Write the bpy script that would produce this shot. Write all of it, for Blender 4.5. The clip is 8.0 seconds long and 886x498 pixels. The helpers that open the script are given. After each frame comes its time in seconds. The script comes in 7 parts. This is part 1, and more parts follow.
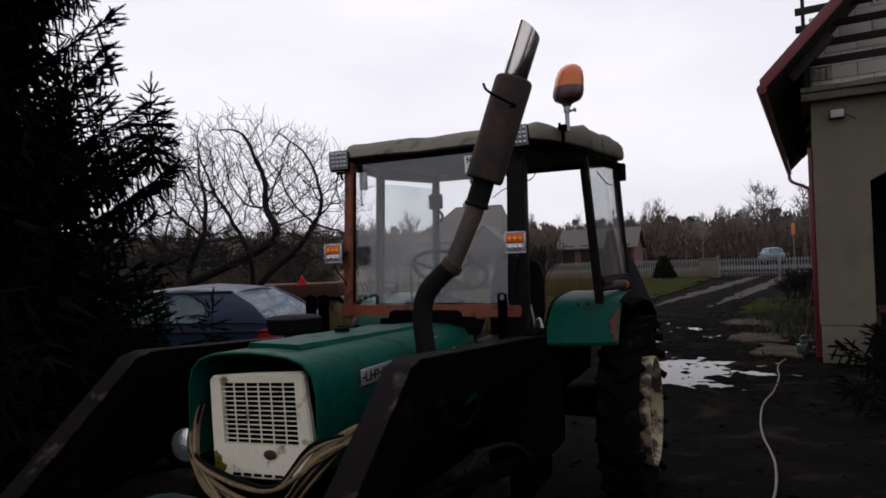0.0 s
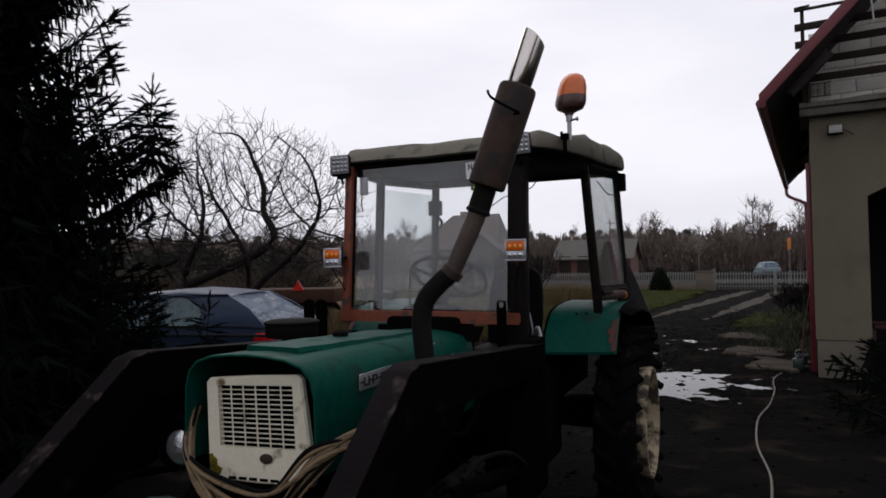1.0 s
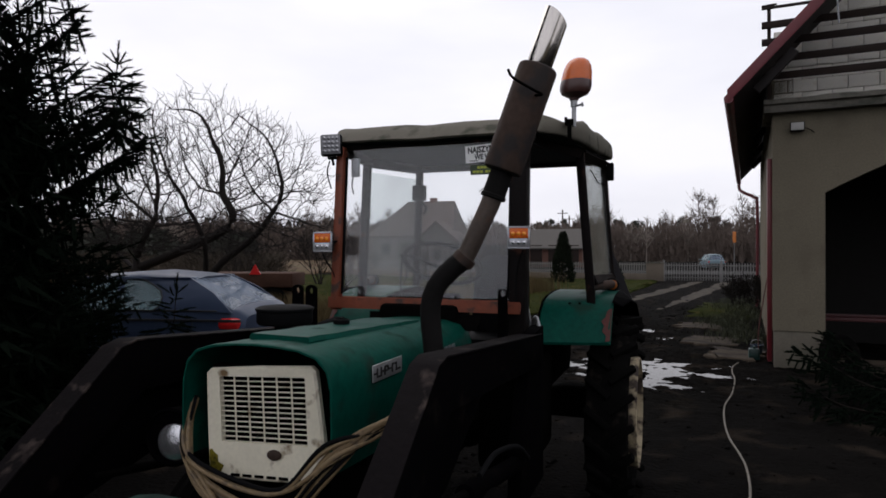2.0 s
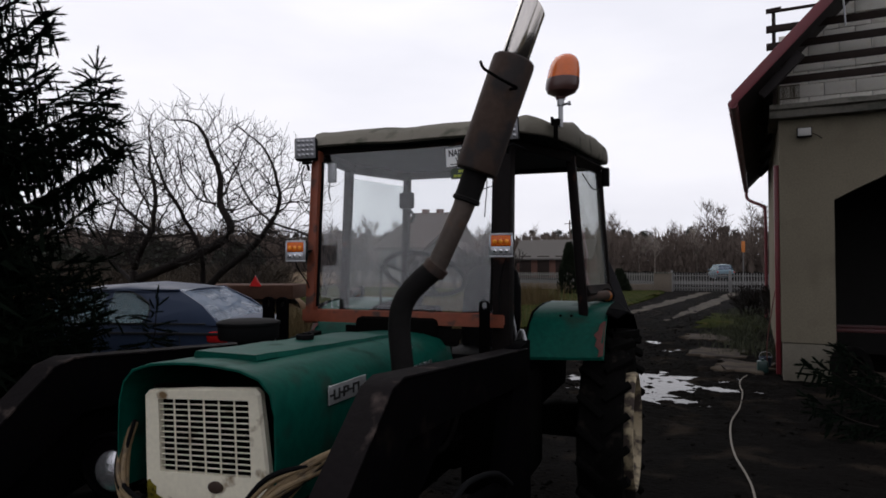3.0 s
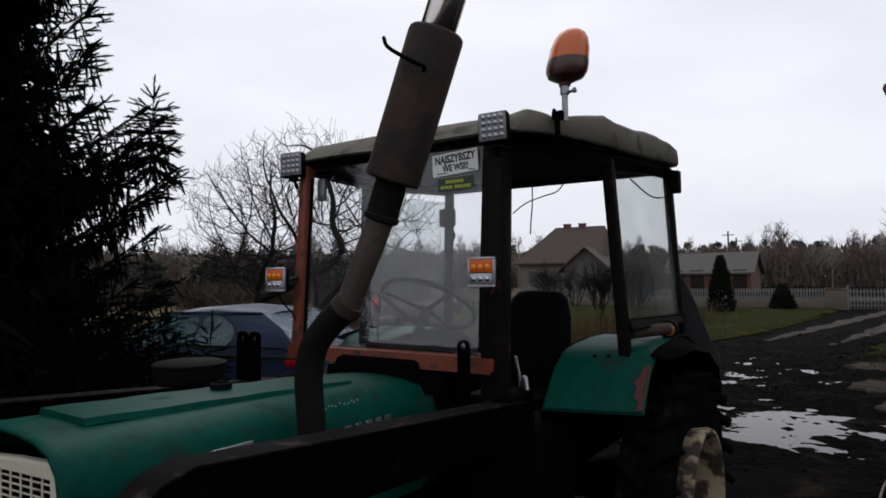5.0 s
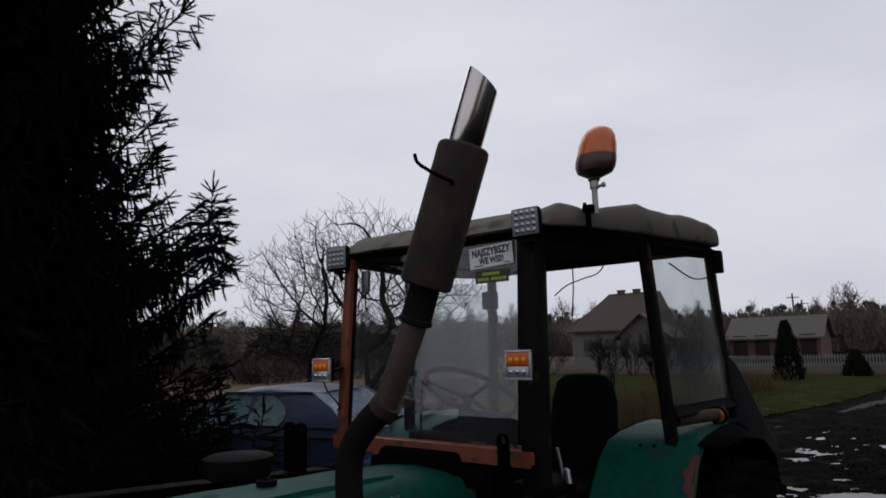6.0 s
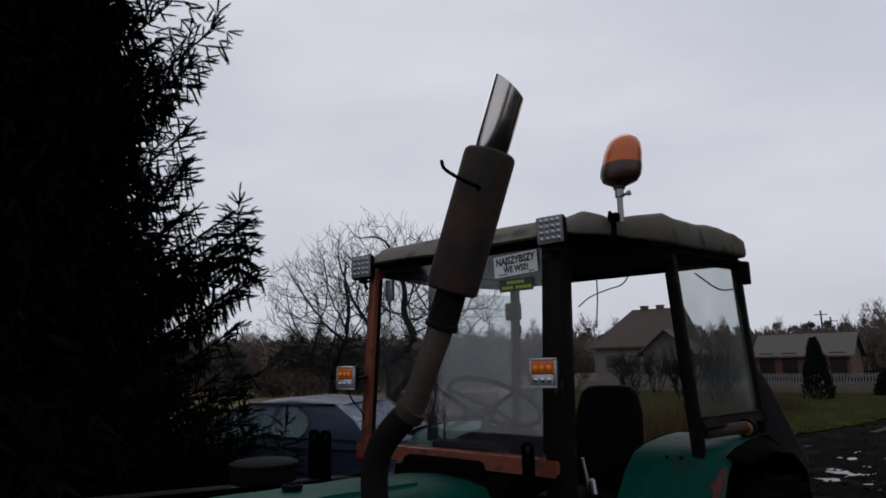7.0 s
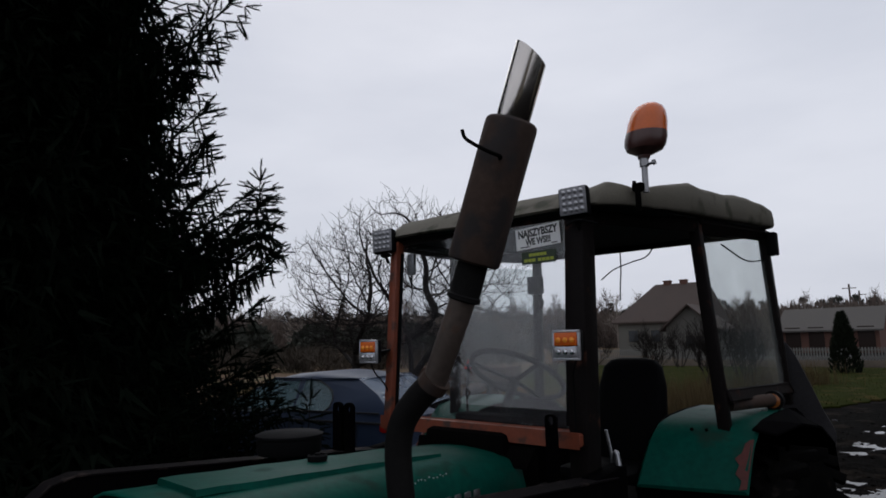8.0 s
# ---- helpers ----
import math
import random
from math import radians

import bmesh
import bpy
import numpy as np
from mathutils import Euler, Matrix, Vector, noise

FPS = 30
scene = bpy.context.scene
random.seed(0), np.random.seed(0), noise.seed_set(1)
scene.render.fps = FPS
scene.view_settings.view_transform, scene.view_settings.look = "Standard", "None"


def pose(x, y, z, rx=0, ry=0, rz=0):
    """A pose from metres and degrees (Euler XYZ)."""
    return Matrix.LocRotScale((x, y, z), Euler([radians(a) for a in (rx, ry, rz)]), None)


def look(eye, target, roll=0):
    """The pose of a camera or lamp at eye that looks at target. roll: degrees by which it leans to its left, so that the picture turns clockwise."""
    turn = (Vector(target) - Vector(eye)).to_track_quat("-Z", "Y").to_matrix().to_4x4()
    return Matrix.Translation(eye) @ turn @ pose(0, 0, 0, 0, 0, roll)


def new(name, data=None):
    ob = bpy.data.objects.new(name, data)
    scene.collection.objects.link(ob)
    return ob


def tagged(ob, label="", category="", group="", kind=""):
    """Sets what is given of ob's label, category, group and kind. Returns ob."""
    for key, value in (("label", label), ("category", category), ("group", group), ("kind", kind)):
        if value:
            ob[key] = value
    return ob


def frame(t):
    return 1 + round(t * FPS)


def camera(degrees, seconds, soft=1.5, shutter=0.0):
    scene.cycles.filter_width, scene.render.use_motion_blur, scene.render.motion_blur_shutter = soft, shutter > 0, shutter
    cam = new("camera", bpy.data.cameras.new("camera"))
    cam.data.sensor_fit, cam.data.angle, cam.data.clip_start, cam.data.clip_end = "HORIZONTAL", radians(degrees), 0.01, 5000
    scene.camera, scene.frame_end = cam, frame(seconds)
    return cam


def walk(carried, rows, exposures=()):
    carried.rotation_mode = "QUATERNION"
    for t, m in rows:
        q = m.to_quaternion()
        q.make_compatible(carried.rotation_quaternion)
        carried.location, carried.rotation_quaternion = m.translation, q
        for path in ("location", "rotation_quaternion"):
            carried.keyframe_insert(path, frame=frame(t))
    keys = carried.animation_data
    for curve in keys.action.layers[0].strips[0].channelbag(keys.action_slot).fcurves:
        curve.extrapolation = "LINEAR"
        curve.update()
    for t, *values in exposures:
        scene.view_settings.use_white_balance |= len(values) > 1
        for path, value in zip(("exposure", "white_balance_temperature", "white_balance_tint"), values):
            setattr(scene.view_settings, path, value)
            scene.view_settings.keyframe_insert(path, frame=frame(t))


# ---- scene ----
import collections

cam = camera(69.6, 8.0, soft=1.7)
PATH = [
    (0, (1.642, 0.511, 1.643), (0.792, 2.321, 1.67), -2.1),
    (0.5, (1.646, 0.515, 1.641), (0.812, 2.332, 1.71), -1.6),
    (1, (1.622, 0.51, 1.634), (0.783, 2.324, 1.686), -1.0),
    (1.5, (1.539, 0.504, 1.628), (0.729, 2.333, 1.655), -0.3),
    (2, (1.346, 0.524, 1.635), (0.644, 2.397, 1.644), 0.1),
    (2.2, (1.281, 0.547, 1.639), (0.621, 2.435, 1.644), 0.2),
    (2.75, (1.343, 0.690, 1.630), (0.640, 2.561, 1.661), 0.1),
    (3.3, (1.488, 0.898, 1.621), (0.703, 2.737, 1.677), -0.0),
    (3.5, (1.536, 1.001, 1.619), (0.691, 2.813, 1.673), 0.3),
    (4, (1.565, 1.304, 1.646), (0.755, 3.132, 1.67), -1.6),
    (4.2, (1.595, 1.381, 1.636), (0.904, 3.257, 1.693), -1.5),
    (4.5, (1.659, 1.476, 1.638), (0.855, 3.306, 1.722), -1.5),
    (4.8, (1.768, 1.562, 1.667), (0.731, 3.27, 1.751), -0.9),
    (5, (1.813, 1.609, 1.68), (0.682, 3.256, 1.777), -0.6),
    (5.2, (1.855, 1.592, 1.739), (0.679, 3.189, 1.991), -0.3),
    (6.3, (1.918, 1.559, 1.772), (0.662, 3.078, 2.11), -1.3),
    (6.5, (1.917, 1.55, 1.753), (0.651, 3.054, 2.12), -1.1),
    (7, (1.91, 1.551, 1.741), (0.623, 3.039, 2.102), -1.0),
    (7.5, (1.903, 1.559, 1.725), (0.563, 3.005, 2.062), -1.3),
    (8, (1.895, 1.565, 1.729), (0.55, 3.017, 2.018), -1.2),
]
EXPO = [(0.0, 0.08, 6550, 14), (1.0, 0.08, 6520, 13), (2.0, 0.16, 6520, 12), (3.5, 0.10, 6500, 12), (4.0, 0.12, 6500, 11), (4.5, 0.08, 6450, 11), (5.2, 0.0, 6380, 10), (6.5, -0.48, 6250, 11), (7.2, -0.44, 6220, 11), (8.0, -0.30, 6220, 10)]
walk(cam, [(t, look(eye, target, roll)) for t, eye, target, roll in PATH], EXPO)

# ---- sky and light ----
world = bpy.data.worlds.new("overcast_sky")
scene.world = world
world.use_nodes = True
wn, wl = world.node_tree.nodes, world.node_tree.links
wn.clear()
w_out, w_bg = wn.new("ShaderNodeOutputWorld"), wn.new("ShaderNodeBackground")
w_sky, w_mix, w_ramp = wn.new("ShaderNodeTexSky"), wn.new("ShaderNodeMix"), wn.new("ShaderNodeValToRGB")
w_tc, w_map, w_noise = wn.new("ShaderNodeTexCoord"), wn.new("ShaderNodeMapping"), wn.new("ShaderNodeTexNoise")
w_sky.sky_type = "NISHITA"
w_sky.sun_disc = False
w_sky.sun_elevation, w_sky.sun_rotation = radians(49), radians(-50)
w_sky.air_density, w_sky.dust_density = 1.0, 6.0
w_scale = wn.new("ShaderNodeVectorMath")
w_scale.operation = "SCALE"
w_scale.inputs["Scale"].default_value = 0.08
w_map.inputs["Scale"].default_value = (1.0, 1.0, 3.2)
w_noise.inputs["Scale"].default_value = 1.6
w_noise.inputs["Detail"].default_value = 5.0
w_noise.inputs["Roughness"].default_value = 0.5
w_ramp.color_ramp.elements[0].position, w_ramp.color_ramp.elements[0].color = 0.30, (0.68, 0.70, 0.775, 1)
w_ramp.color_ramp.elements[1].position, w_ramp.color_ramp.elements[1].color = 0.70, (0.885, 0.89, 0.945, 1)
w_mix.data_type = "RGBA"
w_mix.inputs["Factor"].default_value = 0.93
wl.new(w_tc.outputs["Generated"], w_map.inputs["Vector"])
wl.new(w_map.outputs["Vector"], w_noise.inputs["Vector"])
wl.new(w_noise.outputs["Fac"], w_ramp.inputs["Fac"])
wl.new(w_sky.outputs["Color"], w_scale.inputs[0])
wl.new(w_scale.outputs["Vector"], w_mix.inputs["A"])
wl.new(w_ramp.outputs["Color"], w_mix.inputs["B"])
# the cloud cover is brightest round the hidden sun
w_dot, w_rng, w_glow = wn.new("ShaderNodeVectorMath"), wn.new("ShaderNodeMapRange"), wn.new("ShaderNodeVectorMath")
w_dot.operation, w_glow.operation = "DOT_PRODUCT", "SCALE"
w_dot.inputs[1].default_value = (-0.50, 0.42, 0.76)
w_rng.inputs["From Min"].default_value, w_rng.inputs["From Max"].default_value = -0.6, 0.9
w_rng.inputs["To Min"].default_value, w_rng.inputs["To Max"].default_value = 0.92, 1.08
wl.new(w_tc.outputs["Generated"], w_dot.inputs[0])
wl.new(w_dot.outputs["Value"], w_rng.inputs["Value"])
wl.new(w_mix.outputs["Result"], w_glow.inputs[0])
wl.new(w_rng.outputs["Result"], w_glow.inputs["Scale"])
wl.new(w_glow.outputs["Vector"], w_bg.inputs["Color"])
w_bg.inputs["Strength"].default_value = 1.0
wl.new(w_bg.outputs["Background"], w_out.inputs["Surface"])

sun = new("sun", bpy.data.lights.new("sun", "SUN"))
sun.data.energy, sun.data.angle, sun.data.color = 0.5, radians(50), (1.0, 0.98, 0.95)
sun.matrix_world = look((-10, 12.4, 15.2), (0, 4, 0))


# ---- mesh helpers ----
def box(bm, c, s, b=0.0, m=None):
    """A box with its middle at c and sizes s, its edges rounded by b."""
    made = bmesh.ops.create_cube(bm, size=1.0)["verts"]
    for v in made:
        v.co = Vector((v.co.x * s[0], v.co.y * s[1], v.co.z * s[2])) + Vector(c)
        if m is not None:
            v.co = m @ v.co
    if b > 0:
        edges = list({e for v in made for e in v.link_edges})
        bmesh.ops.bevel(bm, geom=edges, offset=b, segments=2, profile=0.5, affect="EDGES")


def loft(bm, rings, cap=True, closed=True):
    """Skins rings of equally many points."""
    rows = [[bm.verts.new(p) for p in r] for r in rings]
    n = len(rows[0])
    for a, b in zip(rows, rows[1:]):
        for i in range(n if closed else n - 1):
            j = (i + 1) % n
            bm.faces.new((a[i], a[j], b[j], b[i]))
    if cap and closed:
        bm.faces.new(rows[0][::-1])
        bm.faces.new(rows[-1])
    return rows


def tube(bm, pts, r, n=10, cap=True):
    """A round tube along pts; r is a radius or one radius for each point."""
    pts = [Vector(p) for p in pts]
    radii = r if isinstance(r, (list, tuple)) else [r] * len(pts)
    rings, side = [], None
    for i, p in enumerate(pts):
        d = (pts[min(i + 1, len(pts) - 1)] - pts[max(i - 1, 0)]).normalized()
        if side is None:
            side = d.cross(Vector((0, 0, 1)) if abs(d.z) < 0.9 else Vector((1, 0, 0))).normalized()
        side = (side - d * side.dot(d)).normalized()
        up = d.cross(side)
        rings.append([p + radii[i] * (math.cos(2 * math.pi * k / n) * side + math.sin(2 * math.pi * k / n) * up) for k in range(n)])
    loft(bm, rings, cap)


def lathe(bm, prof, n=24, m=None, cap=True):
    """Turns a profile of (radius, height) about z."""
    m = m or Matrix()
    rings = [[m @ Vector((max(r, 1e-4) * math.cos(2 * math.pi * k / n), max(r, 1e-4) * math.sin(2 * math.pi * k / n), z)) for k in range(n)] for r, z in prof]
    loft(bm, rings, cap)


def plate(bm, outline, d, b=0.0):
    """A flat outline (3D points in order) given the thickness vector d."""
    d = Vector(d)
    lo, hi = [Vector(p) for p in outline], [Vector(p) + d for p in outline]
    before = set(bm.edges)
    loft(bm, [lo, hi], True)
    if b > 0:
        bmesh.ops.bevel(bm, geom=[e for e in bm.edges if e not in before], offset=b, segments=2, profile=0.5, affect="EDGES")


def smooth_path(pts, n=8):
    """Catmull-Rom through pts."""
    p = [Vector(q) for q in pts]
    p = [2 * p[0] - p[1]] + p + [2 * p[-1] - p[-2]]
    out = []
    for i in range(1, len(p) - 2):
        for k in range(n):
            t = k / n
            out.append(0.5 * ((2 * p[i]) + (p[i + 1] - p[i - 1]) * t + (2 * p[i - 1] - 5 * p[i] + 4 * p[i + 1] - p[i + 2]) * t * t + (3 * p[i] - p[i - 1] - 3 * p[i + 1] + p[i + 2]) * t ** 3))
    out.append(p[-2])
    return out


def mesh_of(bm, name, material, angle=35):
    bmesh.ops.recalc_face_normals(bm, faces=bm.faces)
    for f in bm.faces:
        f.smooth = True
    for e in bm.edges:
        if len(e.link_faces) != 2 or e.calc_face_angle(0) > radians(angle):
            e.smooth = False
    me = bpy.data.meshes.new(name)
    bm.to_mesh(me)
    bm.free()
    for one in (material if isinstance(material, (list, tuple)) else [material]):
        me.materials.append(one)
    return me


def part(name, bm, material, parent=None, label="", angle=35):
    """One mesh object under a thing or a part, in the thing's own space."""
    ob = new(name, mesh_of(bm, name, material, angle))
    if parent is not None:
        ob.parent = parent
    return tagged(ob, label)


def thing(name, at, label, category, group="", kind="", turn=0.0):
    """An Empty at a thing's base that holds its parts."""
    ob = new(name)
    ob.empty_display_size = 0.1
    ob.matrix_world = pose(at[0], at[1], at[2], 0, 0, turn)
    return tagged(ob, label, category, group, kind)


def np_mesh(name, verts, tris, material, smooth=False):
    """A mesh from numpy arrays of vertices and triangles."""
    me = bpy.data.meshes.new(name)
    me.vertices.add(len(verts))
    me.vertices.foreach_set("co", np.asarray(verts, dtype=np.float32).ravel())
    n = len(tris)
    me.loops.add(3 * n)
    me.loops.foreach_set("vertex_index", np.asarray(tris, dtype=np.int32).ravel())
    me.polygons.add(n)
    me.polygons.foreach_set("loop_start", np.arange(0, 3 * n, 3, dtype=np.int32))
    me.polygons.foreach_set("loop_total", np.full(n, 3, dtype=np.int32))
    me.polygons.foreach_set("use_smooth", np.full(n, smooth))
    me.update(calc_edges=True)
    me.validate()
    me.materials.append(material)
    return me


def scatter(tv, tt, mats):
    """Copies of a small template (vertices, triangles) at many 4x4 matrices, as one pair of arrays."""
    mats = np.asarray(mats)
    h = np.c_[tv, np.ones(len(tv))]
    v = np.einsum("nij,vj->nvi", mats, h)[:, :, :3].reshape(-1, 3)
    t = (np.asarray(tt)[None] + (np.arange(len(mats)) * len(tv))[:, None, None]).reshape(-1, 3)
    return v, t


# ---- materials ----
def material(name, colour, rough=0.6, metal=0.0, var=0.25, scale=6.0, fine=60.0, bump=0.15, dirt=None, dirt_at=0.6, dirt_rough=None, coat=0.0, spec=0.5, stretch=(1, 1, 1), rough_var=0.12, island=0.0, depth=0.01):
    """A surface with broad and fine variation, fine relief, and stains of a second colour."""
    m = bpy.data.materials.new(name)
    m.use_nodes = True
    n, l = m.node_tree.nodes, m.node_tree.links
    p = n["Principled BSDF"]
    tc, mp = n.new("ShaderNodeTexCoord"), n.new("ShaderNodeMapping")
    mp.inputs["Scale"].default_value = stretch
    l.new(tc.outputs["Object"], mp.inputs["Vector"])

    def noise_tex(s, detail=4.0):
        t = n.new("ShaderNodeTexNoise")
        t.inputs["Scale"].default_value, t.inputs["Detail"].default_value = s, detail
        l.new(mp.outputs["Vector"], t.inputs["Vector"])
        return t

    def mixed(a, b, fac):
        x = n.new("ShaderNodeMix")
        x.data_type = "RGBA"
        for key, value in (("A", a), ("B", b)):
            if isinstance(value, tuple):
                x.inputs[key].default_value = (*value, 1)
            else:
                l.new(value, x.inputs[key])
        l.new(fac, x.inputs["Factor"])
        return x.outputs["Result"]

    broad, small = noise_tex(scale), noise_tex(fine, 6.0)
    lo, hi = tuple(c * (1 - var) for c in colour), tuple(min(1, c * (1 + var)) for c in colour)
    col = mixed(lo, hi, broad.outputs["Fac"])
    grain = n.new("ShaderNodeMapRange")
    grain.inputs["From Min"].default_value, grain.inputs["From Max"].default_value = 0.3, 0.7
    grain.inputs["To Min"].default_value, grain.inputs["To Max"].default_value = 0.0, 0.45
    l.new(small.outputs["Fac"], grain.inputs["Value"])
    col = mixed(col, tuple(c * (1 - 1.3 * var) if var < 0.7 else c * 0.15 for c in colour), grain.outputs["Result"])
    if island:
        info, rng = n.new("ShaderNodeObjectInfo"), n.new("ShaderNodeMapRange")
        rng.inputs["To Min"].default_value, rng.inputs["To Max"].default_value = 0.0, island
        l.new(info.outputs["Random"], rng.inputs["Value"])
        col = mixed(col, tuple(c * 0.45 for c in colour), rng.outputs["Result"])
    p.inputs["Roughness"].default_value = rough
    rr = n.new("ShaderNodeMapRange")
    rr.inputs["To Min"].default_value, rr.inputs["To Max"].default_value = max(0.02, rough - rough_var), min(1, rough + rough_var)
    l.new(broad.outputs["Fac"], rr.inputs["Value"])
    rough_out = rr.outputs["Result"]
    if dirt:
        spots = noise_tex(scale * 1.7, 8.0)
        cut = n.new("ShaderNodeMapRange")
        cut.inputs["From Min"].default_value, cut.inputs["From Max"].default_value = dirt_at - 0.05, dirt_at + 0.07
        l.new(spots.outputs["Fac"], cut.inputs["Value"])
        col = mixed(col, dirt, cut.outputs["Result"])
        if dirt_rough is not None:
            mr = n.new("ShaderNodeMix")
            mr.inputs["B"].default_value = dirt_rough
            l.new(rough_out, mr.inputs["A"])
            l.new(cut.outputs["Result"], mr.inputs["Factor"])
            rough_out = mr.outputs["Result"]
    l.new(rough_out, p.inputs["Roughness"])
    l.new(col, p.inputs["Base Color"])
    p.inputs["Metallic"].default_value = metal
    p.inputs["Coat Weight"].default_value = coat
    p.inputs["Specular IOR Level"].default_value = spec
    if bump:
        b = n.new("ShaderNodeBump")
        b.inputs["Strength"].default_value, b.inputs["Distance"].default_value = bump, depth
        l.new(small.outputs["Fac"], b.inputs["Height"])
        l.new(b.outputs["Normal"], p.inputs["Normal"])
    return m


def glass(name, tint=(0.9, 0.93, 0.93), rough=0.0, haze=0.0, haze_colour=(0.6, 0.6, 0.62), ior=1.5, film_kind="ShaderNodeBsdfTranslucent"):
    """A thin pane: mostly clear, glossy, with a film (haze) of dust or painted-in reflection."""
    m = bpy.data.materials.new(name)
    m.use_nodes = True
    n, l = m.node_tree.nodes, m.node_tree.links
    n.clear()
    out, clear, gloss, mix = n.new("ShaderNodeOutputMaterial"), n.new("ShaderNodeBsdfTransparent"), n.new("ShaderNodeBsdfGlossy"), n.new("ShaderNodeMixShader")
    clear.inputs["Color"].default_value = (*tint, 1)
    gloss.inputs["Roughness"].default_value = rough
    f0 = ((ior - 1) / (ior + 1)) ** 2
    lw, pw, fr = n.new("ShaderNodeLayerWeight"), n.new("ShaderNodeMath"), n.new("ShaderNodeMapRange")
    lw.inputs["Blend"].default_value = 0.5
    pw.operation = "POWER"
    pw.inputs[1].default_value = 5.0
    fr.inputs["To Min"].default_value, fr.inputs["To Max"].default_value = f0, 1.0
    l.new(lw.outputs["Facing"], pw.inputs[0])
    l.new(pw.outputs["Value"], fr.inputs["Value"])
    l.new(fr.outputs["Result"], mix.inputs["Fac"])
    l.new(clear.outputs["BSDF"], mix.inputs[1])
    l.new(gloss.outputs["BSDF"], mix.inputs[2])
    last = mix.outputs["Shader"]
    if haze:
        dust, film, tc, tex, rng = n.new(film_kind), n.new("ShaderNodeMixShader"), n.new("ShaderNodeTexCoord"), n.new("ShaderNodeTexNoise"), n.new("ShaderNodeMapRange")
        dust.inputs["Color"].default_value = (*haze_colour, 1)
        tex.inputs["Scale"].default_value, tex.inputs["Detail"].default_value = 3.0, 7.0
        rng.inputs["From Min"].default_value, rng.inputs["From Max"].default_value = 0.3, 0.72
        rng.inputs["To Min"].default_value, rng.inputs["To Max"].default_value = haze * 0.45, haze * 1.5
        l.new(tc.outputs["Object"], tex.inputs["Vector"])
        l.new(tex.outputs["Fac"], rng.inputs["Value"])
        l.new(rng.outputs["Result"], film.inputs["Fac"])
        l.new(last, film.inputs[1])
        l.new(dust.outputs["BSDF"], film.inputs[2])
        last = film.outputs["Shader"]
    l.new(last, out.inputs["Surface"])
    return m


GREEN = material("tractor_green_paint", (0.0008, 0.058, 0.041), 0.5, metal=0.0, var=0.45, scale=3.5, fine=35, bump=0.08, dirt=(0.012, 0.036, 0.026), dirt_at=0.64, dirt_rough=0.7, spec=0.07)
CREAM = material("cream_paint", (0.72, 0.67, 0.53), 0.5, var=0.15, scale=9, fine=70, bump=0.08, dirt=(0.16, 0.10, 0.045), dirt_at=0.635, dirt_rough=0.85)
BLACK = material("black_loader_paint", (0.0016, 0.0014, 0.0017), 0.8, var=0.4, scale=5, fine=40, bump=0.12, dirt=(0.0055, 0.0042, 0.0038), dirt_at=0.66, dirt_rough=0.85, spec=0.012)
BLACK_PLASTIC = material("black_plastic", (0.005, 0.005, 0.0054), 0.75, var=0.3, fine=90, bump=0.08, spec=0.06)
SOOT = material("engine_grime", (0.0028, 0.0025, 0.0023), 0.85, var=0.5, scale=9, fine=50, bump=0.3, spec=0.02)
RUSTY = material("rusty_muffler_steel", (0.060, 0.039, 0.030), 0.72, metal=0.2, var=0.45, scale=5, fine=45, bump=0.2, dirt=(0.03, 0.025, 0.024), dirt_at=0.55, spec=0.2)
PIPE = material("heat_stained_pipe", (0.085, 0.064, 0.052), 0.62, metal=0.35, var=0.45, scale=7, fine=50, bump=0.15, dirt=(0.12, 0.055, 0.03), dirt_at=0.6)
ELBOW = material("black_pipe_elbow", (0.0095, 0.0088, 0.0085), 0.8, var=0.4, fine=60, bump=0.15, spec=0.08)
CHROME = material("polished_steel", (0.62, 0.58, 0.54), 0.16, metal=1.0, var=0.12, scale=4, bump=0.0, stretch=(1, 1, 0.15))
RED_OXIDE = material("red_oxide_cab_paint", (0.20, 0.045, 0.018), 0.55, var=0.35, scale=7, fine=40, bump=0.15, dirt=(0.06, 0.035, 0.028), dirt_at=0.6, dirt_rough=0.85)
POST = material("dark_cab_post_paint", (0.010, 0.008, 0.0078), 0.5, var=0.4, fine=50, bump=0.1, dirt=(0.07, 0.03, 0.02), dirt_at=0.66, spec=0.05)
ROOF = material("olive_cab_roof_canvas", (0.130, 0.118, 0.094), 0.85, var=0.25, scale=4, fine=120, bump=0.2, dirt=(0.05, 0.05, 0.035), dirt_at=0.6, spec=0.2)
HEADLINER = material("grey_roof_lining", (0.05, 0.05, 0.055), 0.9, var=0.2, fine=80, bump=0.1)
RUBBER = material("muddy_tyre_rubber", (0.0042, 0.0040, 0.0038), 0.9, var=0.4, scale=8, fine=60, bump=0.3, dirt=(0.017, 0.014, 0.012), dirt_at=0.64, spec=0.02)
RIM = material("cream_wheel_paint", (0.36, 0.29, 0.18), 0.65, var=0.35, scale=6, fine=40, bump=0.2, dirt=(0.035, 0.024, 0.018), dirt_at=0.50, dirt_rough=0.9)
SEAT = material("black_vinyl_seat", (0.005, 0.005, 0.0055), 0.7, var=0.3, fine=80, bump=0.12, spec=0.04)
AMBER = material("amber_lens", (0.70, 0.125, 0.008), 0.22, var=0.15, scale=20, fine=160, bump=0.25)
SMOKE = material("dark_red_beacon_base", (0.06, 0.022, 0.018), 0.35, var=0.2, fine=90, bump=0.05)
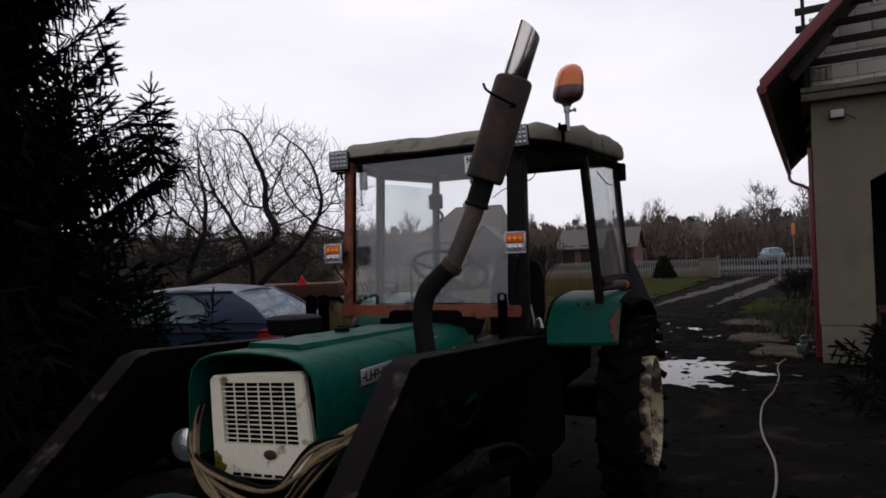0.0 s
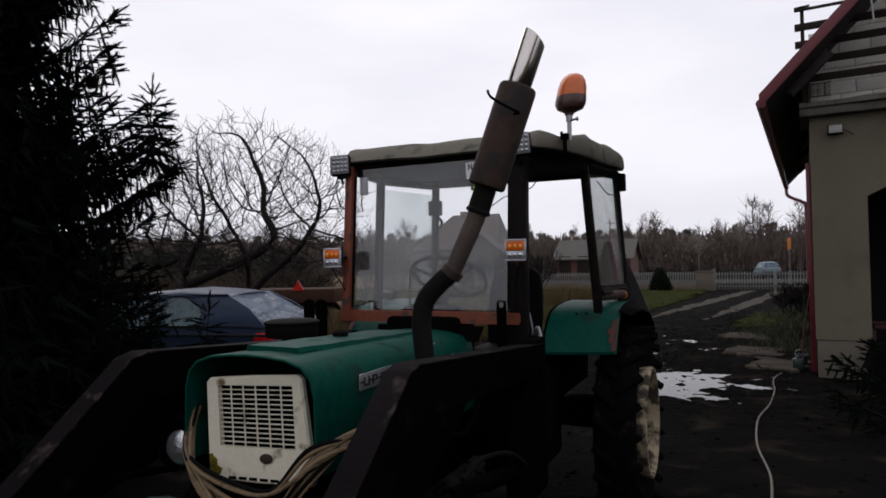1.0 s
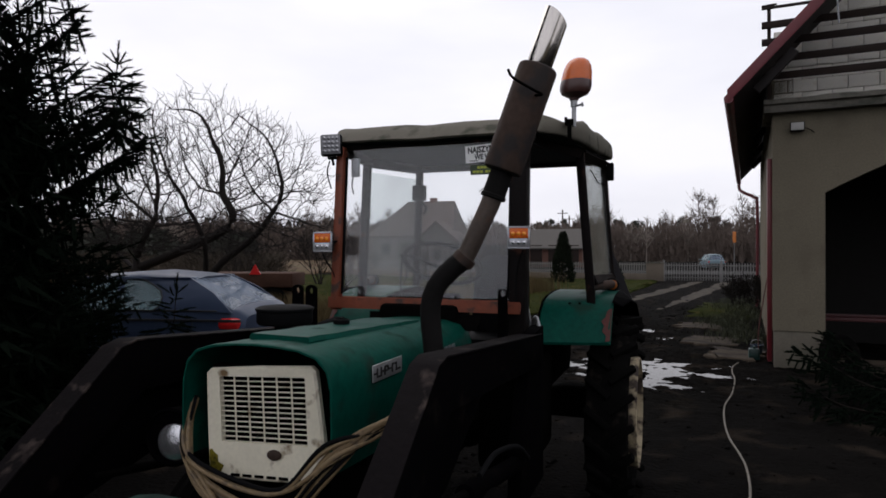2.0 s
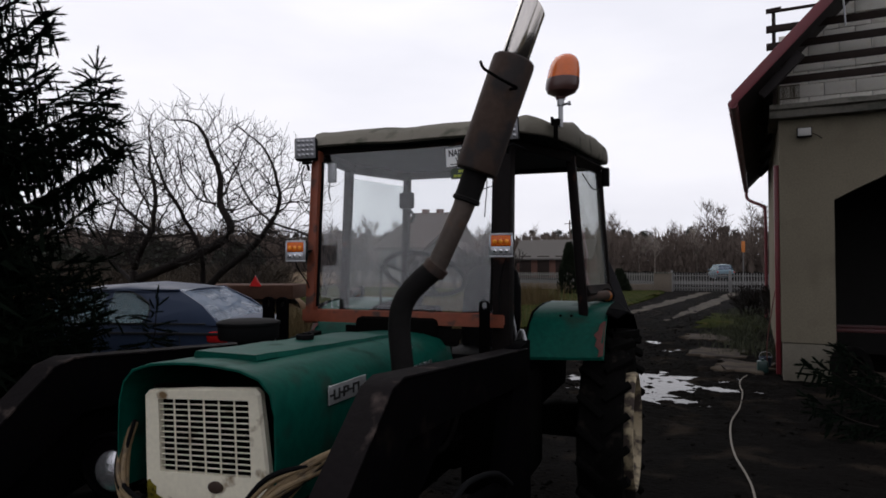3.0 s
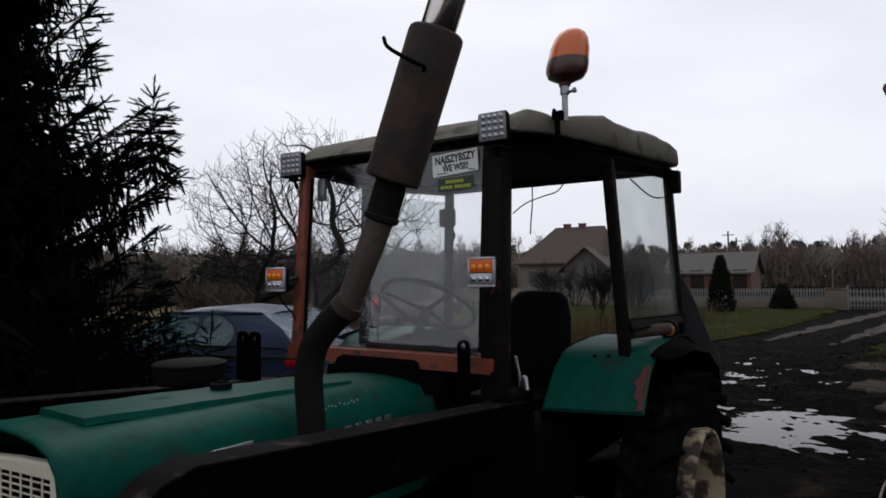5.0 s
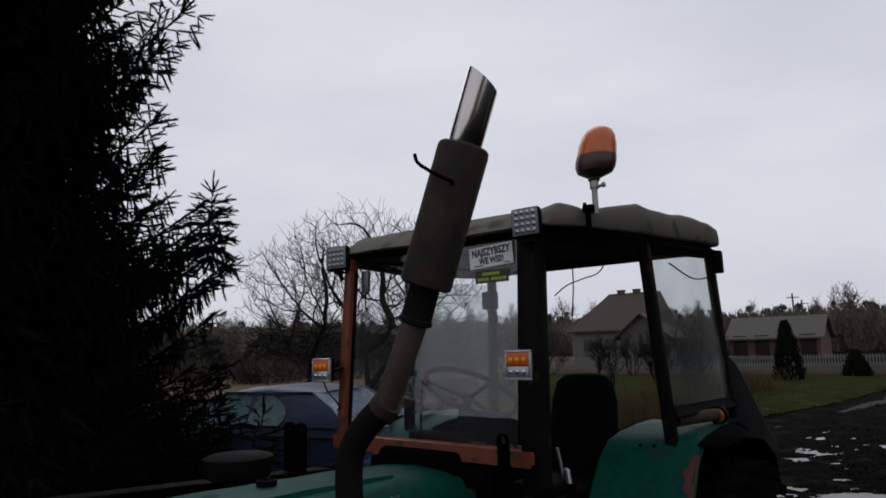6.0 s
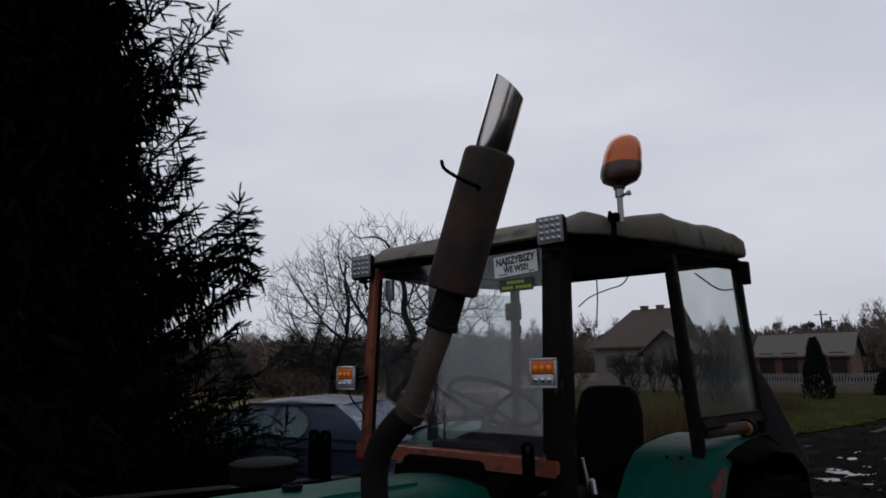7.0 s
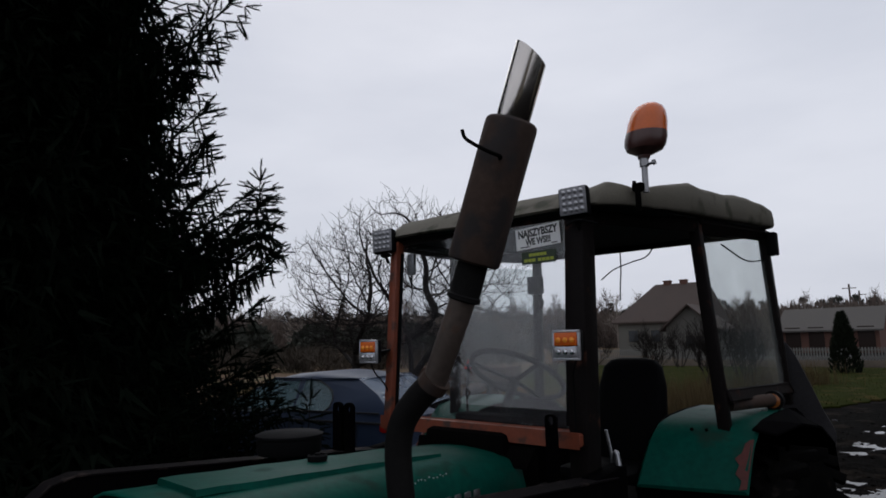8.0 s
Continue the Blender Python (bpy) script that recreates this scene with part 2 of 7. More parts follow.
CLEAR = material("clear_lamp_lens", (0.46, 0.46, 0.48), 0.18, metal=0.6, var=0.2, scale=25, fine=150, bump=0.2)
LED = material("led_reflector", (0.17, 0.17, 0.18), 0.40, metal=0.7, var=0.25, scale=40, fine=200, bump=0.15)
ALU = material("dull_zinc", (0.34, 0.34, 0.35), 0.4, metal=0.9, var=0.25, fine=70, bump=0.08)
HOSE = material("yellowed_hydraulic_hose", (0.20, 0.135, 0.066), 0.6, var=0.35, scale=14, fine=90, bump=0.2, dirt=(0.10, 0.07, 0.04), dirt_at=0.58)
WHITE_STICKER = material("white_sticker", (0.93, 0.93, 0.92), 0.5, var=0.06, fine=60, bump=0.02)
INK = material("black_ink", (0.012, 0.012, 0.012), 0.5, var=0.1, bump=0.0)
STICKER_GREEN = material("dark_green_sticker", (0.03, 0.05, 0.025), 0.5, var=0.15, bump=0.02)
YELLOW_INK = material("yellow_ink", (0.42, 0.48, 0.05), 0.5, var=0.12, bump=0.0)
RED_PAINT = material("worn_red_reflector", (0.080, 0.018, 0.014), 0.85, var=0.4, scale=12, fine=50, bump=0.1)
PANE = glass("windscreen_glass", (0.955, 0.965, 0.97), 0.0, haze=0.035, haze_colour=(0.62, 0.62, 0.68), ior=1.62)
SIDE_PANE = glass("side_window_glass", (0.94, 0.965, 0.96), 0.0, haze=0.085, haze_colour=(0.5, 0.53, 0.53))
# on car glass the diffuse film paints in the pale mirrored sky
CAR_PANE = glass("sky_sheen_car_glass", (0.55, 0.64, 0.67), 0.0, haze=0.5, haze_colour=(0.17, 0.25, 0.27), ior=1.5, film_kind="ShaderNodeBsdfDiffuse")
SHEEN_PANE = glass("sky_sheen_rear_glass", (0.6, 0.66, 0.7), 0.0, haze=0.5, haze_colour=(0.17, 0.205, 0.26), ior=1.55, film_kind="ShaderNodeBsdfDiffuse")
MUD = material("wet_black_mud", (0.0055, 0.0049, 0.0044), 0.95, var=0.6, scale=1.1, fine=26, bump=1.0, dirt=(0.017, 0.0132, 0.0102), dirt_at=0.60, dirt_rough=0.9, rough_var=0.08, spec=0.015, depth=0.035)
WATER = material("puddle_water", (0.014, 0.012, 0.010), 0.10, var=0.2, fine=9, bump=0.16, rough_var=0.06, spec=0.16)
SAND = material("pale_rut_sand", (0.062, 0.052, 0.040), 0.95, var=0.4, scale=1.4, fine=30, bump=0.4, dirt=(0.02, 0.017, 0.014), dirt_at=0.53, spec=0.1)
SLAB = material("muddy_concrete_slab", (0.058, 0.046, 0.034), 0.95, var=0.35, scale=1.8, fine=26, bump=0.35, dirt=(0.022, 0.018, 0.015), dirt_at=0.52, spec=0.1)
LAWN = material("winter_lawn", (0.025, 0.030, 0.007), 1.0, var=0.45, scale=0.8, fine=18, bump=0.6, dirt=(0.052, 0.042, 0.016), dirt_at=0.60, spec=0.01)
BLADE = material("grass_blades", (0.027, 0.034, 0.007), 0.9, var=0.5, scale=1.2, fine=9, bump=0.0, spec=0.1)
DRY = material("dry_grass", (0.105, 0.076, 0.036), 0.85, var=0.4, scale=1.0, fine=12, bump=0.3, spec=0.1)
FIELD = material("brown_field", (0.105, 0.066, 0.038), 1.0, var=0.4, scale=0.25, fine=6, bump=0.4, dirt=(0.085, 0.075, 0.035), dirt_at=0.55, spec=0.1)
RENDER_WALL = material("grey_cement_render", (0.158, 0.138, 0.101), 0.9, var=0.3, scale=0.9, fine=40, bump=0.22, dirt=(0.120, 0.104, 0.077), dirt_at=0.6, spec=0.1)
PLINTH = material("darker_plinth_render", (0.130, 0.115, 0.088), 0.9, var=0.25, scale=1.5, fine=40, bump=0.25, dirt=(0.10, 0.09, 0.07), dirt_at=0.58)
CONCRETE = material("weathered_concrete", (0.15, 0.138, 0.115), 0.9, var=0.35, scale=3, fine=30, bump=0.4, dirt=(0.07, 0.07, 0.055), dirt_at=0.55)
BRICK = material("white_silicate_brick", (0.90, 0.86, 0.78), 0.85, var=0.10, scale=5, fine=60, bump=0.2, dirt=(0.76, 0.71, 0.62), dirt_at=0.62, island=0.2)
MORTAR = material("grey_mortar", (0.42, 0.39, 0.35), 0.95, var=0.2, fine=60, bump=0.3)
RAIL = material("dark_stained_boards", (0.028, 0.019, 0.016), 0.6, var=0.35, scale=4, fine=40, bump=0.2, stretch=(0.2, 1, 1), spec=0.12)
RED_TRIM = material("dark_red_painted_metal", (0.14, 0.013, 0.020), 0.4, var=0.25, scale=3, fine=40, bump=0.08)
SOFFIT = material("dark_corrugated_underside", (0.035, 0.03, 0.03), 0.6, var=0.3, fine=30, bump=0.1, spec=0.12)
DARK_IN = material("shaded_garage_plaster", (0.012, 0.011, 0.010), 0.95, var=0.3, fine=20, bump=0.2)
WHITE_FRAME = material("white_window_frame", (0.7, 0.7, 0.7), 0.4, var=0.08, bump=0.03)
HOUSE_PANE = glass("house_window_glass", (0.4, 0.45, 0.5), 0.0, haze=0.12)
PICKET = material("white_concrete_pickets", (0.16, 0.155, 0.145), 0.85, var=0.35, scale=3, fine=20, bump=0.1, dirt=(0.15, 0.14, 0.115), dirt_at=0.55)
GATE = material("dark_metal_gate", (0.16, 0.155, 0.15), 0.6, var=0.3, fine=30, bump=0.05)
FENCE_BASE = material("brown_fence_footing", (0.13, 0.105, 0.08), 0.9, var=0.3, scale=2, fine=20, bump=0.3)
RED_BRICK = material("red_brick_far_wall", (0.115, 0.055, 0.040), 0.9, var=0.3, scale=2, fine=14, bump=0.2)
ETERNIT = material("grey_fibre_cement_roof", (0.085, 0.077, 0.069), 0.9, var=0.2, scale=0.8, fine=12, bump=0.2)
TILE_ROOF = material("brown_tile_roof", (0.066, 0.047, 0.039), 0.9, var=0.25, scale=1.2, fine=10, bump=0.3)
BARK = material("apple_bark", (0.022, 0.018, 0.016), 0.9, var=0.4, scale=4, fine=30, bump=0.4, spec=0.12)
# distance mist is mixed into the far bark, scrub and pine colours
FAR_BARK = material("misty_far_bark", (0.125, 0.098, 0.083), 0.95, var=0.4, scale=0.2, fine=3, bump=0.0, spec=0.12)
SCRUB = material("misty_brown_scrub", (0.048, 0.039, 0.030), 0.95, var=0.4, scale=0.3, fine=3, bump=0.0, spec=0.1)
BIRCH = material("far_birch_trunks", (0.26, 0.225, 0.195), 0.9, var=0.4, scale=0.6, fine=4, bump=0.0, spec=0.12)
PINE = material("misty_pine_needles", (0.040, 0.043, 0.034), 0.95, var=0.4, scale=0.15, fine=1.5, bump=0.0, spec=0.12)
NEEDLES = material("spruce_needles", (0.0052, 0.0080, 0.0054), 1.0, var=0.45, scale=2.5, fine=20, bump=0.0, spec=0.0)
SPRUCE_BARK = material("spruce_bark", (0.010, 0.0075, 0.006), 0.9, var=0.4, fine=30, bump=0.4, spec=0.1)
THUJA = material("conifer_foliage", (0.012, 0.017, 0.009), 0.9, var=0.4, scale=4, fine=20, bump=0.0, spec=0.12)


# ---- ground ----
def gz(x, y):
    """The height of the trodden yard."""
    far = min(1.0, max(0.0, (y - 5.5) / 5.0))
    z = -0.07 * far
    soft = math.exp(-((x - 0.95) / 1.15) ** 2 - ((y - 9.8) / 1.5) ** 2) + 0.55 * math.exp(-((x - 0.2) / 0.9) ** 2 - ((y - 14.5) / 2.0) ** 2)
    near = 1.0 if -7 < x < 9 and -4 < y < 26 else 0.0
    if near:
        p = Vector((x, y, 0))
        z += 0.030 * noise.noise(p * 0.9) + 0.022 * noise.noise(p * 2.3) * (0.5 + far) + 0.020 * noise.noise(p * 5.5) + (0.016 * noise.noise(p * 11.0) + 0.011 * noise.noise(p * 19.0)) * (0.4 + 0.6 * far)
        pool = math.exp(-((x - 0.25) / 0.55) ** 2 - ((y - 10.6) / 0.95) ** 2)
        z -= 0.046 * soft + 0.022 * pool + 0.012 * math.exp(-((x - 1.35) / 0.55) ** 2 - ((y - 10.5) / 0.7) ** 2)
        soft *= 1 - 0.45 * pool
        z += soft * 0.030 * noise.noise(Vector((x * 1.3 + y * 0.8, y * 4.0 - x * 1.2, 5.0))) + soft * 0.042 * noise.noise(Vector((x * 3.2, y * 9.5 + x * 2.0, 9.0))) + soft * 0.020 * noise.noise(Vector((x * 9.0, y * 16.0, 2.0)))
    return z


def spread(lo, hi, step, reach, grow=1.22):
    """Even steps from lo to hi, and growing ones past both ends."""
    mid = list(np.arange(lo, hi + 1e-6, step))
    below, above, d = [], [], step
    while (below[-1] if below else lo) > -reach:
        d *= grow
        below.append((below[-1] if below else lo) - d)
    d = step
    while (above[-1] if above else hi) < reach:
        d *= grow
        above.append((above[-1] if above else hi) + d)
    return below[::-1] + mid + above


def build_ground():
    xs, ys = spread(-1.0, 3.2, 0.05, 1500, 1.15), spread(7.6, 12.0, 0.034, 1500, 1.06)
    verts = [(x, y, gz(x, y)) for y in ys for x in xs]
    nx = len(xs)
    faces = [(j * nx + i, j * nx + i + 1, (j + 1) * nx + i + 1, (j + 1) * nx + i) for j in range(len(ys) - 1) for i in range(nx - 1)]
    me = bpy.data.meshes.new("ground")
    me.from_pydata(verts, [], faces)
    me.materials.append(MUD)
    me.polygons.foreach_set("use_smooth", [True] * len(faces))
    tagged(new("ground", me), "wet black muddy farmyard ground with ruts and stones", "ground", kind="structure")


build_ground()


def blob_outline(pts, jitter, n=10, seed=0):
    """A wavering closed outline through pts."""
    rnd = random.Random(seed)
    out = []
    for a, b in zip(pts, pts[1:] + pts[:1]):
        a, b = Vector((*a, 0)), Vector((*b, 0))
        for k in range(n):
            p = a.lerp(b, k / n)
            out.append((p.x + rnd.uniform(-jitter, jitter), p.y + rnd.uniform(-jitter, jitter)))
    return out


def patch(name, pts, z, thick, mat, label, category, jitter=0.15, n=8, seed=1, kind="structure"):
    """A sheet with an uneven outline lying on the ground, its rim sunk into it."""
    bm = bmesh.new()
    line = blob_outline(pts, jitter, n, seed)
    cx, cy = sum(p[0] for p in line) / len(line), sum(p[1] for p in line) / len(line)
    loft(bm, [[(x, y, z - thick) for x, y in line], [(x, y, z) for x, y in line], [(cx + (x - cx) * 0.96, cy + (y - cy) * 0.96, z + thick * 0.3) for x, y in line]], True)
    return tagged(part(name, bm, mat), label, category, kind=kind)


# the puddle's water level lies flat; the mud rises through it
bm = bmesh.new()
line = blob_outline([(-2.0, 7.0), (3.2, 7.0), (2.3, 12.6), (0.9, 18.0), (-2.0, 18.0)], 0.0, 2)
loft(bm, [[(x, y, -0.30) for x, y in line], [(x, y, -0.102) for x, y in line]], True)
tagged(part("puddle", bm, WATER), "shallow muddy puddle water mirroring the sky", "puddle", kind="structure")

patch("lawn", [(-5.2, 12), (-3.2, 15), (-2.2, 19), (-1.2, 24), (-0.3, 33), (0.0, 40.1), (-24, 40.1), (-13, 20), (-8.2, 13.5)], -0.03, 0.2, LAWN, "short green and brown winter lawn beside the track", "lawn", 0.13, 22, 3)
patch("verge", [(1.5, 18.5), (2.9, 18.3), (3.3, 23), (2.1, 23.6)], -0.062, 0.1, LAWN, "small mossy green patch between wheel ruts", "lawn", 0.2, 10, 4)
patch("field", [(-160, 46), (-26, 46), (-24.5, 40.3), (-13.4, 20), (-8.5, 13.2), (-6.6, 11.0), (-8.6, 9.0), (-160, 4)], -0.005, 0.2, FIELD, "brown winter field beyond the parked car", "field", 0.4, 12, 5)
patch("field", [(-300, 60), (-300, 46.5), (-16, 46.5), (-16, 49), (-60, 120), (-200, 160)], -0.01, 0.2, FIELD, "far brown field in front of the wood", "field", 0.8, 12, 6)


def rut(a, b, c, seed):
    """A wheel rut: a thin uneven strip of trodden sand along the drive."""
    rows = []
    for k in range(61):
        t = k / 60
        p = Vector(a).lerp(Vector(b), t).lerp(Vector(b).lerp(Vector(c), t), t)
        w = 0.30 + 0.16 * noise.noise(Vector((p.y * 0.6, seed, 0))) + 0.10 * noise.noise(Vector((p.y * 2.3, seed, 5)))
        w *= min(1.0, 0.15 + 3 * t)
        x = p.x + 0.12 * noise.noise(Vector((p.y * 0.4, seed, 9)))
        rows.append([(x - w - 0.05, p.y, -0.13), (x - w, p.y, -0.066), (x, p.y, -0.060), (x + w, p.y, -0.066), (x + w + 0.05, p.y, -0.13)])
    bm = bmesh.new()
    loft(bm, rows)
    tagged(part("rut", bm, SAND), "pale sandy wheel rut of the drive", "road", kind="structure")


rut((-0.9, 21.0), (0.6, 30.0), (2.2, 40.0), 1.0)
rut((0.7, 20.5), (2.3, 30.0), (3.7, 40.0), 2.0)
patch("road", [(-400, 54.5), (400, 50), (400, 59), (-400, 64)], -0.02, 0.1, material("grey_asphalt", (0.055, 0.053, 0.051), 0.95, var=0.2, scale=0.5, fine=8, bump=0.4, spec=0.03), "grey asphalt country road behind the fence", "road", 0.05, 6, 9)
patch("slab", [(1.2, 15.7), (2.1, 15.6), (2.3, 16.6), (1.3, 16.9)], -0.052, 0.08, SLAB, "muddy concrete slab set in the yard", "slab", 0.12, 7, 11, kind="")
patch("slab", [(1.75, 11.7), (2.5, 11.4), (2.62, 12.5), (1.85, 12.9)], -0.055, 0.08, SLAB, "muddy concrete slab beside the house wall", "slab", 0.12, 7, 12, kind="")
patch("slab", [(1.35, 13.3), (2.3, 13.2), (2.35, 14.3), (1.5, 14.5)], -0.070, 0.08, SLAB, "broken muddy concrete slab sunk in mud", "slab", 0.1, 6, 13, kind="")


def blades(name, spots, height, width, mat, label, category, lean=0.5, seed=2):
    """Many thin bent blades, one mesh."""
    rnd = np.random.RandomState(seed)
    n = len(spots)
    p = np.asarray(spots, dtype=float)
    a = rnd.uniform(0, 2 * np.pi, n)
    h = height * rnd.uniform(0.5, 1.3, n)
    d = np.c_[np.cos(a), np.sin(a), np.zeros(n)]
    s = np.c_[-np.sin(a), np.cos(a), np.zeros(n)] * width * 0.5
    off = d * (h * lean * rnd.uniform(0.2, 1.0, n))[:, None]
    up = np.c_[np.zeros(n), np.zeros(n), h]
    v = np.stack([p - s, p + s, p + off * 0.4 + up * 0.6 + s * 0.7, p + off * 0.4 + up * 0.6 - s * 0.7, p + off + up], 1).reshape(-1, 3)
    base = (np.arange(n) * 5)[:, None, None]
    t = (np.array([[0, 1, 2], [0, 2, 3], [3, 2, 4]])[None] + base).reshape(-1, 3)
    tagged(new(name, np_mesh(name, v, t, mat)), label, category, kind="stuff")


rnd = random.Random(5)
spots = []
while len(spots) < 26000:
    y = 12 + 28 * rnd.random() ** 1.6
    x = rnd.uniform(-22, 0.0)
    edge = np.interp(y, [12, 15, 19, 24, 33, 40], [-5.2, -3.2, -2.2, -1.2, -0.3, 0.0])
    if float(np.interp(y, [12, 13.5, 20, 40], [-5.3, -8.2, -13, -24])) < x < edge - 0.1 * rnd.random():
        spots.append((x, y, -0.01))
blades("grass", spots, 0.07, 0.02, BLADE, "short winter grass blades on the lawn", "grass")
spots = []
for _ in range(5200):
    cx, cy = rnd.choice([(-4.85, 25.11), (-4.46, 26.74), (-4.3, 13.6), (-3.6, 15.2), (-5.0, 16.0), (-4.4, 18.5), (-6.5, 17)])
    spots.append((rnd.gauss(cx, 0.5), rnd.gauss(cy, 0.5), -0.01))
blades("tall_grass", spots, 0.75, 0.012, DRY, "tall dry yellow grass clump at the lawn edge", "grass", 0.35, 8)
spots = []
for _ in range(5200):
    cx, cy = rnd.choice([(2.5, 18.2), (2.9, 19.5), (3.4, 21.0), (2.7, 21.8), (3.2, 24.0), (3.8, 25.0), (2.3, 16.6), (2.5, 14.6)])
    spots.append((rnd.gauss(cx, 0.33), rnd.gauss(cy, 0.6), -0.06))
blades("weeds", spots, 0.13, 0.012, material("dead_weeds", (0.034, 0.040, 0.016), 0.9, var=0.4, bump=0.0), "dark dead weeds beside the house", "weeds", 0.7, 9)


# ---- the house beside the yard ----
HOUSE_TURN = -5.0
house = thing("house", (2.62, 11.2, -0.08), "rendered grey house with arched garage opening and balcony", "house", turn=HOUSE_TURN)
W, D, PIER, CORN = 7.6, 10.2, 0.68, 3.78


def arch_wall():
    """The front wall with its wide arched opening, cut right through."""
    x0, x1, spring, crown, thick, n = PIER, 4.7, 2.59, 3.27, 0.36, 20
    bm = bmesh.new()
    arc = [(x0 + (x1 - x0) * k / n, spring + (crown - spring) * math.sin(math.pi * k / n)) for k in range(n + 1)]
    arc[0], arc[-1] = (x0, spring), (x1, spring)
    for y in (0.0, thick):
        lo = [bm.verts.new((x, y, z)) for x, z in arc]
        hi = [bm.verts.new((x, y, CORN)) for x, z in arc]
        for i in range(n):
            bm.faces.new((lo[i], lo[i + 1], hi[i + 1], hi[i]))
        for xa, xb in ((0.0, x0), (x1, W)):
            q = [bm.verts.new(p) for p in ((xa, y, 0.55), (xb, y, 0.55), (xb, y, CORN), (xa, y, CORN))]
            bm.faces.new(q)
    for (xa, za), (xb, zb) in zip(arc, arc[1:]):
        bm.faces.new([bm.verts.new(p) for p in ((xa, 0, za), (xb, 0, zb), (xb, thick, zb), (xa, thick, za))])
    for x, za in ((0.0, CORN), (x0, spring), (x1, spring), (W, CORN)):
        bm.faces.new([bm.verts.new(p) for p in ((x, 0, 0.55), (x, thick, 0.55), (x, thick, za), (x, 0, za))])
    bmesh.ops.remove_doubles(bm, verts=bm.verts, dist=0.0005)
    part("front_wall", bm, RENDER_WALL, house, "grey rendered wall with a wide arch")


arch_wall()
for xa, xb in ((0.0, PIER), (4.7, W)):
    bm = bmesh.new()
    box(bm, ((xa + xb) / 2, 0.175, 0.2), (xb - xa - 0.03, 0.33, 0.68), 0.01)
    part("plinth", bm, PLINTH, house, "darker rendered plinth")
for xa, ya, xb, yb in ((0.0, 0.36, 0.3, D), (W - 0.3, 0.36, W, D), (0.3, D - 0.3, W - 0.3, D)):
    bm = bmesh.new()
    box(bm, ((xa + xb) / 2, (ya + yb) / 2, 2.1), (xb - xa, yb - ya, 4.6), 0.004)
    part("side_wall", bm, RENDER_WALL, house)
# the garage's inner shade is put into this near-black wall and ceiling colour
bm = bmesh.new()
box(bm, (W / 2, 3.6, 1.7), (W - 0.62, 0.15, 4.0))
part("garage_back_wall", bm, DARK_IN, house, "garage interior wall painted near-black for shade")
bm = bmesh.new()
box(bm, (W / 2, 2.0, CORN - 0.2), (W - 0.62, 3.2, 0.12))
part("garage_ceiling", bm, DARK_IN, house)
# balcony slab with a crumbling lip
bm = bmesh.new()
rows = []
rnd = random.Random(4)
for k in range(60):
    x = -0.12 + (W + 0.24) * k / 59
    e = rnd.uniform(-0.012, 0.012)
    rows.append([(x, -0.16 + e, CORN + 0.0), (x, -0.18 + e, CORN + 0.05 + e), (x, -0.18 + e, CORN + 0.10), (x, -0.24 - e, CORN + 0.115), (x, -0.24 + e, CORN + 0.185 + e), (x, 1.0, CORN + 0.19), (x, 1.0, CORN)])
loft(bm, rows)
part("balcony_slab", bm, CONCRETE, house, "weathered concrete balcony slab")
for k, x in enumerate((-0.05, 1.62, 3.3, 5.0, 6.7)):
    bm = bmesh.new()
    box(bm, (x, -0.10, CORN + 0.90), (0.05, 0.05, 1.42), 0.006)
    part("rail_post", bm, RAIL, house)
for k in range(5):
    bm = bmesh.new()
    box(bm, (W / 2 - 0.1, -0.15, CORN + 0.54 + 0.255 * k), (W + 0.1, 0.035, 0.105 if k < 4 else 0.04), 0.006)
    part("rail_board", bm, RAIL, house)
bm = bmesh.new()
tube(bm, [(-0.15, -0.13, CORN + 1.60), (0.05, -0.13, CORN + 1.61)], 0.016)
part("rail_end_pipe", bm, RAIL, house)
# gable wall of white blocks, set back behind the rail
BACK = 0.38
bm = bmesh.new()
plate(bm, [(0.02, BACK + 0.02, CORN), (W - 0.02, BACK + 0.02, CORN), (W - 0.02, BACK + 0.02, CORN + 1.2), (W / 2, BACK + 0.02, CORN + 5.3), (0.02, BACK + 0.02, CORN + 1.2)], (0, 0.25, 0))
gable = part("gable_wall", bm, MORTAR, house, "gable wall of white silicate blocks")
# verge, roof sheets and eaves
EAVE_X, EAVE_Z, SLOPE = -0.55, 3.91, 1.06
RIDGE_X = W / 2
RIDGE_Z = EAVE_Z + (RIDGE_X - EAVE_X) * SLOPE
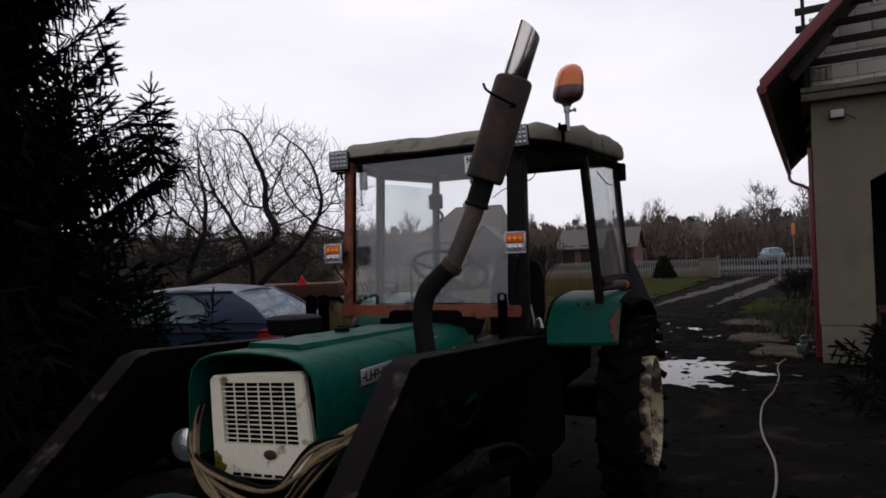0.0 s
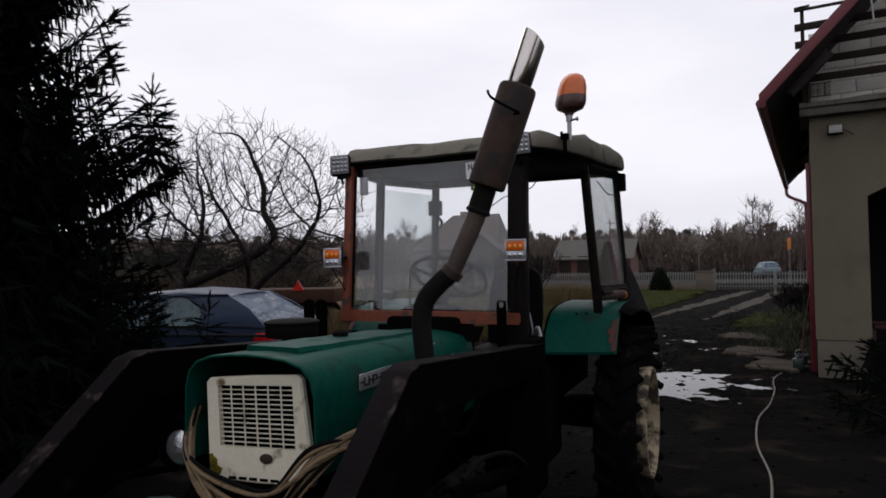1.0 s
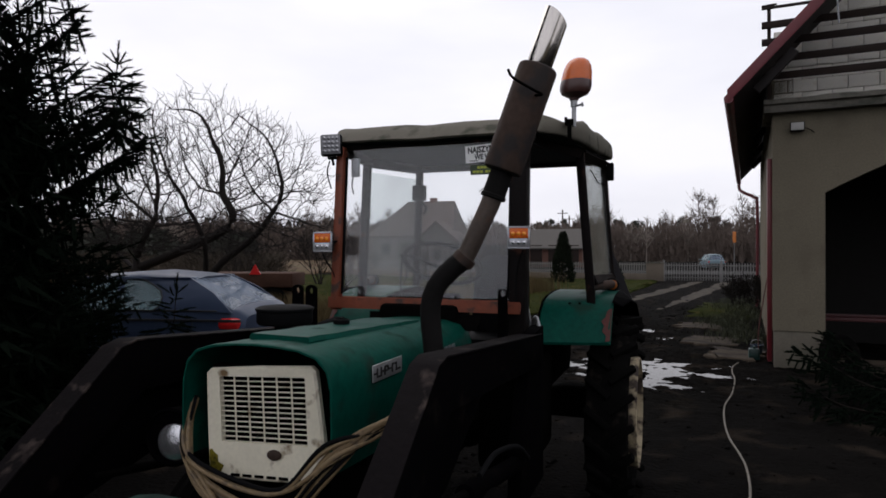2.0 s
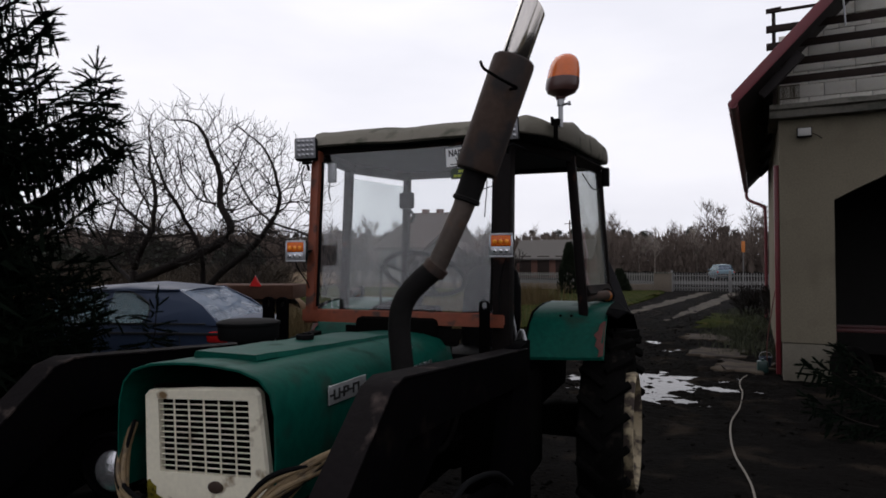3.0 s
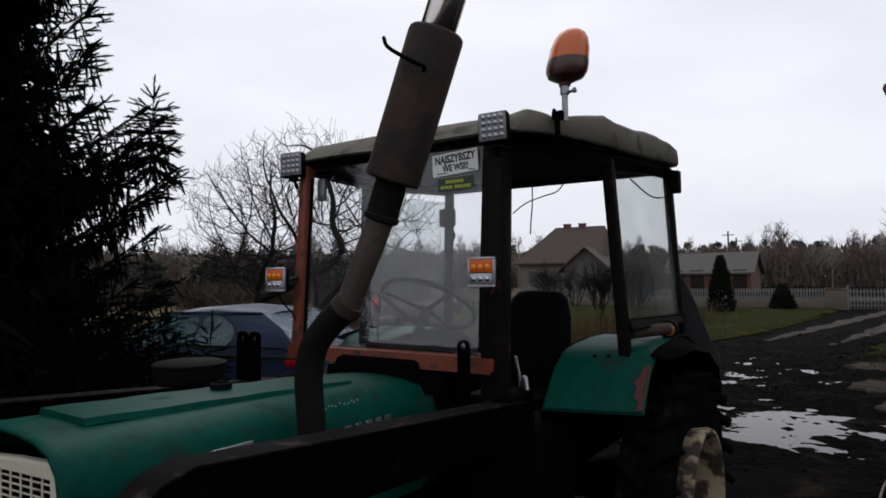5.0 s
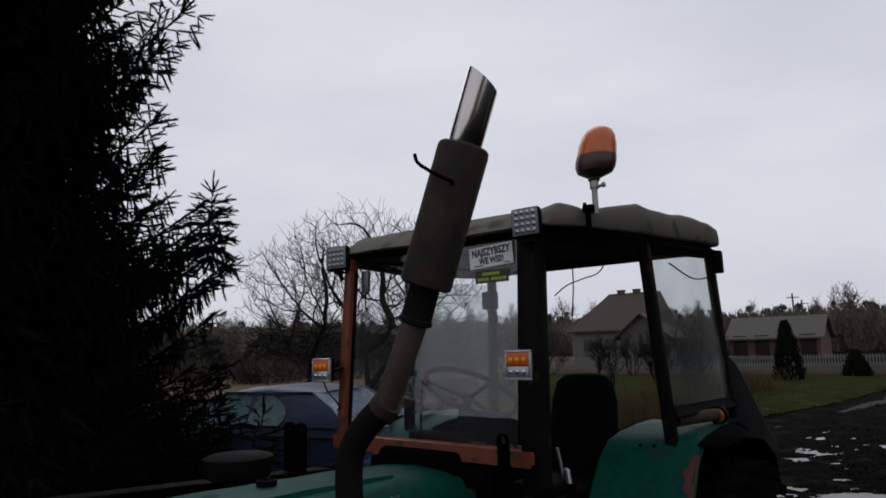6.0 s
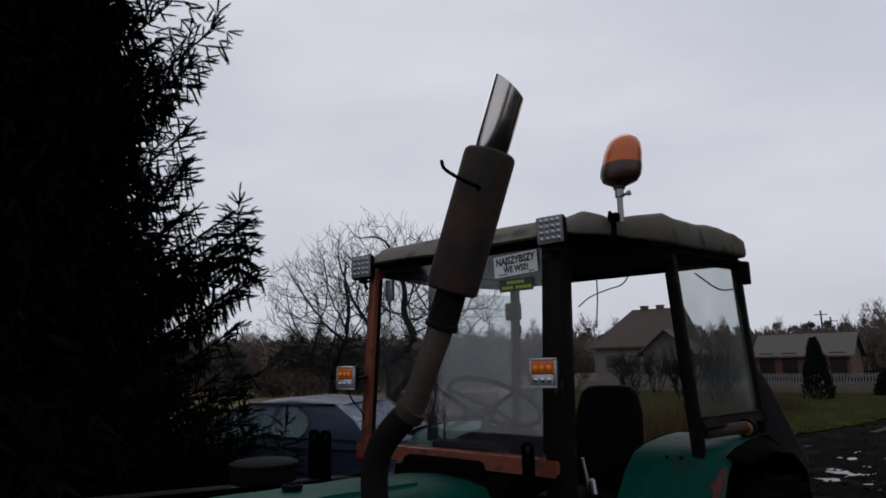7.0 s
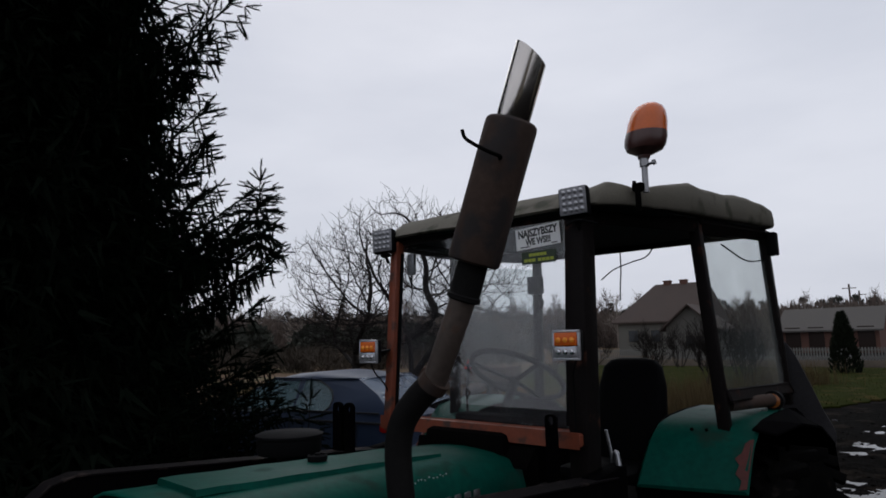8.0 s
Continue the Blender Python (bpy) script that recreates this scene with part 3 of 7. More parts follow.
for s in (1, -1):
    fx = (lambda x: x) if s > 0 else (lambda x: W - x)
    bm = bmesh.new()
    n, rows = 90, []
    for k in range(n + 1):
        y = -0.9 + (D + 1.6) * k / n
        w = 0.018 * math.cos(k * math.pi)
        rows.append([(fx(EAVE_X), y, EAVE_Z + w), (fx(RIDGE_X), y, RIDGE_Z + w), (fx(RIDGE_X), y, RIDGE_Z + w + 0.02), (fx(EAVE_X), y, EAVE_Z + w + 0.02)])
    loft(bm, rows)
    part("roof_sheet", bm, SOFFIT, house, "dark corrugated roof sheet", angle=60)
    bm = bmesh.new()
    plate(bm, [(fx(EAVE_X - 0.05), -0.93, EAVE_Z - 0.10), (fx(RIDGE_X), -0.93, RIDGE_Z - 0.10), (fx(RIDGE_X), -0.93, RIDGE_Z + 0.10), (fx(EAVE_X - 0.05), -0.93, EAVE_Z + 0.10)], (0, 0.03, 0), 0.004)
    part("verge_board", bm, RED_TRIM, house, "dark red painted verge board")
    bm = bmesh.new()
    tube(bm, [(fx(EAVE_X - 0.03), -0.92, EAVE_Z - 0.03), (fx(EAVE_X - 0.03), D + 0.6, EAVE_Z - 0.06)], 0.065, 10)
    part("gutter", bm, RED_TRIM, house, "dark red half-round gutter")
for k in range(5):
    bm = bmesh.new()
    y = -0.5 + 2.3 * k
    box(bm, (0, 0, 0), (0.09, 0.12, 0.12), 0.004, Matrix.Translation((0.02, y, EAVE_Z + 0.40)) @ pose(0, 0, 0, 0, -46.7, 0) @ Matrix.Diagonal((8, 1, 1, 1)))
    part("rafter", bm, SOFFIT, house)
bm = bmesh.new()
tube(bm, [(0.75, -0.92, 4.75), (0.72, -0.98, 5.1)], 0.012, 6)
tube(bm, [(0.72, -0.98, 5.1), (0.68, -1.0, 5.5)], 0.02, 8)
part("cable_conduit", bm, ALU, house, "pale conduit on the verge")
bm = bmesh.new()
tube(bm, smooth_path([(-0.57, 10.5, 3.9), (-0.56, 10.45, 3.62), (-0.4, 10.35, 3.48), (-0.16, 10.25, 3.34), (-0.08, 10.2, 3.0), (-0.08, 10.2, 0.1)], 5), 0.045, 10)
part("downpipe", bm, RED_TRIM, house, "dark red round downpipe")
bm = bmesh.new()
box(bm, (-0.035, 0.30, 1.60), (0.065, 0.22, 3.1), 0.006)
part("corner_board", bm, RED_TRIM, house, "dark red corner board")
# flood light under the slab
light = thing("flood_light", (0, 0, 0), "small white flood light fixed under the balcony", "lamp")
light.matrix_world = house.matrix_world @ pose(0.32, -0.02, 3.56)
bm = bmesh.new()
box(bm, (0, -0.055, 0), (0.19, 0.05, 0.14), 0.008)
part("housing", bm, BLACK_PLASTIC, light)
bm = bmesh.new()
box(bm, (0, -0.082, 0.005), (0.165, 0.006, 0.11), 0.002)
part("lens", bm, material("milky_lens", (0.36, 0.35, 0.33), 0.35, var=0.15, fine=60, bump=0.03), light, "milky grey lens")
bm = bmesh.new()
box(bm, (0, -0.012, 0.0), (0.05, 0.06, 0.05), 0.004)
part("bracket", bm, BLACK_PLASTIC, light)
bm = bmesh.new()
tube(bm, smooth_path([(0.1, -0.05, -0.02), (0.17, -0.02, -0.05), (0.22, 0.0, -0.09)], 4), 0.006, 6)
part("cable", bm, BLACK_PLASTIC, light)
# window behind the rail
win = thing("window", (0, 0, 0), "white-framed upstairs window behind the balcony rail", "window")
win.matrix_world = house.matrix_world @ pose(2.75, BACK - 0.02, CORN + 0.95)
bm = bmesh.new()
for c, s in (((-0.45, 0, 0), (0.07, 0.07, 1.5)), ((0.45, 0, 0), (0.07, 0.07, 1.5)), ((0, 0, 0.72), (0.84, 0.07, 0.07)), ((0, 0, -0.72), (0.84, 0.07, 0.07)), ((0, 0, 0), (0.05, 0.07, 1.37))):
    box(bm, c, s, 0.006)
part("window_frame", bm, WHITE_FRAME, win)
for x in (-0.22, 0.22):
    bm = bmesh.new()
    box(bm, (x, 0.0, 0), (0.39, 0.008, 1.37))
    part("pane", bm, HOUSE_PANE, win)
bm = bmesh.new()
box(bm, (0, 0.016, 0), (0.84, 0.012, 1.37))
part("curtain", bm, material("pale_net_curtain", (0.5, 0.52, 0.55), 0.9, var=0.1, bump=0.05), win, "pale net curtain")

# things in and by the garage
bm = bmesh.new()
rows = []
for k in range(25):
    x = PIER + 0.01 + 4.0 * k / 24
    e = 0.02 * math.sin(2.1 * k) + 0.012 * math.sin(5.3 * k)
    rows.append([(x, -0.10 + e, 0.0), (x, -0.08 + e, 0.145), (x, 0.34, 0.15), (x, 0.34, 0.0)])
loft(bm, rows)
part("threshold", bm, SLAB, house, "pale worn concrete threshold of the garage")
tyre_old = thing("old_tyre", (3.42, 10.86, -0.08), "black rubber tyre leaning at the garage opening", "tyre")
bm = bmesh.new()
m = pose(0, 0, 0.28, 78, 0, 30)
lathe(bm, [(0.16, -0.08), (0.25, -0.1), (0.285, -0.06), (0.29, 0), (0.285, 0.06), (0.25, 0.1), (0.16, 0.08), (0.15, 0), (0.16, -0.08)], 28, m, False)
part("tread", bm, RUBBER, tyre_old)
bench = thing("red_trailer_frame", (4.4, 12.6, -0.08), "red painted steel implement frame inside the garage", "implement")
for c, s in (((0, 0, 0.62), (1.7, 0.06, 0.06)), ((0, 0.7, 0.62), (1.7, 0.06, 0.06)), ((-0.8, 0.35, 0.31), (0.06, 0.06, 0.62)), ((0.8, 0.35, 0.31), (0.06, 0.06, 0.62)), ((-0.8, 0.35, 0.62), (0.05, 0.66, 0.05)), ((0.8, 0.35, 0.62), (0.05, 0.66, 0.05))):
    bm = bmesh.new()
    box(bm, c, s, 0.006)
    part("beam", bm, material("implement_red", (0.06, 0.008, 0.009), 0.5, var=0.3, bump=0.1) if "implement_red" not in bpy.data.materials else bpy.data.materials["implement_red"], bench)
bucket = thing("bucket", (2.50, 12.15, -0.07), "small blue plastic bucket by the downpipe", "bucket")
bm = bmesh.new()
lathe(bm, [(0.07, 0.0), (0.095, 0.18), (0.102, 0.18), (0.102, 0.19), (0.09, 0.19), (0.067, 0.015)], 20)
part("body", bm, material("blue_plastic", (0.010, 0.026, 0.055), 0.4, var=0.2, bump=0.03), bucket)
bm = bmesh.new()
tube(bm, smooth_path([(-0.10, 0, 0.18), (-0.07, 0, 0.25), (0, 0, 0.27), (0.07, 0, 0.25), (0.10, 0, 0.18)], 4), 0.005, 6)
part("handle", bm, ALU, bucket)
crate = thing("crate", (2.42, 11.75, -0.07), "small green plastic can by the wall", "can")
bm = bmesh.new()
box(bm, (0, 0, 0.09), (0.16, 0.12, 0.18), 0.02)
lathe(bm, [(0.025, 0.17), (0.025, 0.21), (0.02, 0.215)], 12)
part("body", bm, material("green_plastic", (0.010, 0.035, 0.030), 0.4, var=0.2, bump=0.03), crate)

# garden hose over the mud
hose = []
for x, y in ((2.60, 12.9), (2.50, 12.2), (2.32, 11.8), (2.08, 11.1), (2.02, 10.5), (2.01, 9.9), (1.92, 9.0), (1.78, 8.05), (1.735, 7.3), (1.74, 6.72), (1.785, 6.2), (1.80, 5.78), (1.77, 5.2), (1.66, 4.5), (1.72, 3.6)):
    hose.append((x, y, gz(x, y) + 0.012))
bm = bmesh.new()
tube(bm, smooth_path(hose, 7), 0.0090, 8)
tagged(part("garden_hose", bm, material("pale_hose_plastic", (0.15, 0.13, 0.105), 0.7, var=0.35, bump=0.05)), "pale grey garden hose lying over the mud", "hose")
bm = bmesh.new()
tube(bm, smooth_path([(2.50, 11.9, -0.04), (2.52, 12.1, 0.35), (2.62, 12.3, 0.9), (2.70, 12.5, 1.25)], 6), 0.008, 6)
tagged(part("rope", bm, RED_PAINT), "thin red cord hanging by the downpipe", "cord")

# ---- fence, gate and road side ----
FY = 40.3
fence = thing("fence", (-8.45, FY, -0.08), "white concrete picket fence on a brown footing", "fence")
bm = bmesh.new()
box(bm, (-2.8, 0, 0.2), (21.2, 0.14, 0.5), 0.02)
part("footing", bm, FENCE_BASE, fence, "brown masonry footing")
for z in (0.56, 0.98):
    bm = bmesh.new()
    box(bm, (-2.8, 0.05, z), (21.2, 0.04, 0.06), 0.004)
    part("rail", bm, PICKET, fence)
gate = thing("gate", (0.36, FY, -0.08), "dark metal picket gate across the drive", "gate")
for x in (0.0, 3.1, 6.4):
    bm = bmesh.new()
    box(bm, (x, 0, 0.62), (0.11, 0.12, 1.26), 0.01)
    part("gate_post", bm, GATE, gate)
for z in (0.25, 0.95):
    bm = bmesh.new()
    box(bm, (3.2, 0.0, z), (6.3, 0.04, 0.05), 0.004)
    part("rail", bm, GATE, gate)
pillar = thing("fence_pillar", (-0.15, FY, -0.08), "solid brown fence panel beside the gate", "fence")
bm = bmesh.new()
box(bm, (0, 0, 0.53), (0.98, 0.16, 1.10), 0.02)
part("panel", bm, FENCE_BASE, pillar)
bm = bmesh.new()
box(bm, (0, 0, 1.10), (1.06, 0.24, 0.07), 0.01)
part("coping", bm, CONCRETE, pillar)
post = thing("signpost", (4.75, 49.0, -0.05), "thin post with a small orange marker by the road", "post")
bm = bmesh.new()
tube(bm, [(0, 0, 0), (0, 0, 3.2)], 0.03, 6)
part("pole", bm, GATE, post)
bm = bmesh.new()
box(bm, (0, -0.05, 2.75), (0.22, 0.02, 0.75), 0.004)
part("marker", bm, material("orange_marker", (0.55, 0.17, 0.03), 0.6, var=0.2, bump=0.0), post, "orange marker board")


def gabled(name, at, size, eave, ridge, wall_mat, roof_mat, label, turn=0.0, along="x", chimneys=(), overhang=0.4, hip=None):
    """A far building: walls, gables, roof slabs, chimneys."""
    ob = thing(name, at, label, "building", turn=turn)
    w, d = size
    bm = bmesh.new()
    if hip:
        box(bm, (0, 0, eave / 2), (w, d, eave), 0.0)
    elif along == "x":
        plate(bm, [(-w / 2, -d / 2, 0), (-w / 2, d / 2, 0), (-w / 2, d / 2, eave), (-w / 2, 0, ridge), (-w / 2, -d / 2, eave)], (w, 0, 0))
    else:
        plate(bm, [(-w / 2, -d / 2, 0), (w / 2, -d / 2, 0), (w / 2, -d / 2, eave), (0, -d / 2, ridge), (-w / 2, -d / 2, eave)], (0, d, 0))
    part("wall", bm, wall_mat, ob)
    half, o = (d / 2 if along == "x" else w / 2), overhang
    run = ridge - eave
    if hip:
        bm = bmesh.new()
        a, b, e = w / 2 + o, d / 2 + o, eave - run * o / half
        loft(bm, [[(-a, -b, e), (a, -b, e), (a, b, e), (-a, b, e)], [(-a, -b, e + 0.15), (a, -b, e + 0.15), (a, b, e + 0.15), (-a, b, e + 0.15)], [(-w / 2 + hip[0], -0.06, ridge + 0.1), (w / 2 - hip[1], -0.06, ridge + 0.1), (w / 2 - hip[1], 0.06, ridge + 0.1), (-w / 2 + hip[0], 0.06, ridge + 0.1)]])
        part("roof", bm, roof_mat, ob)
    for s in () if hip else (1, -1):
        bm = bmesh.new()
        e, z = s * (half + o), eave - run * o / half
        if along == "x":
            plate(bm, [(-w / 2 - o, e, z), (-w / 2 - o, 0, ridge + 0.02), (w / 2 + o, 0, ridge + 0.02), (w / 2 + o, e, z)], (0, 0, 0.16))
        else:
            plate(bm, [(e, -d / 2 - o, z), (0, -d / 2 - o, ridge + 0.02), (0, d / 2 + o, ridge + 0.02), (e, d / 2 + o, z)], (0, 0, 0.16))
        part("roof", bm, roof_mat, ob)
    for x, y in chimneys:
        bm = bmesh.new()
        box(bm, (x, y, ridge + 0.05), (0.66, 0.6, 0.66), 0.02)
        box(bm, (x, y, ridge + 0.40), (0.78, 0.7, 0.09), 0.02)
        part("chimney", bm, RED_BRICK, ob)
    return ob


def openings(ob, rows, w, h, y, dark):
    for x, z in rows:
        bm = bmesh.new()
        box(bm, (x, y, z), (w, 0.12, h), 0.01)
        win = part("window", bm, CONCRETE, ob)
        bm = bmesh.new()
        box(bm, (x, y - 0.05, z), (w - 0.2, 0.06, h - 0.2), 0.0)
        part("pane", bm, dark, win)


FAR_GLASS = material("far_window_pane", (0.03, 0.033, 0.036), 0.15, var=0.2, bump=0.0)
shed = gabled("barn", (-12.7, 73.0, 0.0), (8.0, 6.0), 2.2, 4.08, RED_BRICK, ETERNIT, "long red brick barn with grey roof", along="x")
for x in (-3.0, -1.0, 1.0, 3.0):
    bm = bmesh.new()
    box(bm, (x, -3.04, 1.25), (1.3, 0.1, 2.3), 0.01)
    part("door", bm, RAIL, shed, "dark plank door")
far_house = gabled("far_house", (-25.1, 64.0, 0.0), (8.2, 7.0), 3.6, 6.95, material("pale_far_render", (0.13, 0.125, 0.11), 0.9, var=0.15, scale=0.6, fine=6, bump=0.1), TILE_ROOF, "far pale house with steep brown tiled roof", turn=6, along="x", chimneys=((-0.1, 0.1), (1.5, 0.1)), overhang=0.5, hip=(2.8, 0.25))
openings(far_house, [(-2.6, 1.9), (-0.4, 1.9), (1.6, 1.9)], 1.1, 1.3, -3.52, FAR_GLASS)
annex = gabled("far_annex", (-21.3, 61.0, 0.0), (4.2, 5.0), 2.7, 4.5, material("pale_annex_render", (0.09, 0.085, 0.075), 0.9, var=0.15, bump=0.1), TILE_ROOF, "low annex with brown tiled roof beside the far house", turn=6, along="y", overhang=0.5)
openings(annex, [(0, 1.4)], 1.0, 1.1, -2.52, FAR_GLASS)
for x, y, h in ((-14.66, 92.0, 7.7), (-14.2, 95.0, 7.0)):
    pole = thing("utility_pole", (x, y, 0), "thin wooden utility pole far behind the barn", "pole", "far utility poles")
    bm = bmesh.new()
    tube(bm, [(0, 0, 0), (0, 0, h)], [0.14, 0.1], 7)
    part("mast", bm, FAR_BARK, pole)
    bm = bmesh.new()
    box(bm, (0, 0, h - 0.5), (1.5, 0.1, 0.1), 0.01)
    part("crossarm", bm, FAR_BARK, pole)

# ---- the tractor ----
T_AT = Vector((0.0, 3.6, 0.0))
tractor = thing("tractor", T_AT, "old green tractor with open cab and black front loader arms", "tractor")
T_INV = Matrix.Translation(-T_AT)


def tpart(name, bm, mat, label="", parent=None, angle=35):
    ob = part(name, bm, mat, None, label, angle)
    if parent is None:
        ob.parent, ob.matrix_parent_inverse = tractor, T_INV
    else:
        ob.parent = parent
    return ob


def strut(bm, a, b, w, d, bev=0.006, side=(1, 0, 0)):
    """A bar of section w x d from a to b; w lies along side."""
    a, b = Vector(a), Vector(b)
    z = (b - a).normalized()
    x = Vector(side)
    x = (x - z * x.dot(z)).normalized()
    y = z.cross(x)
    m = Matrix((x, y, z)).transposed().to_4x4()
    m.translation = (a + b) / 2
    box(bm, (0, 0, 0), (w, d, (b - a).length), bev, m)


def along(a, b):
    """The pose at a whose z looks to b."""
    m = (Vector(b) - Vector(a)).to_track_quat("Z", "Y").to_matrix().to_4x4()
    m.translation = Vector(a)
    return m


# bonnet: a bent shell, open at the front
def hood_ring(y, s, dz):
    outer = [(-0.300, 0.93), (-0.305, 1.08), (-0.302, 1.205), (-0.285, 1.268), (-0.246, 1.307), (-0.175, 1.329), (-0.08, 1.338), (0.0, 1.341)]
    outer = outer + [(-x, z) for x, z in outer[-2::-1]]
    ring = [(x * s, y, 0.93 + (z - 0.93) * s + dz) for x, z in outer]
    inner = [(x * (s - 0.018), y, 0.93 + (z - 0.93) * (s - 0.014) + dz) for x, z in outer]
    return ring + inner[::-1]


bm = bmesh.new()
loft(bm, [hood_ring(2.306, 0.988, -0.012), hood_ring(2.310, 0.996, -0.013), hood_ring(2.330, 1.0, -0.015), hood_ring(2.40, 1.0, -0.018), hood_ring(2.9, 1.01, -0.034), hood_ring(3.3, 1.02, -0.050), hood_ring(3.60, 1.02, -0.058), hood_ring(3.745, 1.01, -0.062)])
hood = tpart("hood", bm, GREEN, "dull green bonnet with scuffed paint")
bm = bmesh.new()
rows = []
for k in range(15):
    y = 2.445 + 0.995 * k / 14
    w = 0.0015 * math.sin(k * 1.7) - 0.036 * k / 14
    rows.append([(-0.118, y, 1.312 + w), (0.122, y, 1.310 + w), (0.130, y, 1.318 + w), (0.122, y, 1.336 + w), (-0.115, y, 1.339 + w), (-0.124, y, 1.326 + w)])
loft(bm, rows)
tpart("hood_lid", bm, GREEN, "raised green lid on the bonnet")
bm = bmesh.new()
lathe(bm, [(0.042, 1.36), (0.045, 1.372), (0.045, 1.384), (0.036, 1.388), (0.034, 1.382), (0.012, 1.382), (0.012, 1.392), (0.0, 1.393)], 18, Matrix.Translation((-0.048, 2.98, -0.046)) @ Matrix.Diagonal((0.80, 0.80, 1, 1)))
tpart("filler_cap", bm, BLACK_PLASTIC, "black filler cap")
# grille: cream pressed panel with slots and thin bars
gy = 2.352
bm = bmesh.new()
outer = [(-0.195, 0.868), (0.0, 0.862), (0.225, 0.868), (0.236, 0.885), (0.222, 1.06), (0.208, 1.222), (0.192, 1.238), (0.0, 1.236), (-0.185, 1.228), (-0.203, 1.212), (-0.206, 1.05), (-0.207, 0.885)]
inner = [(-0.15, 0.985), (0.01, 0.985), (0.17, 0.985), (0.170, 0.99), (0.170, 1.09), (0.170, 1.198), (0.168, 1.202), (0.01, 1.202), (-0.148, 1.202), (-0.15, 1.198), (-0.15, 1.09), (-0.15, 0.99)]
grow = [(x * 0.965 + 0.0005, (z - 1.05) * 0.965 + 1.05) for x, z in outer]
loft(bm, [[(x, gy + 0.012, z) for x, z in inner], [(x, gy + 0.014, z) for x, z in outer], [(x, gy - 0.004, z) for x, z in outer], [(x, gy - 0.012, z) for x, z in grow], [(x, gy - 0.010, z) for x, z in inner], [(x, gy + 0.012, z) for x, z in inner]], False)
grille = tpart("grille_panel", bm, CREAM, "cream painted grille surround with rust spots", angle=25)
for k in range(1, 13):
    bm = bmesh.new()
    box(bm, (0.01, gy, 0.985 + 0.2175 * k / 13), (0.32, 0.005, 0.0036), 0.0008)
    tpart("grille_bar", bm, CREAM, parent=grille)
for k in range(1, 6):
    bm = bmesh.new()
    box(bm, (-0.15 + 0.32 * k / 6, gy - 0.002, 1.094), (0.0046, 0.004, 0.2175), 0.0008)
    tpart("grille_rib", bm, CREAM, parent=grille)
MOSS = material("yellow_moss", (0.17, 0.14, 0.018), 0.95, var=0.5, scale=30, fine=120, bump=0.5, dirt=(0.05, 0.045, 0.01), dirt_at=0.55, spec=0.05)
bm = bmesh.new()
plate(bm, [(-0.198 + 0.055 * f * (0.35 + 0.65 * abs(math.sin(2.1 * k + 0.4))), gy - 0.0125, 0.885 + 0.075 * k / 7) for k, f in enumerate((1.3, 1.2, 1.0, 0.95, 0.8, 0.6, 0.5, 0.25))] + [(-0.199, gy - 0.0125, 0.955), (-0.199, gy - 0.0125, 0.885)], (0, 0.004, 0), 0.001)
tpart("moss_patch", bm, MOSS, "yellow-green moss growing on the corner", grille)
# the grille sits slightly askew in the nose
grille.matrix_basis = Matrix.Translation((0.008, gy, 1.094)) @ pose(0, 0, 0, 0, -3.0, 0) @ Matrix.Diagonal((1.09, 1, 1.045, 1)) @ Matrix.Translation((-0.01, -gy, -1.0935))
bm = bmesh.new()
box(bm, (0.0, gy + 0.06, 1.05), (0.48, 0.05, 0.36), 0.005)
tpart("radiator", bm, SOOT, "black radiator core behind the grille")
bm = bmesh.new()
lathe(bm, [(0.017, 0), (0.017, 0.006), (0.013, 0.009), (0.0, 0.010)], 18, pose(0.05, gy - 0.010, 0.952, 90) @ Matrix.Diagonal((1.5, 1, 1, 1)))
tpart("grille_emblem", bm, RUSTY, "worn round emblem", grille)
bm = bmesh.new()
for k in range(7):
    box(bm, (-0.1 + 0.045 * k, gy - 0.012, 0.878), (0.034, 0.004, 0.010), 0.001)
tpart("grille_slots", bm, SOOT, "", grille)
# headlamps beside the grille
LENS = material("bright_headlamp_lens", (0.66, 0.66, 0.68), 0.14, metal=0.85, var=0.15, scale=25, fine=150, bump=0.25)
for s in (-1,):
    m = pose(s * 0.430, 2.40, 0.945, 90, 0, 8) @ Matrix.Diagonal((1.22, 1.22, 1.22, 1))
    bm = bmesh.new()
    lathe(bm, [(0.02, -0.13), (0.055, -0.115), (0.08, -0.06), (0.088, 0.0), (0.09, 0.012), (0.082, 0.016), (0.076, 0.008), (0.0, 0.006)], 28, m)
    lamp = tpart("headlight", bm, BLACK, "black round headlamp shell")
    bm = bmesh.new()
    lathe(bm, [(0.058, 0.006), (0.048, 0.018), (0.03, 0.025), (0.0, 0.028)], 28, m @ Matrix.Translation((0.008, -0.016, 0.0)))
    tpart("lens", bm, LENS, "bright ribbed clear lens", lamp)
    bm = bmesh.new()
    strut(bm, (s * 0.415, 2.46, 0.86), (s * 0.33, 2.55, 0.80), 0.03, 0.012)
    tpart("lamp_arm", bm, BLACK, "", lamp)

# hoses draped over the nose, from the lamp to the loader arm
rnd = random.Random(11)
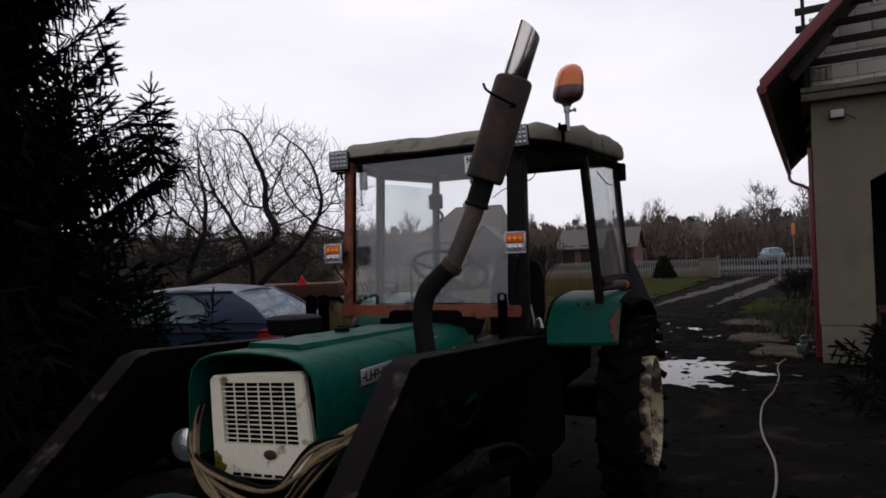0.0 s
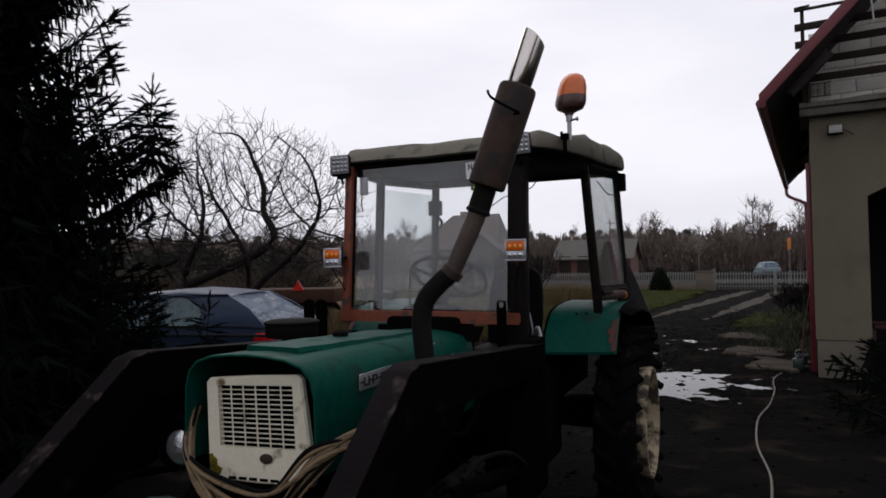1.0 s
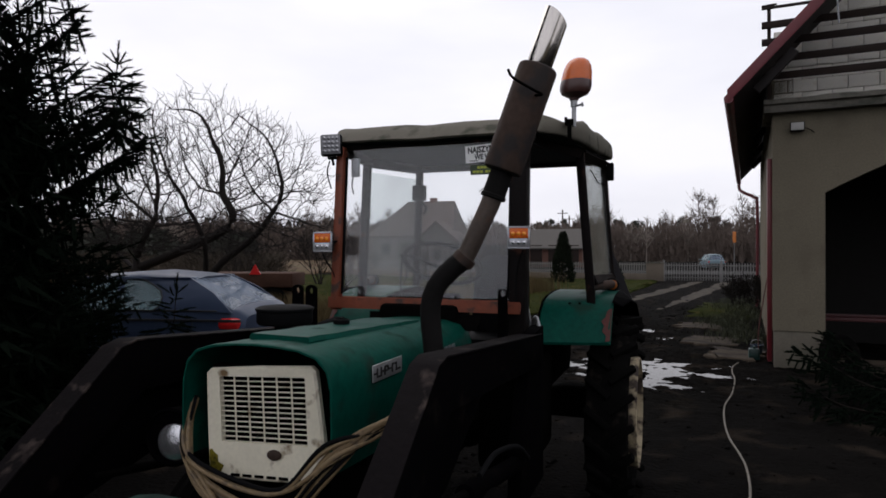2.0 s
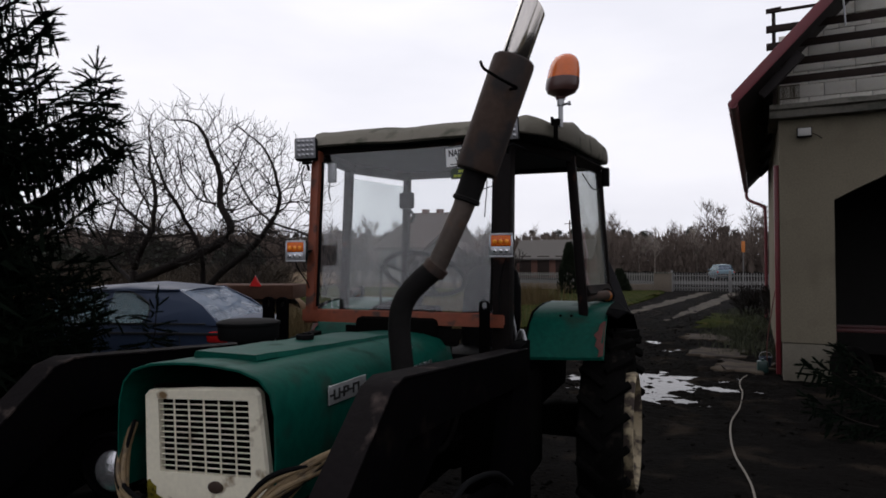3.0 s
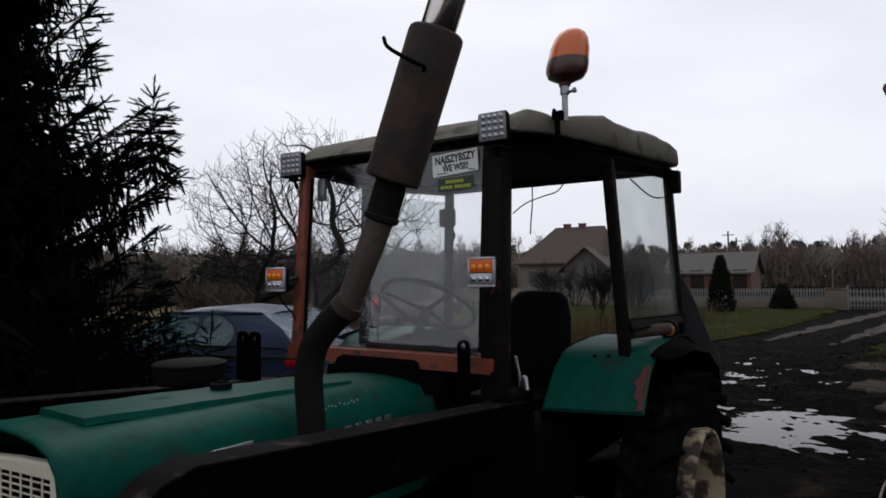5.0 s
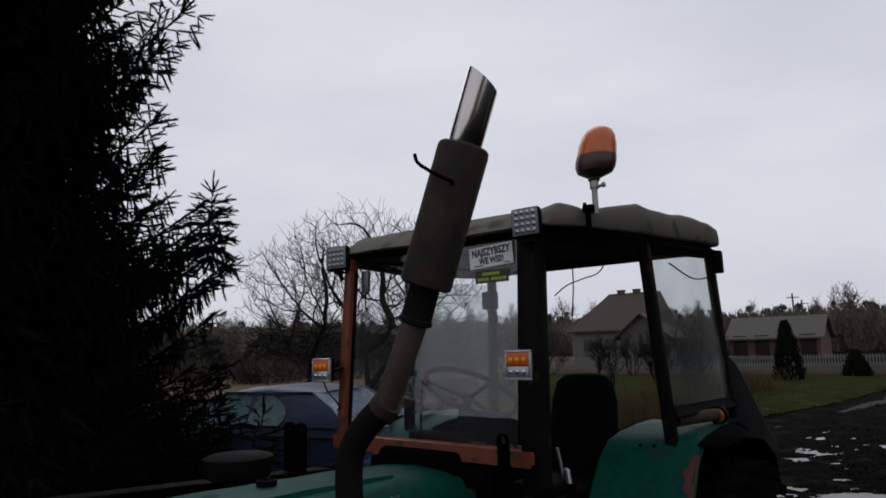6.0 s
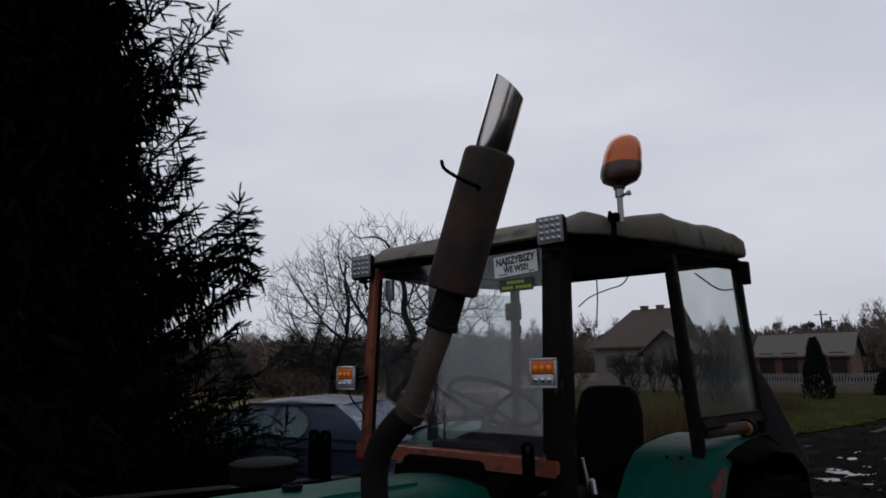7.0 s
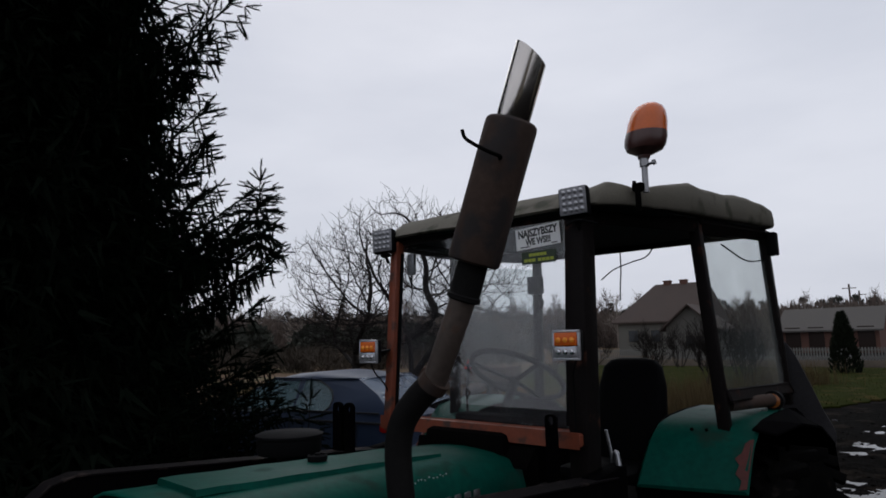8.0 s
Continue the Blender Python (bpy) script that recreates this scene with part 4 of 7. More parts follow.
for k in range(12):
    o = [rnd.uniform(-1, 1) for _ in range(8)]
    sag = 0.075 * (o[4] if k % 4 else -1.3)
    pts = [(-0.300 + 0.012 * o[0], 2.36 + 0.012 * o[6], 1.09 + 0.03 * o[1]), (-0.282 + 0.018 * o[2], 2.305 + 0.012 * o[6], 0.955 + 0.02 * o[1]), (-0.20 + 0.02 * o[3], 2.285 + 0.015 * o[3], 0.872 + 0.035 * o[4] + 0.3 * sag), (-0.02, 2.27 + 0.015 * o[3], 0.815 + sag),
           (0.14, 2.275 + 0.015 * o[5], 0.828 + sag + 0.02 * o[2]), (0.28, 2.30 + 0.012 * o[7], 0.955 + 0.045 * o[6] + 0.3 * sag), (0.41, 2.40, 1.055 + 0.028 * o[7]), (0.50, 2.50, 1.09 + 0.03 * o[0]), (0.55, 2.60, 1.05 + 0.02 * o[1])]
    bm = bmesh.new()
    tube(bm, smooth_path(pts, 7), 0.0080 + 0.0016 * o[5], 9)
    tpart("hydraulic_hose", bm, BLACK_PLASTIC if k in (2, 6, 9) else HOSE, "black rubber hydraulic hose" if k in (2, 6, 9) else "yellowed hydraulic hose draped in a loop")
# mudguard beneath the nose
bm = bmesh.new()
rows = []
for x, z in ((-0.68, 0.665), (-0.62, 0.705), (-0.52, 0.722), (-0.43, 0.712), (-0.37, 0.68)):
    rows.append([(x, 2.20, z - 0.06), (x, 2.23, z - 0.015), (x, 2.30, z), (x, 2.42, z - 0.01), (x, 2.52, z - 0.06), (x, 2.52, z - 0.075), (x, 2.42, z - 0.03), (x, 2.30, z - 0.02), (x, 2.24, z - 0.03), (x, 2.215, z - 0.07)])
loft(bm, rows)
tpart("front_mudguard", bm, GREEN, "rounded green front mudguard", angle=60)
# name plate on the bonnet side, drawn as plain strokes
bm = bmesh.new()
box(bm, (0.309, 2.70, 1.195), (0.006, 0.25, 0.062), 0.002)
badge = tpart("name_plate", bm, material("silver_badge", (0.42, 0.43, 0.43), 0.35, metal=0.6, var=0.3, scale=12, bump=0.05), "silver plate with black strokes")
bm = bmesh.new()
for k, (y, z, w, h) in enumerate([(2.588, 0.0, 0.018, 0.007), (2.605, 0.0, 0.007, 0.034), (2.622, -0.014, 0.03, 0.007), (2.637, 0.0, 0.007, 0.034), (2.652, 0.0, 0.02, 0.007), (2.668, 0.0, 0.007, 0.034), (2.682, 0.014, 0.022, 0.007), (2.695, 0.006, 0.007, 0.018), (2.685, -0.002, 0.022, 0.006), (2.715, 0.0, 0.02, 0.006), (2.732, 0.0, 0.007, 0.034), (2.75, 0.013, 0.026, 0.007), (2.768, 0.0, 0.007, 0.034), (2.79, -0.012, 0.03, 0.007)]):
    box(bm, (0.3135, y, 1.195 + z), (0.003, w, h), 0.0)
tpart("stroke_mark", bm, INK, "", badge)
bm = bmesh.new()
for k in range(5):
    box(bm, (0.313, 3.22 + 0.052 * k, 1.175), (0.003, 0.034, 0.034), 0.004)
tpart("model_mark", bm, ALU, "small grey model mark on the bonnet side")
bm = bmesh.new()
for k in range(12):
    lathe(bm, [(0.0035, 0), (0.003, 0.003), (0, 0.0035)], 6, pose(0.285 + 0.004 * math.sin(k), 3.10 + 0.018 * k, 1.262 + 0.004 * math.sin(2.3 * k), 0, 50, 0))
tpart("paint_drips", bm, ALU, "dried pale paint drips")

# exhaust
bm = bmesh.new()
tube(bm, smooth_path([(0.392, 2.985, 1.13), (0.380, 2.986, 1.25), (0.368, 2.986, 1.39), (0.390, 2.988, 1.485), (0.448, 2.996, 1.555), (0.508, 3.006, 1.605)], 6), 0.043, 18)
tpart("exhaust_elbow", bm, ELBOW, "black bent exhaust elbow")
bm = bmesh.new()
tube(bm, [(0.498, 3.004, 1.592), (0.520, 3.008, 1.618)], 0.048, 18)
tpart("pipe_joint", bm, RUSTY, "rusty weld ring")
M0, M1 = Vector((0.662, 3.028, 1.960)), Vector((0.806, 3.059, 2.381))
AX = (M1 - M0).normalized()
bm = bmesh.new()
p0 = Vector((0.512, 3.006, 1.608))
mid = Vector((0.612, 3.016, 1.82))
tube(bm, [p0, p0.lerp(mid, 0.5), mid, M0 - AX * 0.05, M0 + AX * 0.01], [0.038, 0.039, 0.040, 0.041, 0.041], 18)
tpart("exhaust_pipe", bm, PIPE, "heat-stained steel exhaust pipe")
bm = bmesh.new()
c = M0 - AX * 0.115
tube(bm, [c, c + AX * 0.004, c + AX * 0.016, c + AX * 0.02, M0 + AX * 0.004], [0.046, 0.053, 0.053, 0.048, 0.047], 18)
tpart("pipe_collar", bm, ELBOW, "dark collar under the muffler")
bm = bmesh.new()
L = (M1 - M0).length
lathe(bm, [(0.040, 0.0), (0.071, 0.002), (0.078, 0.008), (0.080, 0.02), (0.0795, L * 0.5), (0.080, L - 0.02), (0.078, L - 0.008), (0.071, L - 0.001), (0.046, L + 0.002)], 36, along(M0, M1))
tpart("muffler", bm, RUSTY, "rust-brown cylindrical muffler")
# chrome tip, cut aslant
bm = bmesh.new()
tm = along(M1, M1 + AX)
rings = []
for r, z0, cut in ((0.047, -0.004, 0), (0.052, 0.01, 0), (0.053, 0.10, 0), (0.0535, 0.205, 1), (0.0495, 0.204, 1), (0.048, 0.12, 0), (0.046, 0.04, 0)):
    ring = []
    for k in range(32):
        a = 2 * math.pi * k / 32
        q = Vector((r * math.cos(a), r * math.sin(a), 0))
        w = tm.to_3x3() @ q
        ring.append(M1 + w + AX * (z0 + cut * (-0.55 * (w.x * 0.75 + w.y * 0.65))))
    rings.append(ring)
loft(bm, rings, True)
tpart("exhaust_tip", bm, CHROME, "polished steel slant-cut tailpipe tip")
bm = bmesh.new()
tube(bm, smooth_path([(0.806, 2.990, 2.250), (0.842, 2.945, 2.240), (0.815, 2.932, 2.256), (0.765, 2.930, 2.288), (0.726, 2.932, 2.318), (0.712, 2.936, 2.346)], 6), 0.0055, 8)
tpart("muffler_hook", bm, SOOT, "bent steel rod on the muffler")

# air pre-cleaner and loader bracket plates on the far side
bm = bmesh.new()
lathe(bm, [(0.05, 1.15), (0.05, 1.28), (0.125, 1.29), (0.132, 1.30), (0.132, 1.352), (0.138, 1.356), (0.138, 1.366), (0.12, 1.374), (0.0, 1.380)], 30, Matrix.Translation((-0.435, 3.12, 0)))
tpart("air_cleaner", bm, BLACK_PLASTIC, "black round air pre-cleaner")


def eye_plate(x, y0, z0, w, h, d):
    """An upright plate with a rounded head and a pin hole."""
    bm = bmesh.new()
    n = 16
    hole = [(y0 + 0.014 * math.cos(2 * math.pi * k / n), z0 + h - w / 2 + 0.018 * math.sin(2 * math.pi * k / n)) for k in range(n)]
    rim = []
    for k in range(n):
        a = 2 * math.pi * k / n
        cy, cz = math.cos(a), math.sin(a)
        if cz >= -0.01:
            rim.append((y0 + w / 2 * max(-1, min(1, 1.15 * cy)), z0 + h - w / 2 + w / 2 * cz))
        else:
            rim.append((y0 + w / 2 * max(-1, min(1, 1.6 * cy)), z0 + (h - w / 2) * (1 + cz) * 0.9))
    for xx in (x - d / 2, x + d / 2):
        a = [bm.verts.new((xx, *p)) for p in rim]
        b = [bm.verts.new((xx, *p)) for p in hole]
        for i in range(n):
            bm.faces.new((a[i], a[(i + 1) % n], b[(i + 1) % n], b[i]))
    bm.verts.ensure_lookup_table()
    for base in (0, n):
        for i in range(n):
            j = (i + 1) % n
            bm.faces.new((bm.verts[base + i], bm.verts[base + j], bm.verts[2 * n + base + j], bm.verts[2 * n + base + i]))
    return bm


def across_plate(xc, yc, z0, w, h, d):
    """The same plate turned to face along the tractor."""
    bm = eye_plate(0, 0, z0, w, h, d)
    bmesh.ops.transform(bm, matrix=Matrix.Translation((xc, yc, 0)) @ pose(0, 0, 0, 0, 0, 90), verts=bm.verts)
    return bm


for x in (-0.625, -0.540):
    tpart("bracket_plate", across_plate(x, 3.52, 1.12, 0.066, 0.335, 0.016), BLACK, "black steel lug with a pin hole")
for x in (0.495,):
    tpart("bracket_plate", across_plate(x, 3.66, 1.12, 0.05, 0.33, 0.014), BLACK, "black steel lug with a pin hole")

# loader arms: bent box beams
# scuffs, plus light on the arms' top faces put into the colour
WORN_LIT = material("worn_sky_lit_steel", (0.006, 0.0045, 0.005), 0.8, metal=0.0, var=0.6, scale=7, fine=50, bump=0.2, dirt=(0.045, 0.034, 0.030), dirt_at=0.62, spec=0.06)
for s in (-1, 1):
    top = [(3.86, 1.200), (3.1, 1.252), (2.40, 1.303), (2.33, 1.285), (1.98, 0.985), (1.30, 0.41)]
    low = [(1.38, 0.31), (2.08, 0.86), (2.44, 1.13), (3.1, 1.09), (3.86, 1.03)]
    if s < 0:
        top = top[:2] + [(2.36, 1.300), (2.29, 1.280), (1.83, 0.895), (1.25, 0.41)]
        low = [(1.33, 0.31), (1.95, 0.80), (2.40, 1.12)] + low[3:]
    x0 = 0.565 if s > 0 else -0.655
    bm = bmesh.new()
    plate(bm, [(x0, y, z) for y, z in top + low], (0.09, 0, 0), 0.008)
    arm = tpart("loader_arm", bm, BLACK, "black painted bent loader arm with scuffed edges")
    bm = bmesh.new()
    rows = []
    for k, (y, z) in enumerate(top):
        (ya, za), (yb, zb) = top[max(k - 1, 0)], top[min(k + 1, len(top) - 1)]
        up = Vector((0, zb - za, ya - yb)).normalized() * (1 if ya > yb else -1)
        a, b = Vector((x0 - 0.004, y, z)) + up * 0.0005, Vector((x0 - 0.004, y, z)) + up * 0.0065
        rows.append([a, a + Vector((0.098, 0, 0)), b + Vector((0.098, 0, 0)), b])
    loft(bm, rows)
    tpart("top_flange", bm, WORN_LIT, "scuffed top plate painted lighter for sky light", arm)
    bm = bmesh.new()
    plate(bm, [(x0 + 0.028, y, z) for y, z in [(2.95, 1.12), (2.42, 1.16), (2.02, 0.86), (2.0, 0.74), (2.5, 0.86)]], (0.03, 0, 0), 0.004)
    tpart("gusset", bm, BLACK, "", arm)
    bm = bmesh.new()
    lathe(bm, [(0.03, -0.06), (0.03, 0.15)], 16, pose(x0, 1.37, 0.385, 0, 90, 0))
    tpart("pin", bm, ALU, "", arm)
    bm = bmesh.new()
    a, b = Vector((x0 + 0.045, 3.55, 0.62)), Vector((x0 + 0.045, 2.2, 0.84))
    tube(bm, [a, a.lerp(b, 0.62)], 0.038, 16)
    cyl = tpart("lift_cylinder", bm, BLACK, "black hydraulic cylinder")
    bm = bmesh.new()
    tube(bm, [a.lerp(b, 0.6), b], 0.019, 12)
    tpart("rod", bm, SOOT, "dirty piston rod", cyl)
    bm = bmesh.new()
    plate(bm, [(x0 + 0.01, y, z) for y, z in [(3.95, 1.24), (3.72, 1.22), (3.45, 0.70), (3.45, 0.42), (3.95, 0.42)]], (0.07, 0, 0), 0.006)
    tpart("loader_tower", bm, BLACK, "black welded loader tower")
    bm = bmesh.new()
    tube(bm, smooth_path([(x0 + 0.1, 3.5, 0.66), (x0 + 0.12, 3.2, 0.80), (x0 + 0.11, 2.9, 0.86), (x0 + 0.1, 2.72, 0.83)], 6), 0.011, 8)
    tpart("arm_hose", bm, BLACK_PLASTIC, "black hydraulic hose")
    # front wheel
    m = pose(s * 0.60, 2.86, 0.36, 0, 90 * s, 0)
    bm = bmesh.new()
    lathe(bm, [(0.21, -0.07), (0.28, -0.085), (0.335, -0.075), (0.36, -0.05), (0.35, -0.03), (0.362, 0.0), (0.35, 0.03), (0.36, 0.05), (0.335, 0.075), (0.28, 0.085), (0.21, 0.07), (0.205, 0), (0.21, -0.07)], 36, m, False)
    wheel = tpart("front_tyre", bm, RUBBER, "ribbed black front tyre")
    bm = bmesh.new()
    lathe(bm, [(0.06, 0.045), (0.10, 0.05), (0.16, 0.03), (0.20, 0.06), (0.215, 0.07), (0.215, -0.07), (0.05, -0.05)], 30, m)
    tpart("rim", bm, RIM, "cream front wheel rim", wheel)

# engine, gearbox, axles
for name, pieces, label in (
    ("engine_block", [((0, 2.95, 0.82), (0.34, 0.85, 0.40)), ((0, 2.95, 0.56), (0.28, 0.8, 0.2)), ((0.2, 2.95, 0.95), (0.10, 0.6, 0.16)), ((-0.2, 3.1, 0.92), (0.1, 0.4, 0.2))], "grimy black engine block"),
    ("gearbox", [((0, 3.75, 0.72), (0.36, 0.80, 0.46)), ((0, 4.5, 0.72), (0.42, 0.8, 0.5)), ((0.26, 4.0, 0.72), (0.14, 0.5, 0.06)), ((-0.26, 4.0, 0.72), (0.14, 0.5, 0.06))], "grimy black gearbox"),
    ("front_axle", [((0, 2.86, 0.42), (1.05, 0.1, 0.09)), ((0, 2.55, 0.60), (0.40, 0.35, 0.12)), ((0, 2.40, 0.72), (0.46, 0.08, 0.22))], "black front axle beam"),
    ("rear_axle", [((0, 4.95, 0.62), (1.5, 0.2, 0.2)), ((0, 4.9, 0.66), (0.5, 0.5, 0.5))], "black rear axle casing"),
    ("dashboard", [((0, 3.83, 1.18), (0.46, 0.26, 0.34)), ((0, 3.90, 1.36), (0.34, 0.10, 0.08))], "dark dashboard behind the bonnet"),
    ("footplate", [((0.36, 4.15, 0.60), (0.32, 0.60, 0.02))], "dark steel footplate"),
    ("footplate", [((-0.36, 4.15, 0.60), (0.32, 0.60, 0.02))], "dark steel footplate")):
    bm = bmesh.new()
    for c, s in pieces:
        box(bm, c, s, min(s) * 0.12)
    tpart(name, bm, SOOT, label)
bm = bmesh.new()
for k in range(6):
    tube(bm, [(0.25, 2.62 + 0.1 * k, 0.85), (0.30, 2.62 + 0.1 * k, 1.0)], 0.012, 8)
tube(bm, smooth_path([(0.30, 2.7, 0.78), (0.38, 3.0, 0.9), (0.42, 3.3, 0.84), (0.4, 3.6, 0.95)], 6), 0.012, 8)
tpart("injector_lines", bm, SOOT, "thin black pipes on the engine")
bm = bmesh.new()
tube(bm, smooth_path([(0.545, 3.95, 0.78), (0.55, 3.97, 1.0), (0.565, 3.98, 1.18), (0.60, 3.95, 1.28), (0.63, 3.92, 1.22)], 6), 0.011, 8)
tube(bm, smooth_path([(0.50, 4.02, 0.8), (0.52, 4.0, 1.0), (0.56, 3.99, 1.22), (0.545, 3.98, 1.36)], 6), 0.007, 8)
tpart("loader_lever", bm, ALU, "thin steel control rods beside the seat")
bm = bmesh.new()
box(bm, (0.47, 4.05, 0.95), (0.10, 0.012, 0.16), 0.003)
tpart("step_plate", bm, ALU, "pale bare metal plate")

# added filler blocks that keep the space under the tractor black
for s in (-1, 1):
    bm = bmesh.new()
    box(bm, (s * 0.44, 4.18, 0.74), (0.30, 0.66, 0.60), 0.05)
    tpart("side_tank", bm, SOOT, "black filler block added to keep the underside dark")

# rear wheels
bm = bmesh.new()
box(bm, (0.006, 0, 0), (0.05, 0.036, 0.175), 0.004)
lug_mesh = mesh_of(bm, "tyre_lug", RUBBER)
for s in (-1, 1):
    lugs = []
    cx = s * 0.945
    m = pose(cx, 4.95, 0.575, 0, 90 * s, 0)
    bm = bmesh.new()
    lathe(bm, [(0.35, -0.125), (0.42, -0.150), (0.53, -0.152), (0.585, -0.135), (0.60, -0.08), (0.605, 0.0), (0.60, 0.07), (0.58, 0.098), (0.53, 0.105), (0.44, 0.088), (0.375, 0.062), (0.345, 0.055), (0.345, -0.125), (0.35, -0.125)], 48, m, False)
    for k in range(22):
        for side in (-1, 1):
            a = 2 * math.pi * (k + (0.5 if side > 0 else 0)) / 22
            q = m @ pose(0, 0, 0, 0, 0, math.degrees(a)) @ Matrix.Translation((0.602, 0, side * 0.070)) @ pose(0, 0, 0, side * 38, 0, 0)
            lugs.append(q)
    wheel = tpart("rear_tyre", bm, RUBBER, "muddy black rear tyre with chevron lugs")
    for q in lugs:
        o = new("tyre_lug", lug_mesh)
        o.parent = wheel
        o.matrix_basis = q
    bm = bmesh.new()
    lathe(bm, [(0.340, -0.12), (0.350, 0.065), (0.362, 0.118), (0.356, 0.140), (0.342, 0.142), (0.325, 0.10), (0.315, -0.06), (0.30, -0.075), (0.24, -0.07), (0.17, -0.05), (0.15, -0.02), (0.09, -0.015), (0.085, 0.04), (0.0, 0.045), (0.0, -0.12)], 40, m)
    rim = tpart("rear_rim", bm, RIM, "cream rear wheel rim with flaking paint", wheel)
    for k in range(6):
        bm = bmesh.new()
        lathe(bm, [(0.016, -0.06), (0.016, -0.03), (0.0, -0.028)], 6, m @ pose(0.20 * math.cos(k * 1.047), 0.20 * math.sin(k * 1.047), 0))
        tpart("wheel_bolt", bm, SOOT, parent=wheel)
    for k in range(8):
        bm = bmesh.new()
        box(bm, (0, 0, 0), (0.075, 0.05, 0.035), 0.008, m @ pose(0, 0, 0, 0, 0, 45 * k) @ Matrix.Translation((0.305, 0, -0.05)))
        tpart("rim_lug", bm, RIM, parent=wheel)

# mudguards: their front edge runs back towards the outside
def skewed(x, y):
    return y + 0.125 * (x - 0.535) / 0.42 * max(0.0, 1 - (y - 4.23) / 0.9)


for s in (-1, 1):
    prof = [(4.235, 1.105), (4.30, 1.19), (4.375, 1.275), (4.47, 1.335), (4.60, 1.358), (4.80, 1.372), (5.0, 1.375), (5.14, 1.362)]
    rear = [(5.14, 1.362), (5.26, 1.325), (5.40, 1.25), (5.52, 1.13), (5.57, 1.02)]
    bm = bmesh.new()
    rings = []
    xs = [0.535, 0.545, 0.60, 0.75, 0.90, 0.945, 0.955]
    for y, z in prof:
        n = Vector((0, -0.02, 0.0))
        ring = [(s * x, skewed(x, y), z - (0.012 if x in (0.535, 0.955) else 0.0)) for x in xs]
        rings.append(ring + [(s * x, skewed(x, y) + 0.006, z - 0.016) for x in xs[::-1]])
    loft(bm, rings)
    fender = tpart("mudguard", bm, GREEN, "dull green rear mudguard")
    bm = bmesh.new()
    rings = []
    for y, z in rear:
        rings.append([(s * x, y, z) for x in xs] + [(s * x, y - 0.004, z - 0.016) for x in xs[::-1]])
    loft(bm, rings)
    tpart("mudguard_tail", bm, BLACK, "black tail of the mudguard", fender)
    bm = bmesh.new()
    plate(bm, [(s * 0.535, y, z) for y, z in prof + rear] + [(s * 0.535, 5.5, 0.75), (s * 0.535, 4.35, 0.75)], (s * -0.008, 0, 0))
    tpart("inner_panel", bm, BLACK, "black inner wheel panel", fender)
    bm = bmesh.new()
    plate(bm, [(s * 0.955, y, z - 0.004) for y, z in prof[3:] + rear] + [(s * 1.03, 5.56, 0.98), (s * 1.055, 5.40, 1.17), (s * 1.05, 5.2, 1.27), (s * 1.03, 4.95, 1.31), (s * 1.0, 4.65, 1.29)], (0, 0, 0.01), 0.002)
    tpart("rubber_lip", bm, BLACK, "black rubber edge flap", fender)
    bm = bmesh.new()
    rag = [(0.952, 4.24), (0.925, 4.237), (0.930, 4.262), (0.905, 4.28), (0.915, 4.305), (0.895, 4.325), (0.918, 4.345), (0.925, 4.375), (0.938, 4.395), (0.952, 4.40)]
    plate(bm, [(s * x, skewed(x, y) - 0.004, float(np.interp(y, [p[0] for p in prof], [p[1] for p in prof])) + 0.002) for x, y in rag], (0, -0.001, 0.001))
    tpart("red_patch", bm, RED_PAINT, "worn red paint smear", fender)
    for x in (0.70, 0.76):
        bm = bmesh.new()
        lathe(bm, [(0.008, 0), (0.008, 0.006), (0.0, 0.007)], 6, pose(s * x, skewed(x, 4.43), 1.318, 30))
        tpart("bolt", bm, SOOT, parent=fender)
    # rear light on a bar above the mudguard
    bm = bmesh.new()
    tube(bm, [(s * 0.80, 4.66, 1.415), (s * 0.90, 4.95, 1.42)], 0.030, 14)
    lightbar = tpart("rear_light_bar", bm, RUSTY, "rusty brown tube under the side window")
    bm = bmesh.new()
    lathe(bm, [(0.03, -0.05), (0.045, -0.02), (0.047, 0.02), (0.038, 0.024)], 22, pose(s * 0.905, 4.98, 1.415, 90))
    tpart("light_shell", bm, BLACK_PLASTIC, "black round lamp shell", lightbar)
    bm = bmesh.new()
    lathe(bm, [(0.037, 0.022), (0.02, 0.034), (0.0, 0.037)], 22, pose(s * 0.905, 4.98, 1.415, 90))
    tpart("light_lens", bm, material("brown_amber_lens", (0.26, 0.085, 0.018), 0.25, var=0.2, scale=20, fine=120, bump=0.2) if s < 0 else bpy.data.materials["brown_amber_lens"], "round brownish amber lens", lightbar)
# rubber flap hanging behind the wheel
bm = bmesh.new()
outline = smooth_path([(0.79, 5.6, 1.71), (0.84, 5.6, 1.64), (0.91, 5.59, 1.48), (0.975, 5.6, 1.31), (1.02, 5.61, 1.20), (1.00, 5.62, 1.08), (0.99, 5.62, 0.92)], 4) + [Vector((0.75, 5.62, 0.92)), Vector((0.76, 5.61, 1.3))]
plate(bm, [(p.x, p.y + 0.015 * math.sin(9 * p.z), p.z) for p in outline], (0, 0.012, 0), 0.002)
tpart("rear_sheet", bm, material("dark_grey_canvas", (0.045, 0.043, 0.046), 0.9, var=0.3, scale=5, fine=60, bump=0.2, spec=0.1), "dark grey canvas sheet hanging behind the wheel")

